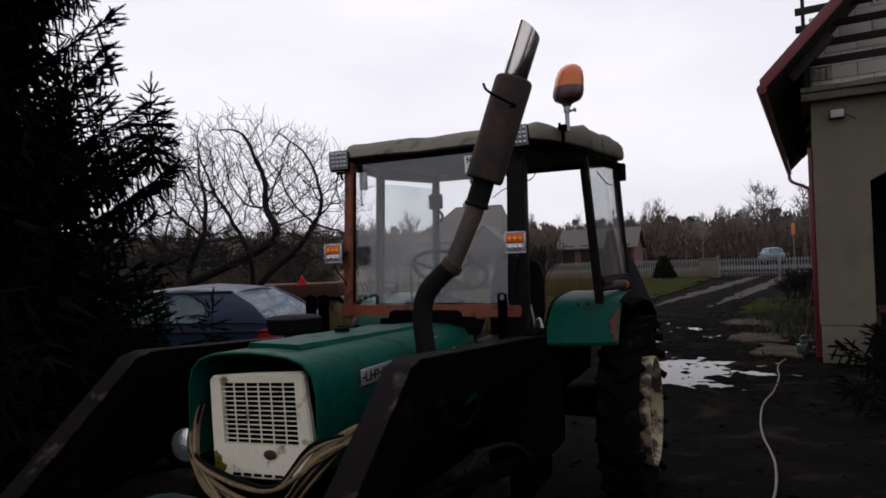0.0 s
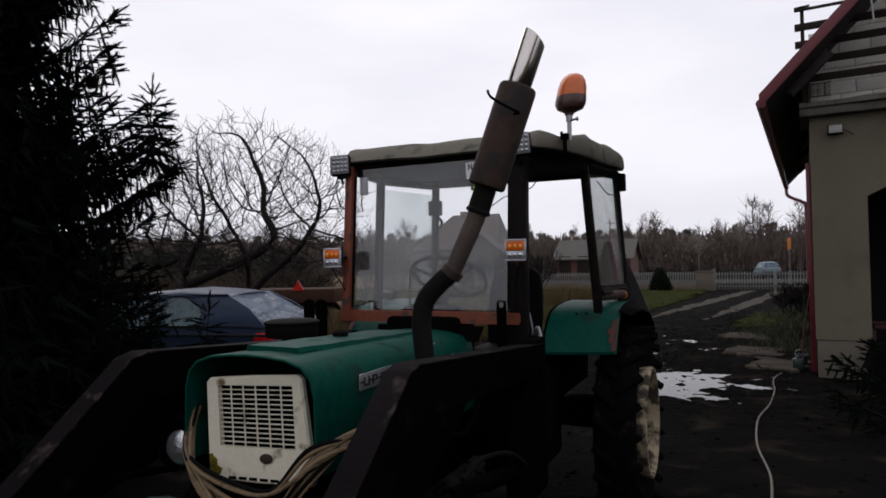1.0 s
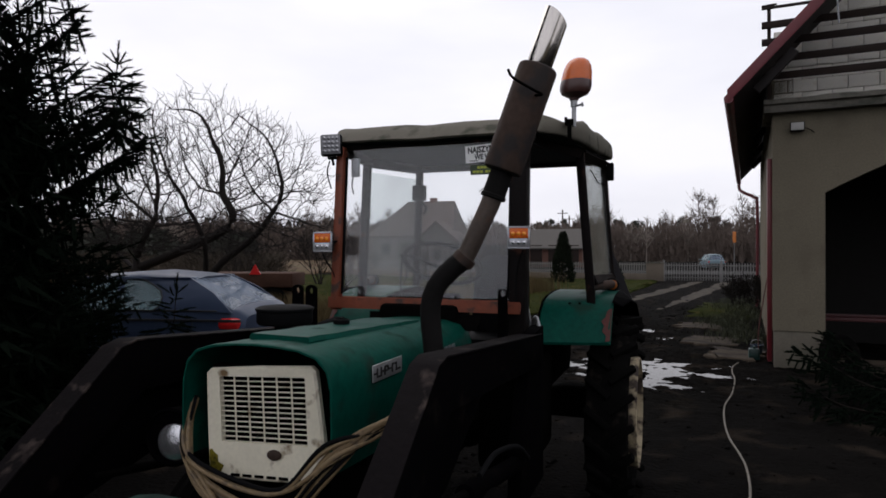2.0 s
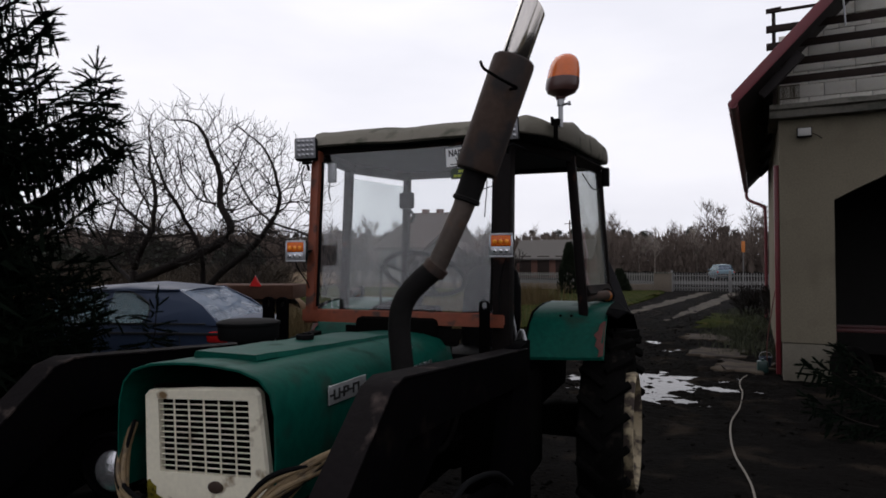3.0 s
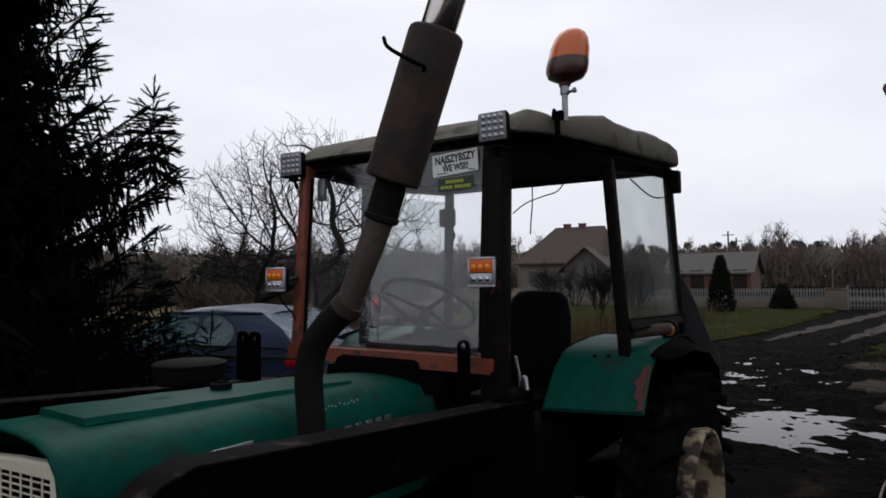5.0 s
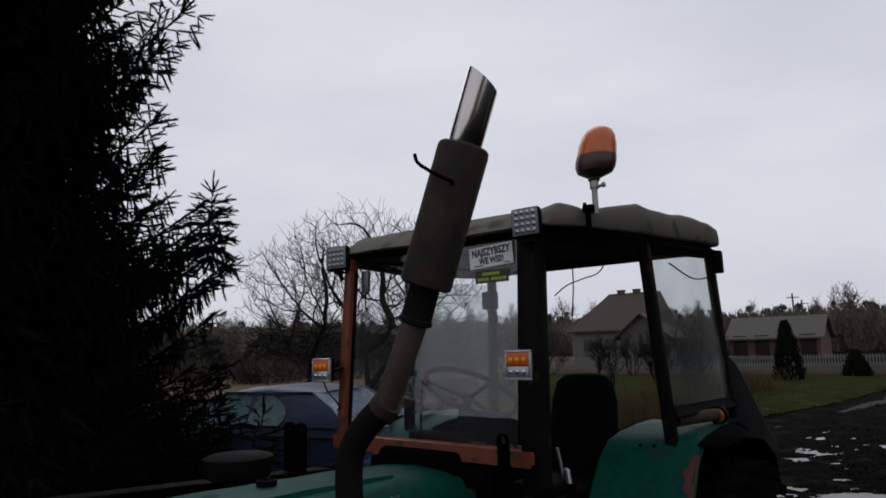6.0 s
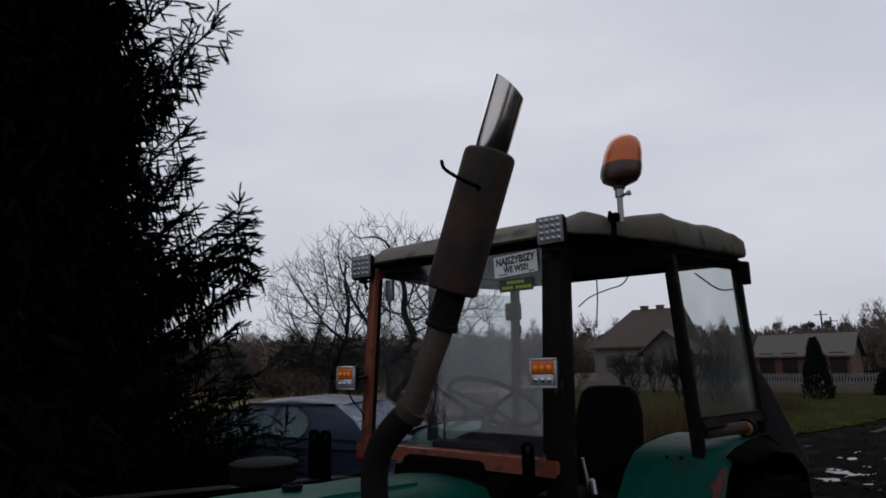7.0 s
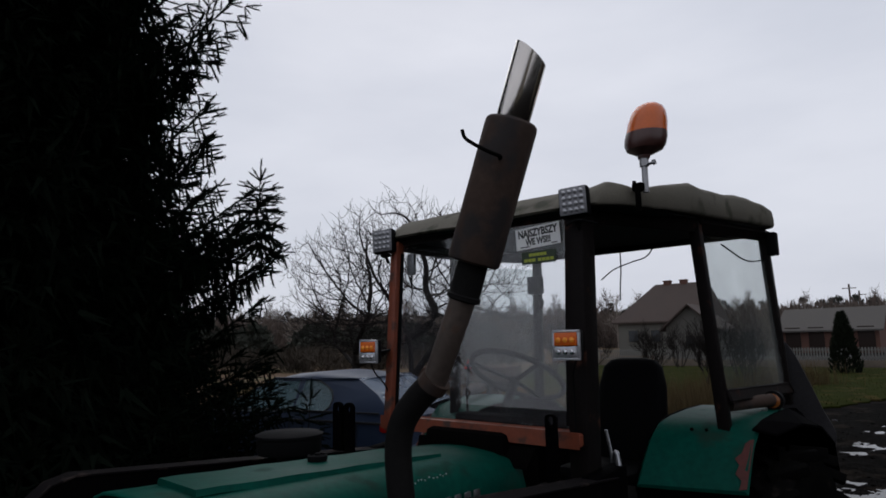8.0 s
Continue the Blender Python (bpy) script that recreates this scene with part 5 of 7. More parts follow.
# cab
POSTS = [
    ("front", (-0.535, 3.775, 1.30), (-0.530, 3.835, 2.25), 0.050, 0.055, RED_OXIDE),
    ("front", (0.538, 3.815, 1.05), (0.540, 3.865, 2.25), 0.085, 0.10, POST),
    ("mid", (0.826, 4.535, 1.28), (0.747, 4.563, 2.26), 0.052, 0.05, POST),
    ("rear", (0.862, 5.36, 1.36), (0.795, 5.43, 2.28), 0.045, 0.05, POST),
    ("mid", (-0.75, 4.50, 1.30), (-0.685, 4.46, 2.26), 0.050, 0.05, POST),
    ("rear", (-0.66, 5.26, 1.30), (-0.62, 5.24, 2.30), 0.050, 0.05, POST)]
for _, a, b, w, d, mat in POSTS:
    bm = bmesh.new()
    strut(bm, a, b, w, d)
    tpart("cab_post", bm, mat, "red-brown painted cab post" if mat is RED_OXIDE else "dark cab post")
for a, b, mat in (((-0.56, 3.775, 1.345), (0.56, 3.775, 1.345), RED_OXIDE), ((-0.55, 3.868, 2.262), (0.55, 3.868, 2.262), POST), ((0.56, 3.90, 2.245), (0.747, 4.56, 2.255), POST), ((0.747, 4.56, 2.26), (0.795, 5.43, 2.30), POST), ((-0.56, 3.9, 2.245), (-0.69, 4.5, 2.255), POST), ((-0.69, 4.5, 2.26), (-0.62, 5.24, 2.295), POST), ((-0.62, 5.24, 2.30), (0.795, 5.43, 2.32), POST), ((0.818, 4.56, 1.455), (0.860, 5.36, 1.44), POST)):
    bm = bmesh.new()
    strut(bm, a, b, 0.05, 0.055 if mat is POST else 0.075, 0.006, (0, 0, 1) if mat is RED_OXIDE else (0, 1, 0.1))
    tpart("cab_rail", bm, mat, "red-brown sill under the windscreen" if mat is RED_OXIDE else "dark cab rail")
bm = bmesh.new()
plate(bm, [(-0.30, 3.74, 1.30), (0.36, 3.74, 1.30), (0.34, 3.70, 1.22), (-0.28, 3.70, 1.22)], (0, 0.02, 0), 0.003)
tpart("cowl_panel", bm, SOOT, "dark cowl under the sill")


def pane_part(name, corners, thick, mat, label):
    bm = bmesh.new()
    plate(bm, corners, thick)
    ob = tpart(name, bm, mat, label)
    ob.visible_shadow = False
    return ob


pane_part("windscreen", [(-0.508, 3.792, 1.385), (0.492, 3.792, 1.385), (0.496, 3.845, 2.236), (-0.504, 3.845, 2.236)], (0, 0.005, 0), PANE, "dusty windscreen glass mirroring sky")
bm = bmesh.new()
for a, b in (((-0.508, 3.790, 1.388), (0.492, 3.790, 1.388)), ((-0.506, 3.790, 1.39), (-0.502, 3.840, 2.19)), ((0.490, 3.790, 1.39), (0.494, 3.840, 2.19))):
    strut(bm, a, b, 0.016, 0.016, 0.004)
tpart("windscreen_seal", bm, BLACK_PLASTIC, "black rubber windscreen seal")
pane_part("side_window", [(0.815, 4.57, 1.478), (0.856, 5.34, 1.462), (0.792, 5.41, 2.27), (0.752, 4.59, 2.20)], (0.005, 0, 0), SIDE_PANE, "dusty side window glass")

pane_part("side_window", [(-0.742, 4.53, 1.47), (-0.668, 5.23, 1.47), (-0.628, 5.21, 2.21), (-0.694, 4.49, 2.19)], (-0.005, 0, 0), SIDE_PANE, "dusty side window glass")

# canvas roof: a sagging hood over the frame
edge = [(-0.56, 3.80), (-0.3, 3.775), (0.0, 3.765), (0.3, 3.775), (0.56, 3.79), (0.68, 3.84), (0.775, 3.95), (0.805, 4.15), (0.815, 4.32), (0.822, 4.55), (0.83, 4.8), (0.84, 5.0), (0.85, 5.2), (0.862, 5.38), (0.82, 5.46), (0.5, 5.52), (0.0, 5.52), (-0.5, 5.50), (-0.72, 5.45), (-0.75, 5.2), (-0.74, 4.9), (-0.72, 4.5), (-0.69, 4.15), (-0.64, 3.92)]
pts = smooth_path([Vector((x, y, 0)) for x, y in edge] + [Vector((*edge[0], 0))], 5)[:-1]
cxy = Vector((0.05, 4.6, 0))


def roof_ring(side, front, z, ripple, fall):
    """A ring of the cover: its sides drawn in by side, its front by front; fall is the drop towards the rear."""
    ring = []
    for p in pts:
        w = max(0.0, min(1.0, (4.15 - p.y) / 0.35)) * max(0.0, min(1.0, (0.80 - abs(p.x)) / 0.25))
        q = p + (cxy - p).normalized() * side + Vector((0, front * w, 0))
        t = max(0.0, (p.y - 4.25) / 1.2)
        bump = 0.35 * ripple * (noise.noise(Vector((p.x * 2.5, p.y * 2.6, 3.0))) + 0.6 * noise.noise(Vector((p.x * 7, p.y * 7, 1.0))))
        dip = ripple * 40 * float(np.interp(p.y, [3.82, 3.93, 4.02, 4.2, 4.4, 4.55, 4.7, 5.0, 5.2, 5.42], [-0.005, -0.058, -0.044, -0.005, 0.036, 0.030, 0.036, 0.060, 0.058, 0.050])) * max(0.0, min(1.0, (p.x - 0.2) / 0.4))
        ring.append((q.x, q.y, z - fall * t + (0.018 * p.x if p.x > 0 else -0.032 * p.x) + bump + dip))
    return ring


bm = bmesh.new()
loft(bm, [roof_ring(0.06, 0.0, 2.262, 0, -0.05), roof_ring(0.010, 0.0, 2.250, 0.006, -0.05), roof_ring(0.0, 0.0, 2.262, 0.008, -0.05), roof_ring(0.0, 0.06, 2.315, 0.012, -0.02), roof_ring(0.006, 0.13, 2.358, 0.022, 0.0), roof_ring(0.03, 0.17, 2.376, 0.026, 0.006), roof_ring(0.14, 0.17, 2.384, 0.018, 0.01), roof_ring(0.40, 0.12, 2.388, 0.008, 0.01), roof_ring(0.62, 0.0, 2.390, 0.004, 0.01)])
roof = tpart("cab_roof", bm, ROOF, "olive grey weathered cab roof cover", angle=70)
bm = bmesh.new()
loft(bm, [roof_ring(0.05, 0.0, 2.248, 0, -0.06), roof_ring(0.05, 0.0, 2.256, 0, -0.06)])
tpart("headliner", bm, HEADLINER, "grey roof lining", roof)
bm = bmesh.new()
box(bm, (0.845, 5.42, 2.235), (0.05, 0.06, 0.13), 0.008)
tpart("corner_latch", bm, BLACK_PLASTIC, "black corner lamp block", roof)
for line in ([(-0.45, 3.88, 2.17), (-0.50, 3.90, 2.05), (-0.49, 3.9, 1.98)], [(0.26, 5.2, 2.285), (0.20, 5.2, 2.215), (0.10, 5.2, 2.19), (-0.02, 5.2, 2.155), (-0.12, 5.22, 2.10)], [(0.03, 5.2, 2.30), (0.028, 5.2, 2.15), (0.018, 5.2, 2.05), (0.012, 5.2, 1.96)], [(0.78, 4.8, 2.18), (0.8, 5.1, 2.12), (0.81, 5.4, 2.15)], [(0.575, 3.70, 2.17), (0.62, 3.72, 2.19), (0.66, 3.8, 2.18)], [(-0.565, 3.75, 2.16), (-0.575, 3.74, 2.09), (-0.56, 3.76, 2.0)]):
    bm = bmesh.new()
    tube(bm, smooth_path(line, 6), 0.004, 6)
    tpart("cab_cable", bm, BLACK_PLASTIC, "thin black cable sagging under the roof")
bm = bmesh.new()
box(bm, (-0.60, 5.18, 2.10), (0.11, 0.05, 0.12), 0.01)
tube(bm, smooth_path([(-0.57, 5.16, 2.03), (-0.53, 5.15, 1.98), (-0.55, 5.15, 1.93)], 5), 0.012, 8)
tpart("rear_lamp_box", bm, BLACK_PLASTIC, "black lamp box on the rear post")
bm = bmesh.new()
box(bm, (-0.455, 3.86, 2.13), (0.05, 0.02, 0.11), 0.004)
tpart("wiper_motor", bm, ALU, "small pale wiper motor")

# stickers inside the windscreen
Y_ST = 3.834
bm = bmesh.new()
box(bm, (0.350, Y_ST, 2.172), (0.228, 0.002, 0.094), 0.0)
bmesh.ops.rotate(bm, cent=(0.350, Y_ST, 2.172), matrix=Matrix.Rotation(radians(-3), 3, "Y"), verts=bm.verts)
sticker = tpart("slogan_sticker", bm, WHITE_STICKER, "white sticker with bold black slogan")
bm = bmesh.new()
box(bm, (0.352, Y_ST - 0.001, 2.082), (0.174, 0.002, 0.055), 0.0)
sticker2 = tpart("green_sticker", bm, STICKER_GREEN, "dark green sticker with yellow bars")
for x, z, w in [(0.312 + 0.0185 * k, 2.094, 0.015) for k in range(5)] + [(0.287 + 0.0205 * k + (0.010 if k > 2 else 0.0), 2.071, 0.0165) for k in range(7)]:
    bm = bmesh.new()
    box(bm, (x, Y_ST - 0.003, z), (w, 0.002, 0.013), 0.0)
    tpart("bar_mark", bm, YELLOW_INK, "", sticker2)


def words(text, size, at, parent, mat, bold=0.0):
    """Raised lettering in the built-in font, as a mesh."""
    cu = bpy.data.curves.new("lettering", "FONT")
    cu.body, cu.size, cu.align_x, cu.align_y, cu.extrude, cu.offset, cu.resolution_u = text, size, "CENTER", "CENTER", 0.0004, bold, 3
    ob = bpy.data.objects.new("lettering_source", cu)
    me = bpy.data.meshes.new_from_object(ob)
    bpy.data.objects.remove(ob)
    me.materials.clear()
    me.materials.append(mat)
    me.transform(Matrix.Translation(at) @ pose(0, 0, 0, 90, -3, 0) @ Matrix.Diagonal((0.78, 1, 1, 1)))
    out = new("lettering", me)
    out.parent = parent
    return out


words("NAJSZYBSZY", 0.0455, (0.350, Y_ST - 0.0022, 2.191), sticker, INK, 0.0016)
words("WE WSI!!", 0.040, (0.354, Y_ST - 0.0022, 2.152), sticker, INK, 0.0014)
for x, z, w in ((0.285, 2.131, 0.05), (0.435, 2.137, 0.03)):
    bm = bmesh.new()
    box(bm, (x, Y_ST - 0.002, z), (w, 0.001, 0.004), 0.0)
    tpart("bar_mark", bm, INK, "", sticker)

# work lamps on the roof corners
for s in (-1, 1):
    m = pose(*((0.577, 3.764, 2.278) if s > 0 else (-0.560, 3.755, 2.255)), -4, -3, 14 if s > 0 else 20) @ Matrix.Diagonal((1.06, 1, 1.06, 1))
    bm = bmesh.new()
    box(bm, (0, 0.018, 0), (0.116, 0.050, 0.118), 0.012, m)
    lamp = tpart("work_lamp", bm, BLACK_PLASTIC, "square black LED work lamp")
    for k in range(6):
        bm = bmesh.new()
        box(bm, (-0.04 + 0.016 * k, 0.038, 0), (0.005, 0.024, 0.09), 0.001, m)
        tpart("cooling_fin", bm, BLACK_PLASTIC, parent=lamp)
    bm = bmesh.new()
    box(bm, (0, -0.008, 0), (0.104, 0.004, 0.106), 0.001, m)
    tpart("reflector", bm, LED, "silver LED reflector", lamp)
    bm = bmesh.new()
    lathe(bm, [(0.0095, -0.002), (0.009, 0.003), (0.005, 0.0065), (0.0, 0.0075)], 10, pose(0, 0, 0, 90))
    me = mesh_of(bm, "led", CLEAR)
    for i in range(4):
        for j in range(4):
            led = new("led", me)
            led.parent = lamp
            led.matrix_basis = m @ pose(-0.034 + 0.0227 * i, -0.011, -0.036 + 0.024 * j)
    bm = bmesh.new()
    box(bm, (0, 0.03, -0.068), (0.05, 0.03, 0.012), 0.003, m)
    tube(bm, [m @ Vector((0, 0.03, -0.07)), m @ Vector((0, 0.06, -0.10))], 0.008, 8)
    tpart("lamp_bracket", bm, BLACK_PLASTIC, "", lamp)
# indicators on the front posts
for s in (-1, 1):
    m = pose(*((0.576, 3.670, 1.708) if s > 0 else (-0.550, 3.655, 1.690)), 0, 0, 6 if s > 0 else 8) @ Matrix.Diagonal((1.08, 1, 1.06, 1))
    bm = bmesh.new()
    box(bm, (0, 0.012, 0), (0.102, 0.04, 0.108), 0.012, m)
    ind = tpart("indicator", bm, BLACK_PLASTIC, "square front indicator lamp with chrome frame")
    bm = bmesh.new()
    for c, sz in (((0, -0.008, 0.049), (0.104, 0.014, 0.010)), ((0, -0.008, -0.049), (0.104, 0.014, 0.010)), ((-0.048, -0.008, 0), (0.010, 0.014, 0.09)), ((0.048, -0.008, 0), (0.010, 0.014, 0.09))):
        box(bm, c, sz, 0.003, m)
    tpart("frame", bm, CLEAR, "bright silver frame", ind)
    bm = bmesh.new()
    box(bm, (0, -0.012, 0.021), (0.086, 0.016, 0.046), 0.004, m)
    tpart("amber_lens", bm, AMBER, "amber turn-signal lens", ind)
    bm = bmesh.new()
    box(bm, (0, -0.012, -0.024), (0.086, 0.014, 0.040), 0.004, m)
    tpart("clear_lens", bm, CLEAR, "clear lower lens", ind)
    for k in range(3):
        for z, mat in ((0.018, material("amber_glow", (0.95, 0.33, 0.03), 0.15, var=0.1, bump=0.0) if "amber_glow" not in bpy.data.materials else bpy.data.materials["amber_glow"]), (-0.024, LENS)):
            bm = bmesh.new()
            lathe(bm, [(0.0105, 0), (0.009, 0.004), (0.004, 0.007), (0.0, 0.0075)], 10, m @ pose(-0.026 + 0.026 * k, -0.019, z, 90))
            tpart("bulb_facet", bm, mat, parent=ind)
    bm = bmesh.new()
    strut(bm, m @ Vector((0, 0.03, -0.01)), (s * 0.535, 3.80, 1.70), 0.03, 0.012)
    tube(bm, smooth_path([m @ Vector((0.02 * s, 0.03, -0.05)), m @ Vector((0.0, 0.04, -0.10)), (s * 0.54, 3.76, 1.50), (s * 0.54, 3.76, 1.38)], 5), 0.004, 6)
    tpart("mount", bm, BLACK_PLASTIC, "", ind)

# beacon
BX, BY = 0.810, 3.928
LEAN = Matrix(((1, 0, 0.08, -0.194), (0, 1, 0.15, -0.364), (0, 0, 0.875, 0.315), (0, 0, 0, 1)))
bm = bmesh.new()
lathe(bm, [(0.012, 2.30), (0.012, 2.405), (0.018, 2.405), (0.018, 2.44), (0.0, 2.445)], 14, Matrix.Translation((BX, BY, 0)))
tube(bm, [(BX + 0.01, BY, 2.41), (BX + 0.045, BY - 0.01, 2.412)], 0.006, 8)
lathe(bm, [(0.011, -0.005), (0.011, 0.006), (0, 0.007)], 10, pose(BX + 0.045, BY - 0.01, 2.412, 0, 80, 0))
beacon = tpart("beacon_stem", bm, ALU, "zinc beacon stem with wing bolt")
bm = bmesh.new()
box(bm, (BX - 0.022, BY - 0.012, 2.322), (0.045, 0.045, 0.032), 0.006)
box(bm, (BX - 0.018, BY - 0.034, 2.275), (0.022, 0.014, 0.11), 0.004)
tube(bm, [(BX - 0.040, BY - 0.015, 2.330), (BX - 0.040, BY - 0.015, 2.350)], 0.008, 8)
tpart("beacon_clamp", bm, SOOT, "dark clamp", beacon)
bm = bmesh.new()
lathe(bm, [(0.022, 2.425), (0.026, 2.44), (0.045, 2.452), (0.070, 2.466), (0.081, 2.490), (0.083, 2.52), (0.081, 2.545), (0.0, 2.548)], 32, LEAN @ Matrix.Translation((BX, BY, 0)))
tpart("beacon_base", bm, SMOKE, "dark rubber beacon base", beacon)
bm = bmesh.new()
lathe(bm, [(0.0805, 2.545), (0.077, 2.60), (0.068, 2.645), (0.054, 2.672), (0.035, 2.687), (0.012, 2.692), (0.0, 2.692)], 32, LEAN @ Matrix.Translation((BX, BY, 0)))
tpart("beacon_dome", bm, material("orange_beacon_dome", (0.62, 0.125, 0.02), 0.22, var=0.2, scale=14, fine=120, bump=0.1), "orange plastic beacon dome", beacon)

# seat, steering wheel, levers
bm = bmesh.new()
rings = []
for z, w, d, y in ((1.02, 0.16, 0.05, 5.05), (1.06, 0.20, 0.06, 5.06), (1.25, 0.215, 0.065, 5.09), (1.45, 0.205, 0.06, 5.13), (1.56, 0.18, 0.05, 5.15), (1.60, 0.14, 0.035, 5.16), (1.612, 0.08, 0.015, 5.16)):
    rings.append([(0.09 + w * math.copysign(abs(math.cos(a)) ** 0.5, math.cos(a)), y + d * math.copysign(abs(math.sin(a)) ** 0.6, math.sin(a)), z) for a in [2 * math.pi * k / 28 for k in range(28)]])
loft(bm, rings)
seat = tpart("seat_back", bm, SEAT, "black padded seat backrest", angle=60)
bm = bmesh.new()
box(bm, (0.07, 4.86, 1.00), (0.44, 0.42, 0.10), 0.04)
tpart("seat_cushion", bm, SEAT, "black seat cushion")
bm = bmesh.new()
box(bm, (0.06, 4.88, 0.90), (0.24, 0.26, 0.12), 0.01)
tpart("seat_base", bm, SOOT)
wm = pose(-0.015, 4.14, 1.56, -32, 0, 0)
bm = bmesh.new()
tube(bm, [wm @ Vector((0.235 * math.cos(2 * math.pi * k / 40), 0.235 * math.sin(2 * math.pi * k / 40), 0)) for k in range(41)], 0.0135, 10)
wheel = tpart("steering_wheel", bm, BLACK_PLASTIC, "thin black steering wheel rim")
for a in (90, 210, 330):
    bm = bmesh.new()
    q = Vector((0.225 * math.cos(radians(a)), 0.225 * math.sin(radians(a)), 0.0))
    strut(bm, wm @ Vector((0, 0, -0.03)), wm @ q, 0.024, 0.010, 0.003)
    tpart("spoke", bm, BLACK_PLASTIC, parent=wheel)
bm = bmesh.new()
tube(bm, [wm @ Vector((0, 0, -0.02)), (0.0, 3.95, 1.30)], 0.024, 12)
tpart("steering_column", bm, SOOT, "dark steering column")
bm = bmesh.new()
tube(bm, smooth_path([(-0.22, 4.0, 1.30), (-0.235, 4.02, 1.48), (-0.23, 4.03, 1.60)], 5), 0.006, 8)
lathe(bm, [(0.0, -0.014), (0.012, -0.008), (0.014, 0), (0.012, 0.008), (0, 0.014)], 12, Matrix.Translation((-0.23, 4.03, 1.61)))
tpart("hand_lever", bm, BLACK_PLASTIC, "thin hand lever with ball knob")

# ---- trees ----
def twig_template(n, seed, droop=0.12, length=0.125, needle=0.025, width=0.0075, core=0.0118):
    """A spruce shoot along x: a furry core of even width set with short needles."""
    r = np.random.RandomState(seed)
    v, t = [(0, 0, 0)], []
    for f, w in ((0.22, 0.8), (0.80, 1.0)):
        for k in range(3):
            a = 2 * math.pi * k / 3 + f
            v.append((length * f, core * w * math.cos(a), core * w * math.sin(a) - droop * length * f * f))
    v.append((length * 1.04, 0, -droop * length))
    for k in range(3):
        j = (k + 1) % 3
        t += [(0, 1 + k, 1 + j), (1 + k, 4 + k, 4 + j), (1 + k, 4 + j, 1 + j), (4 + k, 7, 4 + j)]
    for k in range(n):
        s = (k + r.rand()) / n
        base = np.array((length * s, 0, -droop * length * s * s))
        a = 2.4 * k + r.uniform(-0.4, 0.4)
        d = np.array((0.75, math.cos(a), math.sin(a)))
        d /= np.linalg.norm(d)
        side = np.cross(d, (r.rand() - 0.5, r.rand() - 0.5, r.rand() - 0.5))
        side = side / np.linalg.norm(side) * width * 0.5
        i = len(v)
        v += [tuple(base - side), tuple(base + side), tuple(base + d * needle * r.uniform(0.8, 1.2))]
        t += [(i, i + 1, i + 2)]
    return np.array(v), np.array(t)


def frame_of(p, d, roll=0.0, s=1.0):
    """A 4x4 whose x looks along d."""
    x = d / np.linalg.norm(d)
    y = np.cross((0, 0, 1.0), x)
    ny = np.linalg.norm(y)
    y = y / ny if ny > 1e-3 else np.array((0, 1.0, 0))
    z = np.cross(x, y)
    c, q = math.cos(roll), math.sin(roll)
    y, z = c * y + q * z, -q * y + c * z
    m = np.eye(4)
    m[:3, 0], m[:3, 1], m[:3, 2], m[:3, 3] = x * s, y * s, z * s, p
    return m


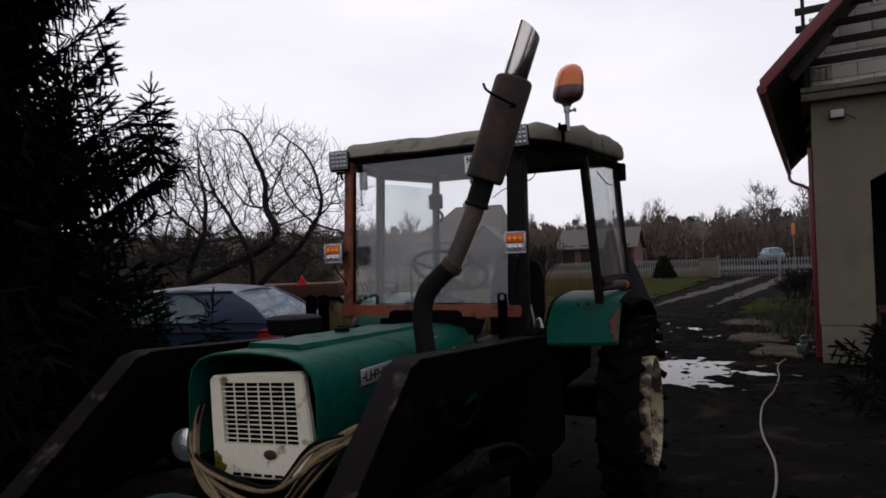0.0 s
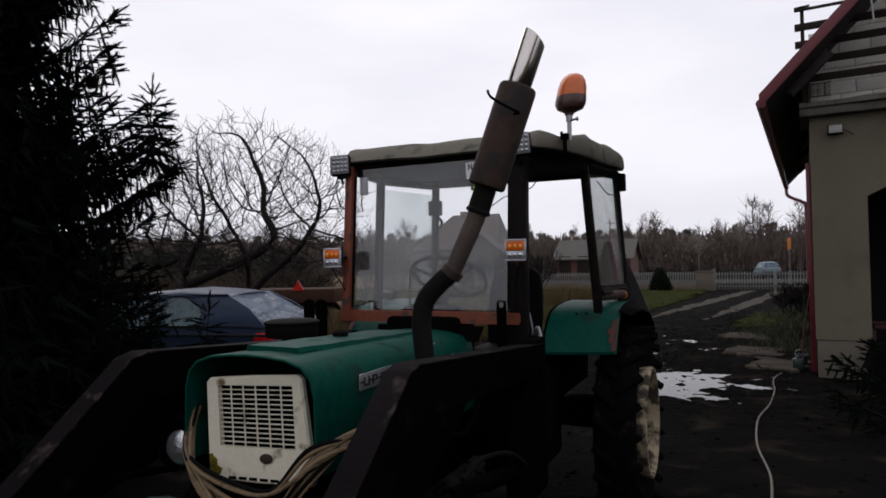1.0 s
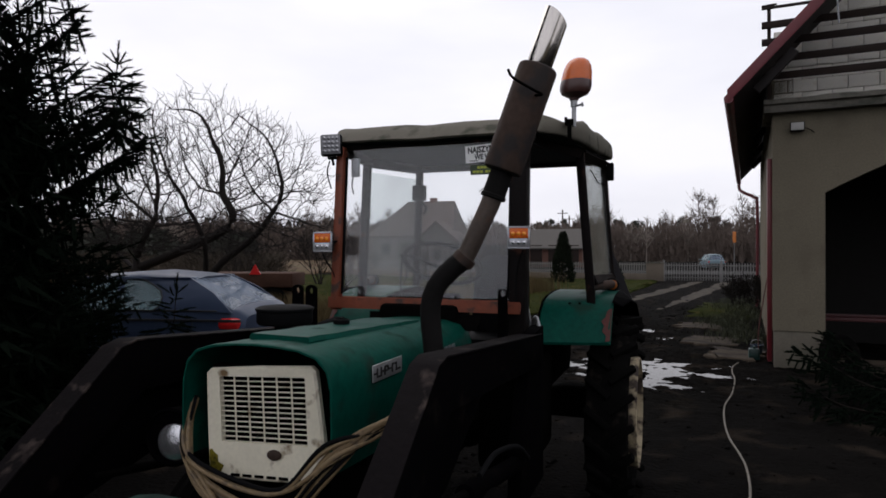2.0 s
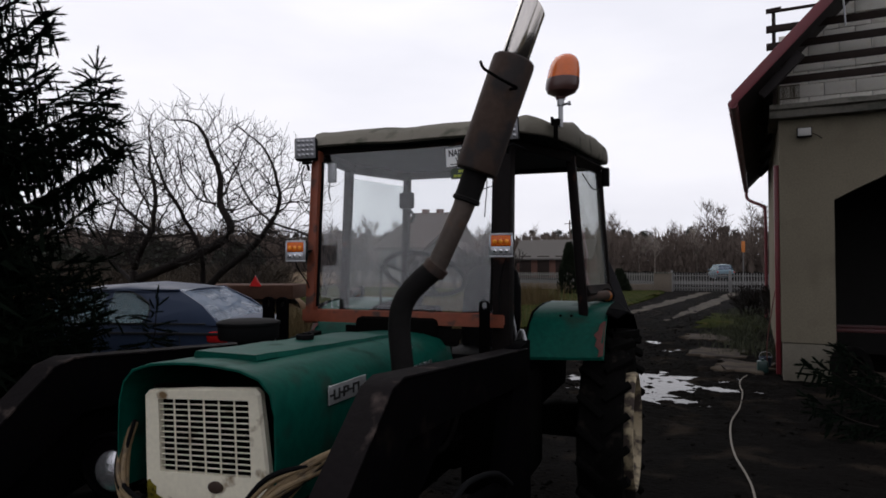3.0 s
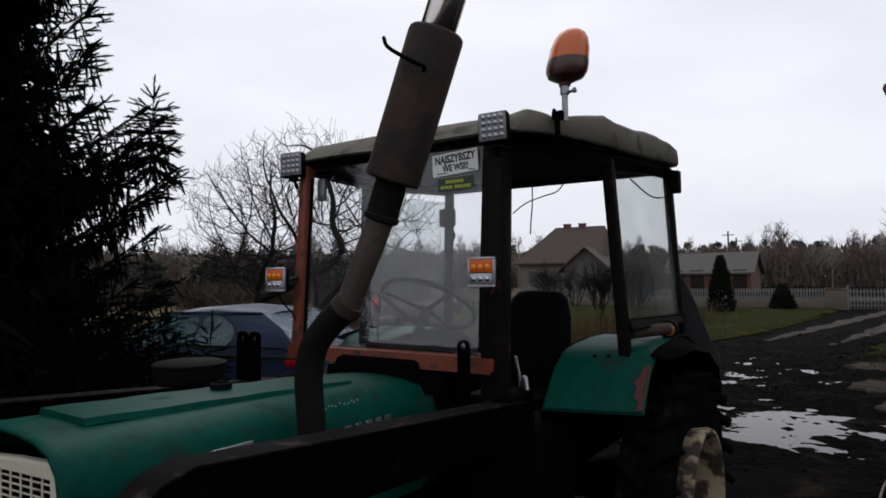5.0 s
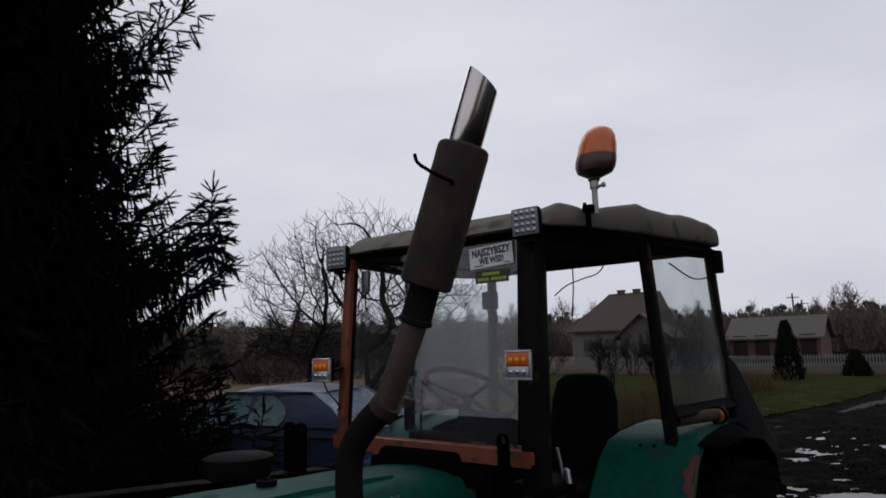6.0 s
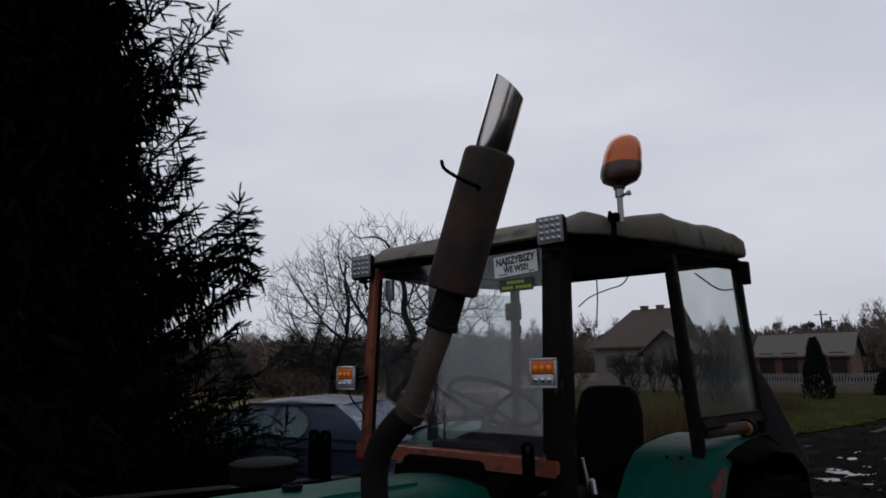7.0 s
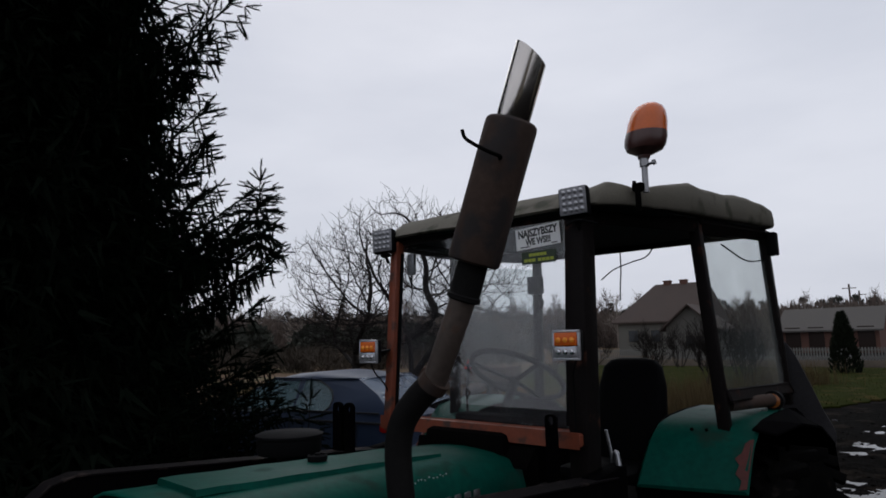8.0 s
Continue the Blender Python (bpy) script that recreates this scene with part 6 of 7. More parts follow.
def bough(out, stems, base, az, length, rise, sag, r, dense, start=0.25, curtain=0.0):
    """One bough: a sagging limb that turns up at its tip, with flat side sprays of short shoots and hanging ones beneath. Poses of shoots go to out, limb lines to stems."""
    h = np.array((math.cos(az), math.sin(az), 0.0))
    lat = np.array((-h[1], h[0], 0.0))
    n = max(4, int(length * dense * 0.72))
    line = []
    for k in range(n + 1):
        s = k / n
        p = base + h * length * s * (1 - 0.06 * s) + np.array((0, 0, rise * length * s - sag * length * math.sin(math.pi * min(1, s * 0.95)) + 0.45 * sag * length * s ** 3))
        line.append(p + lat * 0.04 * length * math.sin(3 * s + az))
    stems.append((line, 0.010 + 0.012 * length, 0.004))
    for k in range(1, n + 1):
        s = k / n
        d = line[k] - line[k - 1]
        d /= np.linalg.norm(d)
        if s < start:
            continue
        for side in (-1, 1):
            L = (0.13 + 0.38 * (1 - s) ** 0.8) * r.uniform(0.7, 1.2)
            w = d * 0.75 + lat * side * 0.85 + np.array((0, 0, r.uniform(-0.25, 0.08)))
            w /= np.linalg.norm(w)
            m = max(1, int(L / 0.095))
            p = line[k] + d * r.uniform(-0.03, 0.03)
            for j in range(m):
                w = w + np.array((0, 0, -0.10)) + d * 0.06 + r.randn(3) * 0.04
                w /= np.linalg.norm(w)
                out.append(frame_of(p, w, r.uniform(0, 6.28), r.uniform(0.85, 1.1)))
                p = p + w * L / m
                cross = np.cross(w, (0, 0, 1.0))
                cross /= max(0.05, np.linalg.norm(cross))
                for q in (-1, 1):
                    out.append(frame_of(p, w * 0.8 + cross * q * 0.75 + np.array((0, 0, r.uniform(-0.25, 0.08))), r.uniform(0, 6.28), r.uniform(0.6, 1.05)))
                if r.rand() < 0.75:
                    out.append(frame_of(p, w * 0.35 + np.array((r.uniform(-0.2, 0.2), r.uniform(-0.2, 0.2), -1.0)), r.uniform(0, 6.28), r.uniform(0.7, 1.5)))
            out.append(frame_of(p, w, r.uniform(0, 6.28), r.uniform(0.9, 1.25)))
        out.append(frame_of(line[k] - d * 0.05, d + np.array((0, 0, r.uniform(-0.05, 0.15))), r.uniform(0, 6.28), r.uniform(0.9, 1.2)))
        for _ in range(3):
            if r.rand() < curtain and s < 0.93:
                p = line[k] + lat * r.uniform(-0.28, 0.28) * (1.1 - s)
                w = np.array((r.uniform(-0.25, 0.25), r.uniform(-0.25, 0.25), -1.0))
                for _ in range(r.randint(2, 5)):
                    out.append(frame_of(p, w, r.uniform(0, 6.28), r.uniform(0.9, 1.3)))
                    p = p + w * 0.10
                    w = w + np.array((r.uniform(-0.15, 0.15), r.uniform(-0.15, 0.15), 0))
        for _ in range(2):
            if s < 0.9 and r.rand() < 0.6:
                out.append(frame_of(line[k], d * 0.3 + lat * r.uniform(-0.3, 0.3) + np.array((0, 0, -1.0)), r.uniform(0, 6.28), r.uniform(1.0, 2.0)))
    for a, u in ((-0.75, 0.1), (-0.4, 0.25), (0, 0.25), (0.4, 0.25), (0.75, 0.1)):
        out.append(frame_of(line[-1], d * math.cos(a) + lat * math.sin(a) + np.array((0, 0, u)), 0, r.uniform(0.9, 1.4)))


def leader(out, stems, tip, r, lean=0.0):
    """An upright bough end: a short leader ringed by rising shoots, wider below."""
    tip = np.array(tip)
    stems.append(([np.array((0, 0, tip[2] - 1.1)), tip * np.array((0.5, 0.5, 1)) - np.array((0, 0, 0.95)), tip - np.array((0.12, 0.05, 0.72)), tip - np.array((0.02, 0, 0.4)), tip - np.array((0, 0, 0.1))], 0.010, 0.004))
    up = np.array((0, 0, 1.0))
    out.append(frame_of(tip - up * 0.14, up, 0, 1.15))
    out.append(frame_of(tip - up * 0.24, up, 0, 1.1))
    for ring, (dz, n, rise, size) in enumerate(((0.20, 5, 0.75, 1.15), (0.30, 6, 0.40, 1.3), (0.38, 8, 0.1, 1.45), (0.47, 9, -0.1, 1.6), (0.56, 10, -0.3, 1.8), (0.66, 10, -0.5, 2.0), (0.76, 11, -0.7, 2.1))):
        for k in range(n):
            a = 6.283 * k / n + ring * 0.6 + r.uniform(-0.2, 0.2)
            w = np.array((math.cos(a), math.sin(a), rise + r.uniform(-0.1, 0.1) * (1 + 6 * lean)))
            p = tip - up * dz + np.array((-lean, lean * 0.3, 0)) * dz + r.uniform(-1, 1, 3) * 0.12 * lean
            if r.rand() < 1.4 * lean:
                continue
            out.append(frame_of(p, w, r.uniform(0, 6), size))
            if ring > 0:
                e = p + w / np.linalg.norm(w) * 0.09 * size
                for q in (-0.7, 0.7):
                    out.append(frame_of(e, w + np.array((-w[1], w[0], -0.15)) * q, 0, 0.8))


def stems_mesh(name, stems, mat, n=5):
    v, t = [], []
    for line, r0, r1 in stems:
        base = len(v)
        for i, p in enumerate(line):
            d = line[min(i + 1, len(line) - 1)] - line[max(i - 1, 0)]
            d = d / max(1e-6, np.linalg.norm(d))
            a = np.cross(d, (0, 0, 1.0) if abs(d[2]) < 0.9 else (1.0, 0, 0))
            a /= np.linalg.norm(a)
            b = np.cross(d, a)
            r = r0 + (r1 - r0) * i / (len(line) - 1)
            for k in range(n):
                c = 2 * math.pi * k / n
                v.append(p + r * (math.cos(c) * a + math.sin(c) * b))
        for i in range(len(line) - 1):
            for k in range(n):
                p, q = base + i * n + k, base + i * n + (k + 1) % n
                t += [(p, q, q + n), (p, q + n, p + n)]
    return np_mesh(name, np.array(v), np.array(t), mat, True)


def inner_mass(r, height, radius, low, full_to, n):
    """The shaded inside of a spruce: many small ragged sprays close to the trunk and limbs."""
    v, t = [], []
    for _ in range(n):
        z = low + (height * 0.96 - low) * r.rand() ** (1.0 if full_to > height else 1.7)
        a = r.uniform(0, 6.283)
        rad = radius * (1 - z / height) ** 1.1 * r.uniform(0.55, 0.93) * r.rand() ** 0.4
        c = np.array((rad * math.cos(a), rad * math.sin(a), z))
        for _ in range(3):
            d = np.array((math.cos(a), math.sin(a), 0)) * 0.10 + r.randn(3) * 0.07 + np.array((0, 0, -0.12))
            s = np.cross(d, r.randn(3))
            s = s / max(0.01, np.linalg.norm(s)) * 0.022
            i = len(v)
            v += [c - s, c + s, c + d + s * 0.3]
            t.append((i, i + 1, i + 2))
    return np.array(v), np.array(t)


def airy(p):
    """Whether foliage grows at a place in the crown: open gaps lie between the tiers of boughs, crossed by hanging strands."""
    q = Vector(p)
    strand = noise.noise(Vector((q.x * 4.5, q.y * 4.5, q.z * 0.7 + 9)))
    cloud = noise.noise(q * 1.5 + Vector((3, 7, 1))) + 0.4 * noise.noise(q * 4.0)
    wave = 0.12 * noise.noise(Vector((q.x * 1.3, q.y * 1.3, 4)))
    if 1.74 + wave < q.z < 2.26 + wave + 0.5 * max(0.0, -q.x - 0.2):
        return strand > 0.06 or cloud < -0.25
    if 2.95 + wave < q.z < 3.20 + wave:
        return cloud < 0.16 or strand > 0.2
    if q.z > 2.2:
        return cloud < 0.36
    return True


def spruce(at, height, radius, label, seed, dense=20, low=0.25, full_to=6.0, fill=72000, face=None, tips=(), low_tips=(), leaders=(), needles=8):
    """A tall spruce: trunk, limbs, a crown of drooping boughs, and a dense inside. Boughs that grow towards face are full, the rest sparser."""
    r = np.random.RandomState(seed)
    ob = thing("spruce_tree", at, label, "tree", "spruces")
    out, stems = [], []
    z = low
    while z < height - 0.3:
        f = 1 - z / height
        reach = radius * (f ** 1.1)
        k = 12 if z < full_to else 6
        a0 = r.uniform(0, 6.28)
        for i in range(k):
            az = a0 + 6.283 * i / k + r.uniform(-0.25, 0.25)
            near = face is None or math.cos(az - face) > -0.2
            L = reach * r.uniform(0.70, 1.0)
            bough(out, stems, np.array((0, 0, z + r.uniform(-0.12, 0.12))), az, L, 0.10 + 0.25 * (1 - f), 0.22 * r.uniform(0.7, 1.3), r, dense if z < min(full_to, 5.4) and near else dense * 0.18, 0.55)
        z += 0.27 if z < full_to else 0.6
    if face is not None:
        out = [m for m in out if airy(m[:3, 3])]
    inside, out = out, []
    for x, y, h in tips:
        dx, dy = x - at[0], y - at[1]
        L = math.hypot(dx, dy) / 0.94
        bough(out, stems, np.array((0, 0, h - 0.20 * L)), math.atan2(dy, dx), L, 0.16, 0.14, r, dense * 1.1, 0.3, 0.5)
    for x, y, h in low_tips:
        dx, dy = x - at[0], y - at[1]
        L = math.hypot(dx, dy) / 0.94
        bough(out, stems, np.array((0, 0, h - 0.10 * L)), math.atan2(dy, dx), L, 0.08, 0.12, r, 13, 0.45)
    for x, y, h, lean in leaders:
        leader(out, stems, (x - at[0], y - at[1], h), r, lean)
    line = [np.array((0.03 * math.sin(k), 0.03 * math.cos(1.7 * k), -0.1 + (height + 0.1) * k / 10)) for k in range(11)]
    tr = new("trunk", stems_mesh("trunk", [(line, 0.17, 0.02)], SPRUCE_BARK, 10))
    tr.parent = ob
    limbs = new("limb_frame", stems_mesh("limb_frame", stems, SPRUCE_BARK, 3))
    tagged(limbs, kind="stuff").parent = ob
    v, t = scatter(*twig_template(needles, seed), inside)
    if out:
        fv, ft = scatter(*twig_template(22, seed + 1, needle=0.021, width=0.006, core=0.0075), out)
        t = np.concatenate([t, ft + len(v)])
        v = np.concatenate([v, fv])
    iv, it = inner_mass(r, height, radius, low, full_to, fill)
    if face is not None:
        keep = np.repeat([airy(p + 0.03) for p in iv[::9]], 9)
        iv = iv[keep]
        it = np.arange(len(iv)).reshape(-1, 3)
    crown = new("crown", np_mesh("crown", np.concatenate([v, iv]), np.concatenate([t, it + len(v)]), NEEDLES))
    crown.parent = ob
    return ob


spruce((-4.25, 2.3, 0.0), 16.5, 2.62, "tall dark spruce with drooping boughs beside the tractor", 3, dense=18, face=0.1,
       tips=((-2.30, 3.8, 4.25), (-2.66, 3.8, 4.05), (-2.66, 3.8, 3.5), (-3.0, 3.8, 3.76), (-2.72, 3.8, 3.15), (-2.7, 3.8, 2.82), (-3.12, 4.5, 2.75), (-2.82, 4.45, 2.45), (-2.82, 3.4, 4.6), (-2.62, 3.5, 5.2), (-2.74, 3.6, 3.9), (-2.90, 3.9, 3.3), (-2.77, 3.7, 3.0), (-2.72, 4.1, 2.6), (-3.12, 4.4, 3.0), (-2.52, 3.6, 4.5), (-2.50, 3.4, 4.9), (-3.05, 4.5, 2.92), (-2.97, 4.5, 2.68), (-2.92, 4.55, 2.45), (-3.3, 4.3, 2.62), (-3.4, 4.2, 3.05), (-3.3, 4.6, 2.05)),
       low_tips=[(x + 0.12 * math.sin(7 * k + 3 * x), y + 0.12 * math.cos(5 * k), 0.22 + 0.17 * k) for k in range(9) for x, y in ((-4.15, 5.25), (-3.65, 4.95), (-3.25, 4.42), (-2.98, 4.05), (-2.7, 3.6))],
       leaders=((-3.03, 4.515, 3.38, 0.0), (-2.72, 4.85, 1.45, 0.28)))

# two spruces out of view, added to hold back sky light
for x, y, h, k in ((-9.5, -4.5, 12, 41), (-9.2, 2.2, 13, 42)):
    spruce((x, y, 0.0), h, 2.4, "unseen spruce added beside the yard to block sky light", k, dense=2, full_to=0.0, fill=9000, needles=2)


# spruce boughs lying by the house
def cut_boughs():
    r = np.random.RandomState(21)
    ob = thing("spruce_cuttings", (3.2, 8.7, -0.06), "cut dark spruce boughs lying on the mud", "branches")
    out, stems = [], []
    for x, y, z, az, L, rise in ((0.70, -0.2, 0.28, 2.8, 1.4, 0.12), (0.65, 0.25, 0.22, 2.3, 1.2, 0.25), (0.45, -0.7, 0.2, 3.3, 1.2, 0.08), (0.75, -1.0, 0.2, 3.8, 1.2, 0.05), (1.1, 0.1, 0.25, 2.6, 1.5, 0.22), (0.9, -0.5, 0.3, 3.1, 1.5, 0.16)):
        bough(out, stems, np.array((x, y, z)), az, L, rise, 0.12, r, 11, 0.12)
    v, t = scatter(*twig_template(12, 5), out)
    v[:, 2] = np.maximum(v[:, 2], 0.0)
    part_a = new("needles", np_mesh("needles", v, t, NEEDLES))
    part_a.parent = ob
    part_b = new("limb_frame", stems_mesh("limb_frame", stems, SPRUCE_BARK, 4))
    tagged(part_b, kind="stuff").parent = ob


cut_boughs()


def bare_tree(name, at, seed, height, trunk_r, mat, label, splits=6, levels=5, spread=0.75, stems=1, group="", lift=0.15, fine=0.0032, lean=0.35, first=0.22):
    """A leafless tree, limb by limb."""
    r = np.random.RandomState(seed)
    ob = thing(name, at, label, "tree", group)
    thick, thin = [], []

    def grow(p, d, length, rad, level):
        n = 5 if level < levels - 1 else 3
        line = [p]
        for k in range(n):
            d = d + r.randn(3) * (0.15 + 0.01 * level) + np.array((0, 0, lift))
            d /= np.linalg.norm(d)
            line.append(line[-1] + d * length / n)
        end = max(fine, rad * 0.45)
        (thick if rad > 0.02 else thin).append((line, rad, end))
        if level >= levels:
            return
        kids = splits if level else splits + 1
        for k in range(kids):
            s = r.uniform(0.30, 1.0) if k else 1.0
            i = min(n, max(1, int(round(s * n))))
            q = line[i]
            side = r.randn(3)
            side -= d * side.dot(d)
            side /= np.linalg.norm(side)
            a = spread * r.uniform(0.5, 1.25)
            nd = d * math.cos(a) + side * math.sin(a)
            grow(q, nd, length * r.uniform(0.50, 0.82), max(fine, (rad + (end - rad) * i / n) * r.uniform(0.5, 0.78)), level + 1)

    for k in range(stems):
        a = 6.28 * k / max(1, stems) + r.uniform(0, 1)
        d = np.array((lean * math.cos(a), lean * math.sin(a), 1.0)) if stems > 1 else np.array((0.05, 0.03, 1.0))
        grow(np.array((0.12 * math.cos(a), 0.12 * math.sin(a), -0.05)), d / np.linalg.norm(d), height * first, trunk_r, 0)
    a = new("trunk", stems_mesh("trunk", thick, mat, 7))
    a.parent = ob
    if thin:
        b = new("branchwork", stems_mesh("branchwork", thin, mat, 3))
        b.parent = ob
    return ob


def apple_tree(at, seed, label):
    """A spreading old fruit tree: two leaning trunks whose limbs fork outwards until they fill a wide dome, with short rising twigs."""
    r = np.random.RandomState(seed)
    ob = thing("apple_tree", at, label, "tree")
    goal = []
    while len(goal) < 7000:
        u = r.uniform(-1, 1, 3)
        d = np.linalg.norm(u)
        if np.sum(np.abs(u) ** 2.8) < 1:
            bump = 1 + 0.10 * math.sin(7 * math.atan2(u[0], u[2] + 0.3) + 1)
            goal.append((0.45 + 2.85 * u[0], 1.9 * u[1], 2.3 + (2.25 * bump if u[2] > 0 else 0.80) * u[2]))
    goal = np.array(goal)
    nodes, up = [], []

    def stem(points, n):
        last = -1
        path = smooth_path(points, n)
        for p in path:
            nodes.append(np.array(p, dtype=float))
            up.append(last)
            last = len(nodes) - 1

    stem([(-0.85, 0, -0.05), (-0.90, 0, 0.7), (-0.98, 0.02, 1.35), (-1.12, 0.05, 1.75)], 4)
    stem([(0.10, 0.1, -0.05), (0.35, 0.1, 0.6), (0.85, 0.08, 1.15), (1.30, 0.05, 1.55)], 4)
    for i, points in ((7, ((-1.5, 0.2, 1.45), (-2.1, 0.3, 1.75))), (9, ((-0.7, -0.1, 1.85), (-0.25, -0.2, 2.35))), (20, ((0.95, -0.2, 1.75), (0.85, -0.4, 2.3))), (24, ((1.9, 0.1, 1.95), (2.3, 0.2, 2.5))), (26, ((1.15, 0.2, 2.1), (0.95, 0.3, 2.8)))):
        i = min(i, len(nodes) - 1)
        for p in smooth_path([tuple(nodes[i])] + list(points), 5)[1:]:
            nodes.append(np.array(p, dtype=float))
            up.append(i)
            i = len(nodes) - 1
    alive = np.ones(len(goal), bool)
    step = 0.12
    near = np.full(len(goal), 9e9)
    who = np.zeros(len(goal), int)
    fresh = list(range(len(nodes)))
    for _ in range(90):
        q = np.array([nodes[i] for i in fresh])
        dist = np.linalg.norm(goal[:, None, :] - q[None], axis=2)
        best = dist.argmin(1)
        nearer = dist.min(1) < near
        near[nearer] = dist.min(1)[nearer]
        who[nearer] = np.array(fresh)[best[nearer]]
        alive &= near > 0.17
        pull = collections.defaultdict(list)
        for i in np.nonzero(alive & (near < 2.2))[0]:
            pull[who[i]].append(goal[i] - nodes[who[i]])
        fresh = []
        for i, ds in pull.items():
            d = sum(v / np.linalg.norm(v) for v in ds)
            back = nodes[i] - nodes[up[i]] if up[i] >= 0 else np.array((0, 0, 1.0))
            d = d / max(1e-6, np.linalg.norm(d)) + 0.55 * back / max(1e-6, np.linalg.norm(back)) + r.randn(3) * 0.17
            nodes.append(nodes[i] + d / np.linalg.norm(d) * step)
            up.append(i)
            fresh.append(len(nodes) - 1)
        if not fresh:
            break
    kids = collections.defaultdict(list)
    load = np.ones(len(nodes))
    for i in range(len(nodes) - 1, 0, -1):
        if up[i] >= 0:
            kids[up[i]].append(i)
            load[up[i]] += load[i]
    rad = np.minimum(0.135, 0.0042 + 0.0018 * np.maximum(0, load - 1) ** 0.53)
    thick, thin = [], []

    def run(i):
        line, first = [nodes[up[i]] if up[i] >= 0 else nodes[i]], i
        side = []
        while True:
            line.append(nodes[i])
            c = sorted(kids[i], key=lambda j: -load[j])
            side += c[1:]
            if not c:
                break
            i = c[0]
        if len(line) > 2:
            (thick if rad[first] > 0.02 else thin).append((line, rad[first], 0.0042))
        for j in side:
            run(j)

    for i in range(len(nodes)):
        if up[i] < 0:
            run(i)
    for i in range(len(nodes)):
        if load[i] < 25 and nodes[i][2] > 1.3:
            for _ in range(1 if r.rand() < 0.75 else 0):
                out = nodes[i] - np.array((0.5, 0, 1.9))
                d = r.randn(3) * 0.75 + out / np.linalg.norm(out) * 0.7 + np.array((0, 0, 0.45))
                d /= np.linalg.norm(d)
                line, n = [nodes[i]], r.randint(2, 5)
                for _ in range(n):
                    d = d + r.randn(3) * 0.16 + np.array((0, 0, 0.07))
                    d /= np.linalg.norm(d)
                    line.append(line[-1] + d * r.uniform(0.06, 0.12))
                thin.append((line, 0.0046, 0.0030))
    new("trunk", stems_mesh("trunk", thick, BARK, 7)).parent = ob
    new("branchwork", stems_mesh("branchwork", thin, BARK, 3)).parent = ob


apple_tree((-8.2, 10.6, 0.0), 11, "bare spreading apple tree with many fine twigs")
bare_tree("sapling", (-4.95, 18.9, 0.0), 4, 4.4, 0.045, BARK, "young bare fruit tree on the lawn", splits=5, levels=4, spread=0.5, group="young fruit trees", fine=0.005)
bare_tree("sapling", (-7.9, 22.5, 0.0), 5, 4.6, 0.045, BARK, "young bare fruit tree on the lawn", splits=4, levels=4, spread=0.55, group="young fruit trees", fine=0.005)
bare_tree("sapling", (-10.2, 26.0, 0.0), 6, 5.0, 0.05, BARK, "young bare fruit tree on the lawn", splits=5, levels=4, spread=0.5, group="young fruit trees", fine=0.005)
bare_tree("shrub", (-12.5, 25.0, 0.0), 7, 4.8, 0.04, BARK, "tangled bare shrub behind the lawn", splits=3, levels=4, spread=0.6, stems=6, group="bare shrubs", lean=0.6, fine=0.006)
bare_tree("shrub", (-15.5, 28.0, 0.0), 9, 5.4, 0.04, BARK, "tangled bare shrub behind the lawn", splits=3, levels=4, spread=0.6, stems=6, group="bare shrubs", lean=0.6, fine=0.006)
for x, y, k in ((-7.5, 30.0, 21), (-10.5, 34.0, 22), (-13.5, 38.0, 23), (-6.2, 27.0, 24)):
    bare_tree("shrub", (x, y, 0.0), k, 4.2, 0.035, BARK, "tangled bare shrub before the far house", splits=3, levels=4, spread=0.6, stems=5, group="bare shrubs", lean=0.6, fine=0.008)
bare_tree("shrub", (-19.5, 27.0, 0.0), 10, 5.0, 0.04, BARK, "tangled bare shrub behind the lawn", splits=3, levels=4, spread=0.6, stems=6, group="bare shrubs", lean=0.6, fine=0.006)
bare_tree("shrub", (3.5, 20.5, -0.05), 12, 2.0, 0.02, BARK, "low bare shrub beside the house", splits=4, levels=4, spread=0.7, stems=6, group="bare shrubs", lean=0.8, fine=0.005)
bare_tree("shrub", (3.0, 22.5, -0.05), 13, 1.9, 0.02, BARK, "low bare shrub beside the house", splits=4, levels=4, spread=0.7, stems=6, group="bare shrubs", lean=0.8, fine=0.005)


def thuja(at, h, w, seed, label):
    """A small cone of dense upright sprays."""
    r = np.random.RandomState(seed)
    ob = thing("conifer", at, label, "tree", "garden conifers")
    out = []
    for _ in range(1500):
        z = h * r.rand() ** 0.8
        a = r.uniform(0, 6.28)
        rad = w * (1 - z / h) ** 0.75 * r.uniform(0.55, 1.05)
        p = np.array((rad * math.cos(a), rad * math.sin(a), z))
        out.append(frame_of(p, np.array((math.cos(a) * 0.6, math.sin(a) * 0.6, 1.0)), r.uniform(0, 6), r.uniform(0.6, 1.2)))
    v, t = scatter(*twig_template(14, seed, 0.0, 0.22, 0.06, 0.03, 0.03), out)
    c = new("crown", np_mesh("crown", v, t, THUJA))
    c.parent = ob
    s = new("trunk", stems_mesh("trunk", [([np.array((0, 0, 0.0)), np.array((0, 0, h * 0.9))], 0.05, 0.01)], BARK, 6))
    s.parent = ob


thuja((-4.57, 34.5, -0.05), 2.6, 0.66, 1, "dark pointed conifer on the lawn")
thuja((-2.42, 38.5, -0.05), 1.15, 0.62, 2, "low round dark conifer by the fence")


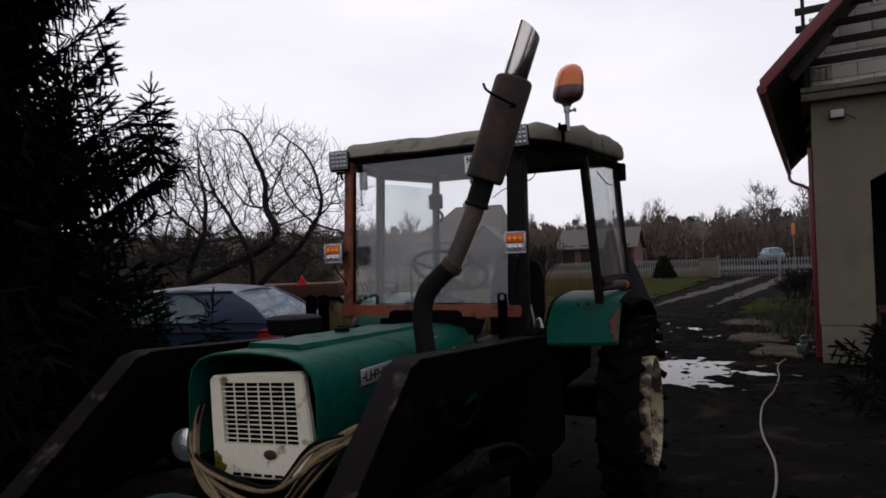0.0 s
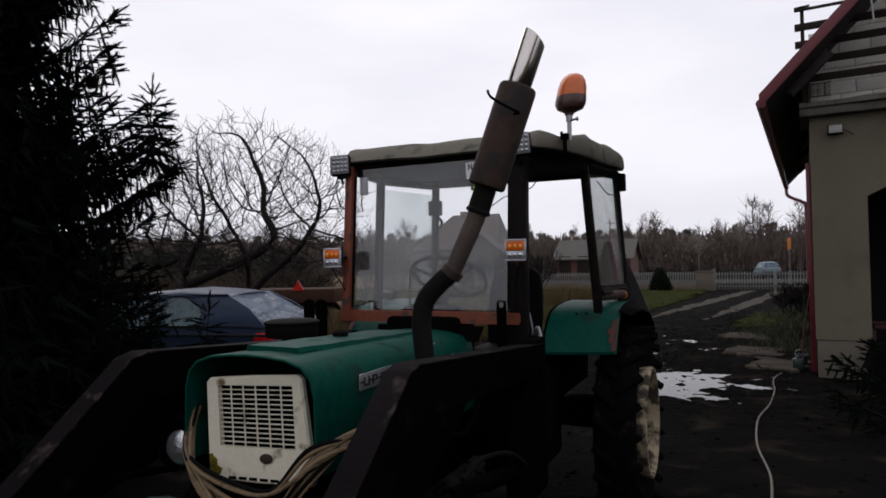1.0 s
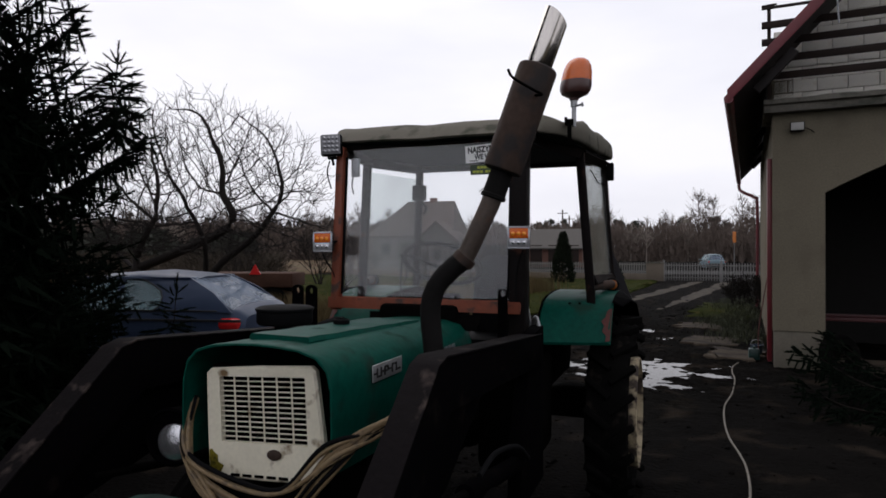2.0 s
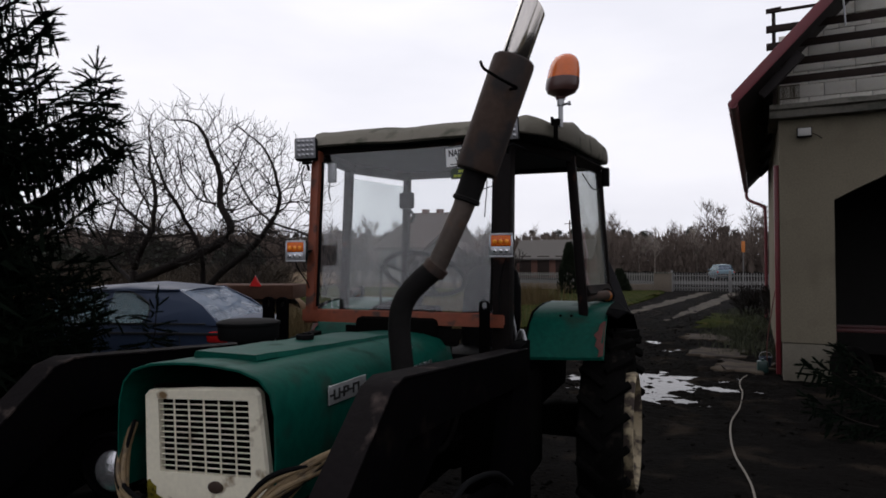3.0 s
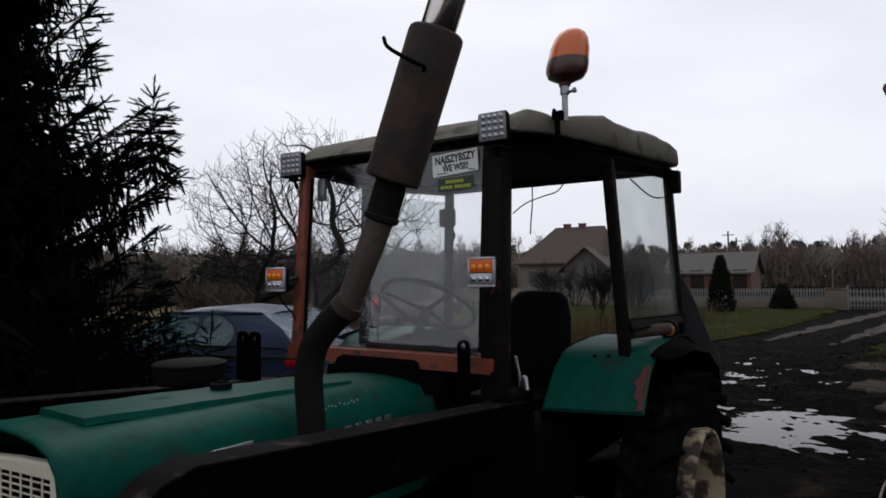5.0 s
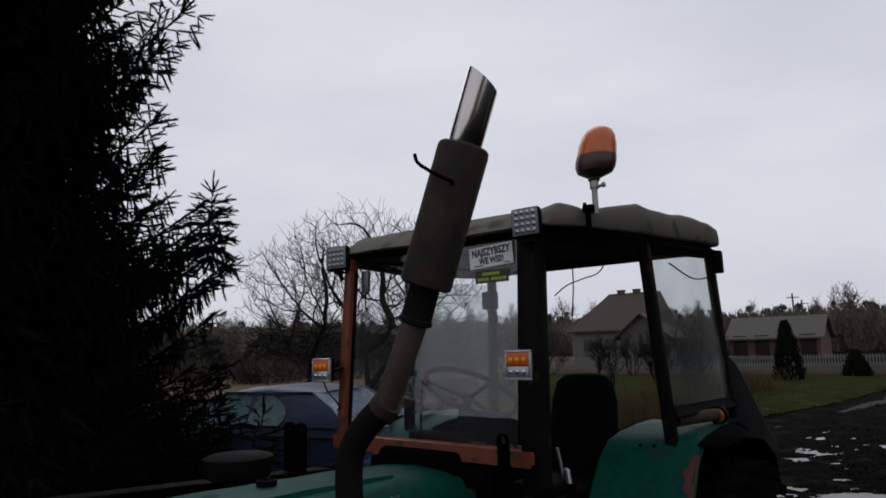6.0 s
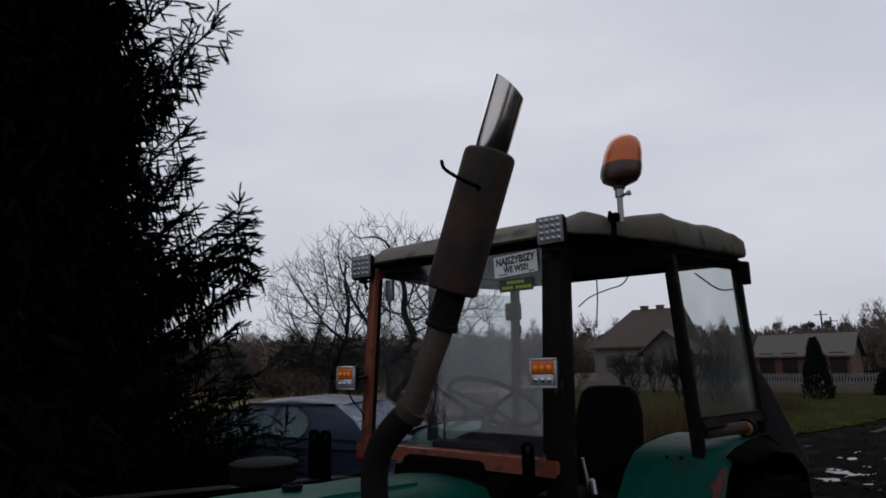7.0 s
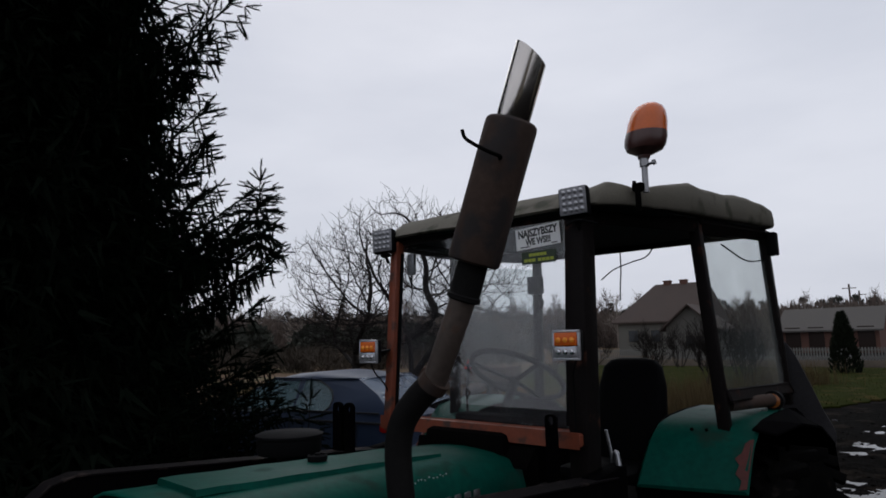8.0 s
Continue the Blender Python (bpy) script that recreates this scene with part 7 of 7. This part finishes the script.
# far wood: one mass of bare trees and one of pines, in mist-paled colours
def far_wood():
    r = np.random.RandomState(31)

    def bare(seed, h):
        q = np.random.RandomState(seed)
        v, t = [], []

        def sliver(a, b, w):
            d = b - a
            s = np.cross(d, (q.rand() - 0.5, q.rand() - 0.5, 0.1))
            s = s / np.linalg.norm(s) * w * 0.5
            i = len(v)
            v.extend([a - s, a + s, b + s * 0.4, b - s * 0.4])
            t.extend([(i, i + 1, i + 2), (i, i + 2, i + 3)])

        for a in (0, 1):
            s = np.array((math.cos(a * 1.57), math.sin(a * 1.57), 0)) * 0.12
            i = len(v)
            v.extend([-s, s, s * 0.25 + np.array((0, 0, h)), -s * 0.25 + np.array((0, 0, h))])
            t.extend([(i, i + 1, i + 2), (i, i + 2, i + 3)])
        for _ in range(34):
            z = h * q.uniform(0.25, 0.97)
            a = q.uniform(0, 6.28)
            L = (h - z) * 0.45 + 0.8
            b = np.array((0, 0, z)) + np.array((math.cos(a) * 0.6, math.sin(a) * 0.6, 0.85)) * L * q.uniform(0.6, 1.1)
            sliver(np.array((0, 0, z)), b, 0.09)
            for _ in range(7):
                c = np.array((0, 0, z)) * 0.5 + b * 0.5 if q.rand() < 0.3 else b * 0.75 + np.array((0, 0, z)) * 0.25
                e = c + q.randn(3) * 0.45 * L * 0.6 + np.array((0, 0, 0.5))
                sliver(c, e, 0.05)
        return np.array(v), np.array(t)

    def pine(seed, h):
        q = np.random.RandomState(seed)
        v, t = [], []
        for a in (0, 1):
            s = np.array((math.cos(a * 1.57), math.sin(a * 1.57), 0)) * 0.14
            i = len(v)
            v.extend([-s, s, s * 0.3 + np.array((0, 0, h)), -s * 0.3 + np.array((0, 0, h))])
            t.extend([(i, i + 1, i + 2), (i, i + 2, i + 3)])
        for _ in range(170):
            z = h * q.uniform(0.42, 1.0)
            f = (h - z) / (h * 0.58)
            a = q.uniform(0, 6.28)
            rad = (0.3 + 1.7 * f ** 0.6) * q.rand() ** 0.5
            c = np.array((math.cos(a) * rad, math.sin(a) * rad, z))
            i = len(v)
            v.extend([c + q.randn(3) * 0.30, c + q.randn(3) * 0.30, c + q.randn(3) * 0.30])
            t.append((i, i + 1, i + 2))
        return np.array(v), np.array(t)

    def copse(seed, h):
        q = np.random.RandomState(seed)
        v, t = [], []
        for _ in range(120):
            c = np.array((q.randn() * 1.3, q.randn() * 1.3, h * q.rand() ** 1.15))
            up = np.array((q.randn() * 0.16, q.randn() * 0.16, 1.0)) * q.uniform(0.5, 1.1)
            s = np.array((q.randn(), q.randn(), 0)) * 0.11
            i = len(v)
            v.extend([c - s, c + s, c + up * 1.3])
            t.append((i, i + 1, i + 2))
        return np.array(v), np.array(t)

    def bush(seed, h):
        q = np.random.RandomState(seed)
        v, t = [], []
        for _ in range(320):
            c = np.array((q.randn() * 0.9, q.randn() * 0.9, h * 0.62 * q.rand()))
            w = np.array((c[0] * 0.6 + q.randn() * 0.6, c[1] * 0.6 + q.randn() * 0.6, 0.9 + 0.3 * q.randn()))
            w = w / np.linalg.norm(w) * q.uniform(0.5, 1.25)
            side = np.array((q.randn(), q.randn(), q.randn() * 0.5)) * 0.032
            i = len(v)
            v.extend([c - side, c + side, c + w])
            t.append((i, i + 1, i + 2))
        return np.array(v), np.array(t)

    def place(n, a0, a1, d0, d1, s0, s1):
        ms = []
        for _ in range(n):
            a, d = radians(r.uniform(a0, a1)), r.uniform(d0, d1)
            ms.append(frame_of(np.array((1.5 + d * math.sin(a), 1.0 + d * math.cos(a), -0.2)), np.array((math.cos(r.uniform(0, 6.28)), math.sin(r.uniform(0, 6.28)), 0)), 0, r.uniform(s0, s1)))
        return ms

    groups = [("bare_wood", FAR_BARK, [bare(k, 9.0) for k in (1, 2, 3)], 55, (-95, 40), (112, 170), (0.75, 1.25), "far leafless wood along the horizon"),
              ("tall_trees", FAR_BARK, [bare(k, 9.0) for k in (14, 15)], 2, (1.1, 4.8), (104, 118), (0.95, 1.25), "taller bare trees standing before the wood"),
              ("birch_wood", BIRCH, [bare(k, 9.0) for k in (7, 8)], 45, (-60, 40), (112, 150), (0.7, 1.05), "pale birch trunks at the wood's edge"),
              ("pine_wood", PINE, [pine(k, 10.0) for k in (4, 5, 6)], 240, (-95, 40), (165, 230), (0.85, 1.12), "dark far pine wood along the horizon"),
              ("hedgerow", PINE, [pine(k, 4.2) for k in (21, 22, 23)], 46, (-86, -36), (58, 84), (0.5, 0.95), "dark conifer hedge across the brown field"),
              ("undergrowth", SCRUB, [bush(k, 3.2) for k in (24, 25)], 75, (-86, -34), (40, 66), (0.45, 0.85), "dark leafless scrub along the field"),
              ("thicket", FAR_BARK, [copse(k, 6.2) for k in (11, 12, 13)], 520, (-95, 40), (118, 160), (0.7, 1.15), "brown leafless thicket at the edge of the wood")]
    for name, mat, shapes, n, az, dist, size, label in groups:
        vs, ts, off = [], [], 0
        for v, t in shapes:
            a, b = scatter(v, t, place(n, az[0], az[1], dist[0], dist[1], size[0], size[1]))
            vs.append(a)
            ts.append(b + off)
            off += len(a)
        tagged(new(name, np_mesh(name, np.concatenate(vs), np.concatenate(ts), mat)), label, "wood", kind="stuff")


far_wood()

# ---- clods and stones trodden into the mud ----
def clods():
    r = np.random.RandomState(77)
    tv = np.array([(1, 0, 0), (-1, 0, 0), (0, 1, 0), (0, -1, 0), (0, 0, 1), (0, 0, -1)], dtype=float)
    tt = [(0, 2, 4), (2, 1, 4), (1, 3, 4), (3, 0, 4), (2, 0, 5), (1, 2, 5), (3, 1, 5), (0, 3, 5)]
    ms = []
    while len(ms) < 3200:
        y = r.uniform(4.5, 24.0)
        x = r.uniform(-1.5, 3.2) if r.rand() < 0.6 else 0.3 + 0.11 * (y - 10) + r.randn() * 0.35
        if y > 10.8 and x > 2.4:
            continue
        m = np.eye(4)
        size = 0.008 + 0.022 * r.rand() ** 3
        a = r.uniform(0, 6.28)
        m[:2, 0], m[:2, 1], m[2, 2] = np.array((math.cos(a), math.sin(a))) * size * r.uniform(1, 2), np.array((-math.sin(a), math.cos(a))) * size, size * r.uniform(0.4, 0.9)
        m[:3, 3] = (x, y, gz(x, y))
        ms.append(m)
    v, t = scatter(tv, tt, ms)
    tagged(new("mud_clods", np_mesh("mud_clods", v, t, MUD, True)), "small clods and stones trodden into mud", "mud", kind="stuff")


clods()

# ---- parked cars ----
CAR_BLUE = material("metallic_blue_car_paint", (0.026, 0.040, 0.075), 0.40, metal=0.1, var=0.15, scale=2, fine=200, bump=0.0, coat=0.0, spec=0.22)
CAR_DARK = material("car_black_trim", (0.012, 0.012, 0.013), 0.5, var=0.2, bump=0.03)
TAIL_RED = material("red_tail_lamp", (0.55, 0.02, 0.02), 0.2, var=0.2, scale=30, bump=0.1)
TEAL = material("blue_van_paint", (0.10, 0.16, 0.19), 0.4, var=0.1, bump=0.0)
WHEEL_GREY = material("grey_hubcap", (0.35, 0.35, 0.36), 0.35, metal=0.7, var=0.15, bump=0.02)


def car(name, at, turn, paint, label, length=4.4, width=1.70, roof=1.43, belt=0.93, lamp=True, boxy=0.0, hatch=False):
    """A car: body, roof, pillars, real panes, lamps, wheels. Its front looks along -x."""
    ob = thing(name, at, label, "car", turn=turn)
    k, w = length / 4.4, width / 2
    xs = [(-2.2, 0.90, 0.50, 0.66), (-2.12, 0.95, 0.36, 0.74), (-1.7, 0.99, 0.26, 0.84), (-1.05, 1.0, 0.22, 0.93), (0.0, 1.0, 0.20, 0.95), (1.3, 1.0, 0.22, 0.985), (1.75, 0.985, 0.26, 1.01), (2.08, 0.95, 0.34, 0.99), (2.19, 0.90, 0.45, 0.90)]
    if hatch:
        xs = xs[:5] + [(1.05, 1.0, 0.22, 0.975), (1.36, 0.985, 0.26, 0.985), (1.56, 0.955, 0.32, 0.955), (1.66, 0.90, 0.42, 0.88)]
    end = xs[-1][0]
    bm = bmesh.new()
    rings = []
    for x, f, lo, hi in xs:
        h = hi - 0.95 + belt + 0.02
        ring = [(0.90, lo), (0.985, lo + 0.10), (1.0, (lo + h) / 2), (0.985, h - 0.16), (0.93, h - 0.03), (0.80, h), (0.4, h + 0.012)]
        ring = [(f * w * y, z) for y, z in ring]
        rings.append([(x * k, y, z) for y, z in ring] + [(x * k, -y, z) for y, z in ring[::-1]])
    loft(bm, rings)
    body = part("body", bm, paint, ob, angle=50)
    bm = bmesh.new()
    A0, A1, C1, C0 = (-1.12 - 0.5 * boxy) * k, (-0.32 - 0.6 * boxy) * k, (0.82 + 0.9 * boxy) * k, (1.55 + 0.45 * boxy) * k
    if hatch:
        C1, C0 = 0.92, 1.50
    rear = 0.66 if hatch else C0 - 0.43
    wb, wt = w * 0.93, w * 0.70
    rings = []
    for x, f, dz in ((A1 - 0.02, 0.93, -0.03), (A1 + 0.12, 1.0, 0.0), ((A1 + C1) / 2, 1.02, 0.035), (C1 - 0.15, 1.0, 0.0), (C1 + 0.04, 0.95, -0.035)):
        ring = [(1.03, -0.05), (1.0, -0.015), (0.85, 0.012), (0.4, 0.034)]
        rings.append([(x, f * wt * y, roof - 0.03 + z + dz) for y, z in ring] + [(x, -f * wt * y, roof - 0.03 + z + dz) for y, z in ring[::-1]])
    loft(bm, rings)
    part("roof", bm, paint, ob, angle=50)
    zb, zt = belt + 0.015, roof - 0.045
    for s in (-1, 1):
        for name2, xa, xb, xc, xd, paint2 in (("a_pillar", A0 - 0.03, A0 + 0.055, A1 + 0.05, A1 - 0.02, paint), ("b_pillar", 0.06 * k, 0.155 * k, 0.16 * k, 0.085 * k, paint)):
            bm = bmesh.new()
            plate(bm, [(xa, s * wb * 1.004, zb - 0.02), (xb, s * wb * 1.004, zb - 0.02), (xc, s * wt * 1.004, zt + 0.004), (xd, s * wt * 1.004, zt + 0.004)], (0, -s * 0.03, 0), 0.004)
            part(name2, bm, paint2, ob)
        bm = bmesh.new()
        edge = [(rear - 0.09, zb - 0.02), (rear - 0.01, zb + 0.05), (rear, zb + 0.14), (rear - 0.04, zb + 0.22), (rear - 0.15, zt - 0.07), (rear - 0.27, zt - 0.02), (rear - 0.42, zt + 0.004), (C1 + 0.02, zt + 0.004), ((C0 + C1) / 2 + 0.04, (zb + zt) / 2 + 0.02), (C0 + 0.02, zb - 0.02)]
        plate(bm, [(x, s * (wb + (wt - wb) * (z - zb) / (zt - zb)) * 1.006, z) for x, z in edge], (0, -s * 0.03, 0), 0.004)
        part("c_pillar", bm, paint, ob)
        bm = bmesh.new()
        run = [(x, s * (wb + (wt - wb) * (z - zb) / (zt - zb)) * 1.012, z) for x, z in edge[:7]]
        tube(bm, run, 0.009, 6)
        part("window_rubber", bm, CAR_DARK, ob)
        bm = bmesh.new()
        strut(bm, (A1 - 0.02, s * wt * 1.01, zt + 0.006), (C1 + 0.02, s * wt * 1.01, zt + 0.006), 0.03, 0.022, 0.004, (0, 1, 0))
        part("roof_gutter", bm, paint, ob)
        bm = bmesh.new()
        strut(bm, (A0 - 0.02, s * wb * 1.006, zb - 0.004), (C0 - 0.15, s * wb * 1.006, zb - 0.004), 0.02, 0.022, 0.004, (0, 1, 0))
        part("window_sill", bm, CAR_DARK, ob)
        for xa, xb, xc, xd in ((A0 + 0.06, 0.09 * k, 0.10 * k, A1 + 0.05), (0.13 * k, rear + 0.06, rear - 0.14, 0.14 * k)):
            bm = bmesh.new()
            plate(bm, [(xa, s * wb, zb), (xb, s * wb, zb), (xc, s * wt, zt), (xd, s * wt, zt)], (0, -s * 0.006, 0))
            pane = part("side_pane", bm, CAR_PANE, ob)
            pane.visible_shadow = False
        bm = bmesh.new()
        box(bm, (0.15 * k, s * w * 1.0, belt - 0.09), (3.0 * k, 0.012, 0.03), 0.004)
        part("trim_strip", bm, CAR_DARK, ob)
        for x in (-0.05, 0.95):
            bm = bmesh.new()
            box(bm, (x * k, s * (w + 0.004), belt - 0.16), (0.17, 0.03, 0.03), 0.01)
            part("door_handle", bm, paint, ob)
        for x in (-1.0, 0.11, 1.08):
            bm = bmesh.new()
            box(bm, (x * k, s * w * 0.997, 0.62), (0.008, 0.008, 0.52), 0.0)
            part("door_seam", bm, CAR_DARK, ob)
        bm = bmesh.new()
        box(bm, (A0 + 0.18, s * (w + 0.07), belt + 0.07), (0.10, 0.17, 0.12), 0.03)
        part("mirror", bm, paint, ob)
        if lamp:
            bm = bmesh.new()
            box(bm, ((end - 0.17) * k, s * w * 0.86, belt - 0.13), (0.24, 0.24, 0.13), 0.045)
            part("tail_lamp", bm, TAIL_RED, ob, "red tail lamp")
            bm = bmesh.new()
            box(bm, (-2.10 * k, s * w * 0.72, 0.62), (0.14, 0.32, 0.14), 0.03)
            part("headlight", bm, CLEAR, ob, "clear headlamp")
        for x in (-1.38, 1.0 if hatch else 1.32):
            m = pose(x * k, s * (w - 0.10), 0.305, 90 * s, 0, 0)
            bm = bmesh.new()
            lathe(bm, [(0.19, -0.09), (0.27, -0.10), (0.30, -0.07), (0.305, 0), (0.30, 0.07), (0.27, 0.10), (0.19, 0.09), (0.185, 0), (0.19, -0.09)], 30, m, False)
            tyre = part("tyre", bm, RUBBER, ob)
            bm = bmesh.new()
            lathe(bm, [(0.19, -0.08), (0.2, 0.08), (0.0, 0.05)], 24, m)
            lathe(bm, [(0.19, 0.09), (0.2, -0.08), (0.0, -0.06)], 24, m)
            part("hubcap", bm, WHEEL_GREY, tyre)
    for xa, xb in ((A0, A1), (C0, C1)):
        bm = bmesh.new()
        plate(bm, [(xa, -wb * 0.94, zb + 0.01), (xa, wb * 0.94, zb + 0.01), (xb, wt * 0.92, zt + 0.01), (xb, -wt * 0.92, zt + 0.01)], (0.006, 0, 0))
        pane = part("windscreen" if xa < 0 else "rear_window", bm, CAR_PANE if xa < 0 else SHEEN_PANE, ob)
        pane.visible_shadow = False
    for x in (-0.25, 0.75):
        for y in (-0.36, 0.36):
            bm = bmesh.new()
            box(bm, (x * k, y, 0.80), (0.14, 0.46, 0.50), 0.05)
            box(bm, (x * k, y, 1.13), (0.10, 0.26, 0.17), 0.04)
            part("seat", bm, CAR_DARK, ob)
    for x in (end + 0.01, -2.2):
        bm = bmesh.new()
        box(bm, (x * k, 0, 0.51), (0.09, width * 0.9, 0.22), 0.03)
        part("bumper", bm, CAR_DARK if boxy else paint, ob)
    return ob


car("parked_car", (-5.06, 6.77, 0.0), 15, CAR_BLUE, "dark metallic blue hatchback parked behind the tractor", roof=1.365, belt=0.95, hatch=True)
car("parked_van", (4.0, 66.0, -0.02), -76, TEAL, "pale blue van parked behind the gate", length=3.2, width=1.5, roof=1.45, belt=0.90, boxy=0.9)

# ---- small things left of the tractor ----
trailer = thing("farm_cart", (-9.4, 14.6, 0.0), "rusty red farm cart beyond the car", "cart", turn=20)
bm = bmesh.new()
box(bm, (0, 0, 0.90), (2.6, 1.4, 0.36), 0.03)
part("box", bm, material("rusty_cart_boards", (0.062, 0.032, 0.022), 0.9, var=0.4, scale=3, fine=20, bump=0.2, spec=0.1), trailer)
bm = bmesh.new()
plate(bm, [(0.2, -0.73, 1.05), (0.5, -0.73, 1.05), (0.35, -0.73, 1.32)], (0, 0.02, 0))
part("warning_triangle", bm, TAIL_RED, trailer, "red reflective triangle")
for x in (-0.8, 0.8):
    for y in (-0.65, 0.65):
        bm = bmesh.new()
        lathe(bm, [(0.15, -0.08), (0.33, -0.09), (0.36, 0), (0.33, 0.09), (0.15, 0.08)], 24, pose(x, y, 0.36, 90))
        part("tyre", bm, RUBBER, trailer)
bm = bmesh.new()
box(bm, (0, 0, 0.65), (2.2, 0.3, 0.12), 0.01)
part("chassis", bm, SOOT, trailer)
rnd = random.Random(9)
for k in range(9):
    x, y, s = rnd.uniform(-14, -8.6), rnd.uniform(14.5, 18), rnd.uniform(0.6, 1.2)
    bm = bmesh.new()
    bmesh.ops.create_icosphere(bm, subdivisions=3, radius=s)
    for v in bm.verts:
        v.co = Vector((v.co.x * 1.5, v.co.y, max(-0.1, v.co.z * 0.75 + 0.12 * noise.noise(v.co * 3 + Vector((k * 7, 0, 0))))))
    bmesh.ops.translate(bm, verts=bm.verts, vec=(x, y, 0.0))
    tagged(part("earth_heap", bm, FIELD, angle=80), "low brown heap of earth and straw", "heap", "earth heaps")
spots = []
for _ in range(9000):
    a = rnd.uniform(-1, 1)
    spots.append((-11.5 + 6 * a + rnd.gauss(0, 0.8), 12.8 + 1.6 * rnd.random() + rnd.gauss(0, 0.8), 0.0))
blades("dry_verge", spots, 0.55, 0.014, DRY, "tall dry grass behind the car", "grass", 0.5, 12)

# a building shape behind the camera, added only to cut sky light
sky_blocker = gabled("unseen_blocker", (15.0, -16.0, -0.05), (9.0, 10.0), 3.6, 6.2, RENDER_WALL, ETERNIT, "unseen barn shape added behind the view to block sky light", along="y")

# ---- repeated pieces, last ----
bm = bmesh.new()
box(bm, (0, 0, 0.335), (0.070, 0.03, 0.67), 0.004)
picket = mesh_of(bm, "picket", PICKET)
for k in range(155):
    o = new("picket", picket)
    o.parent = fence
    o.location = (-13.3 + 0.138 * k, -0.04, 0.44)
bm = bmesh.new()
box(bm, (0, 0, 0.51), (0.045, 0.025, 1.02), 0.003)
bar = mesh_of(bm, "gate_bar", GATE)
for k in range(44):
    o = new("gate_bar", bar)
    o.parent = gate
    o.location = (0.12 + 0.145 * k, -0.05, 0.08)
# white blocks of the gable, each with its own edges
bw, bh = 0.395, 0.193
bm = bmesh.new()
box(bm, (0, 0, 0), (bw - 0.012, 0.05, bh - 0.012), 0.004)
block = mesh_of(bm, "brick", BRICK)
bm = bmesh.new()
box(bm, (0, 0, 0), (bw / 2 - 0.012, 0.05, bh - 0.012), 0.004)
half_block = mesh_of(bm, "half_brick", BRICK)
for row in range(9):
    z = CORN + 0.19 + bh * (row + 0.5)
    for col in range(12):
        x = 0.02 + bw * (col + (0.5 if row % 2 else 0.0)) + bw / 2
        if 2.22 < x + bw / 2 and x - bw / 2 < 3.28 and row < 8:
            continue
        if x - bw / 2 < (z + bh / 2 - CORN - 1.2) / 1.08:
            continue
        o = new("brick", block)
        o.parent = gable
        o.location = (x, BACK + 0.005, z)
    if row % 2 and row < 6:
        o = new("half_brick", half_block)
        o.parent = gable
        o.location = (0.02 + bw / 4, BACK + 0.005, z)
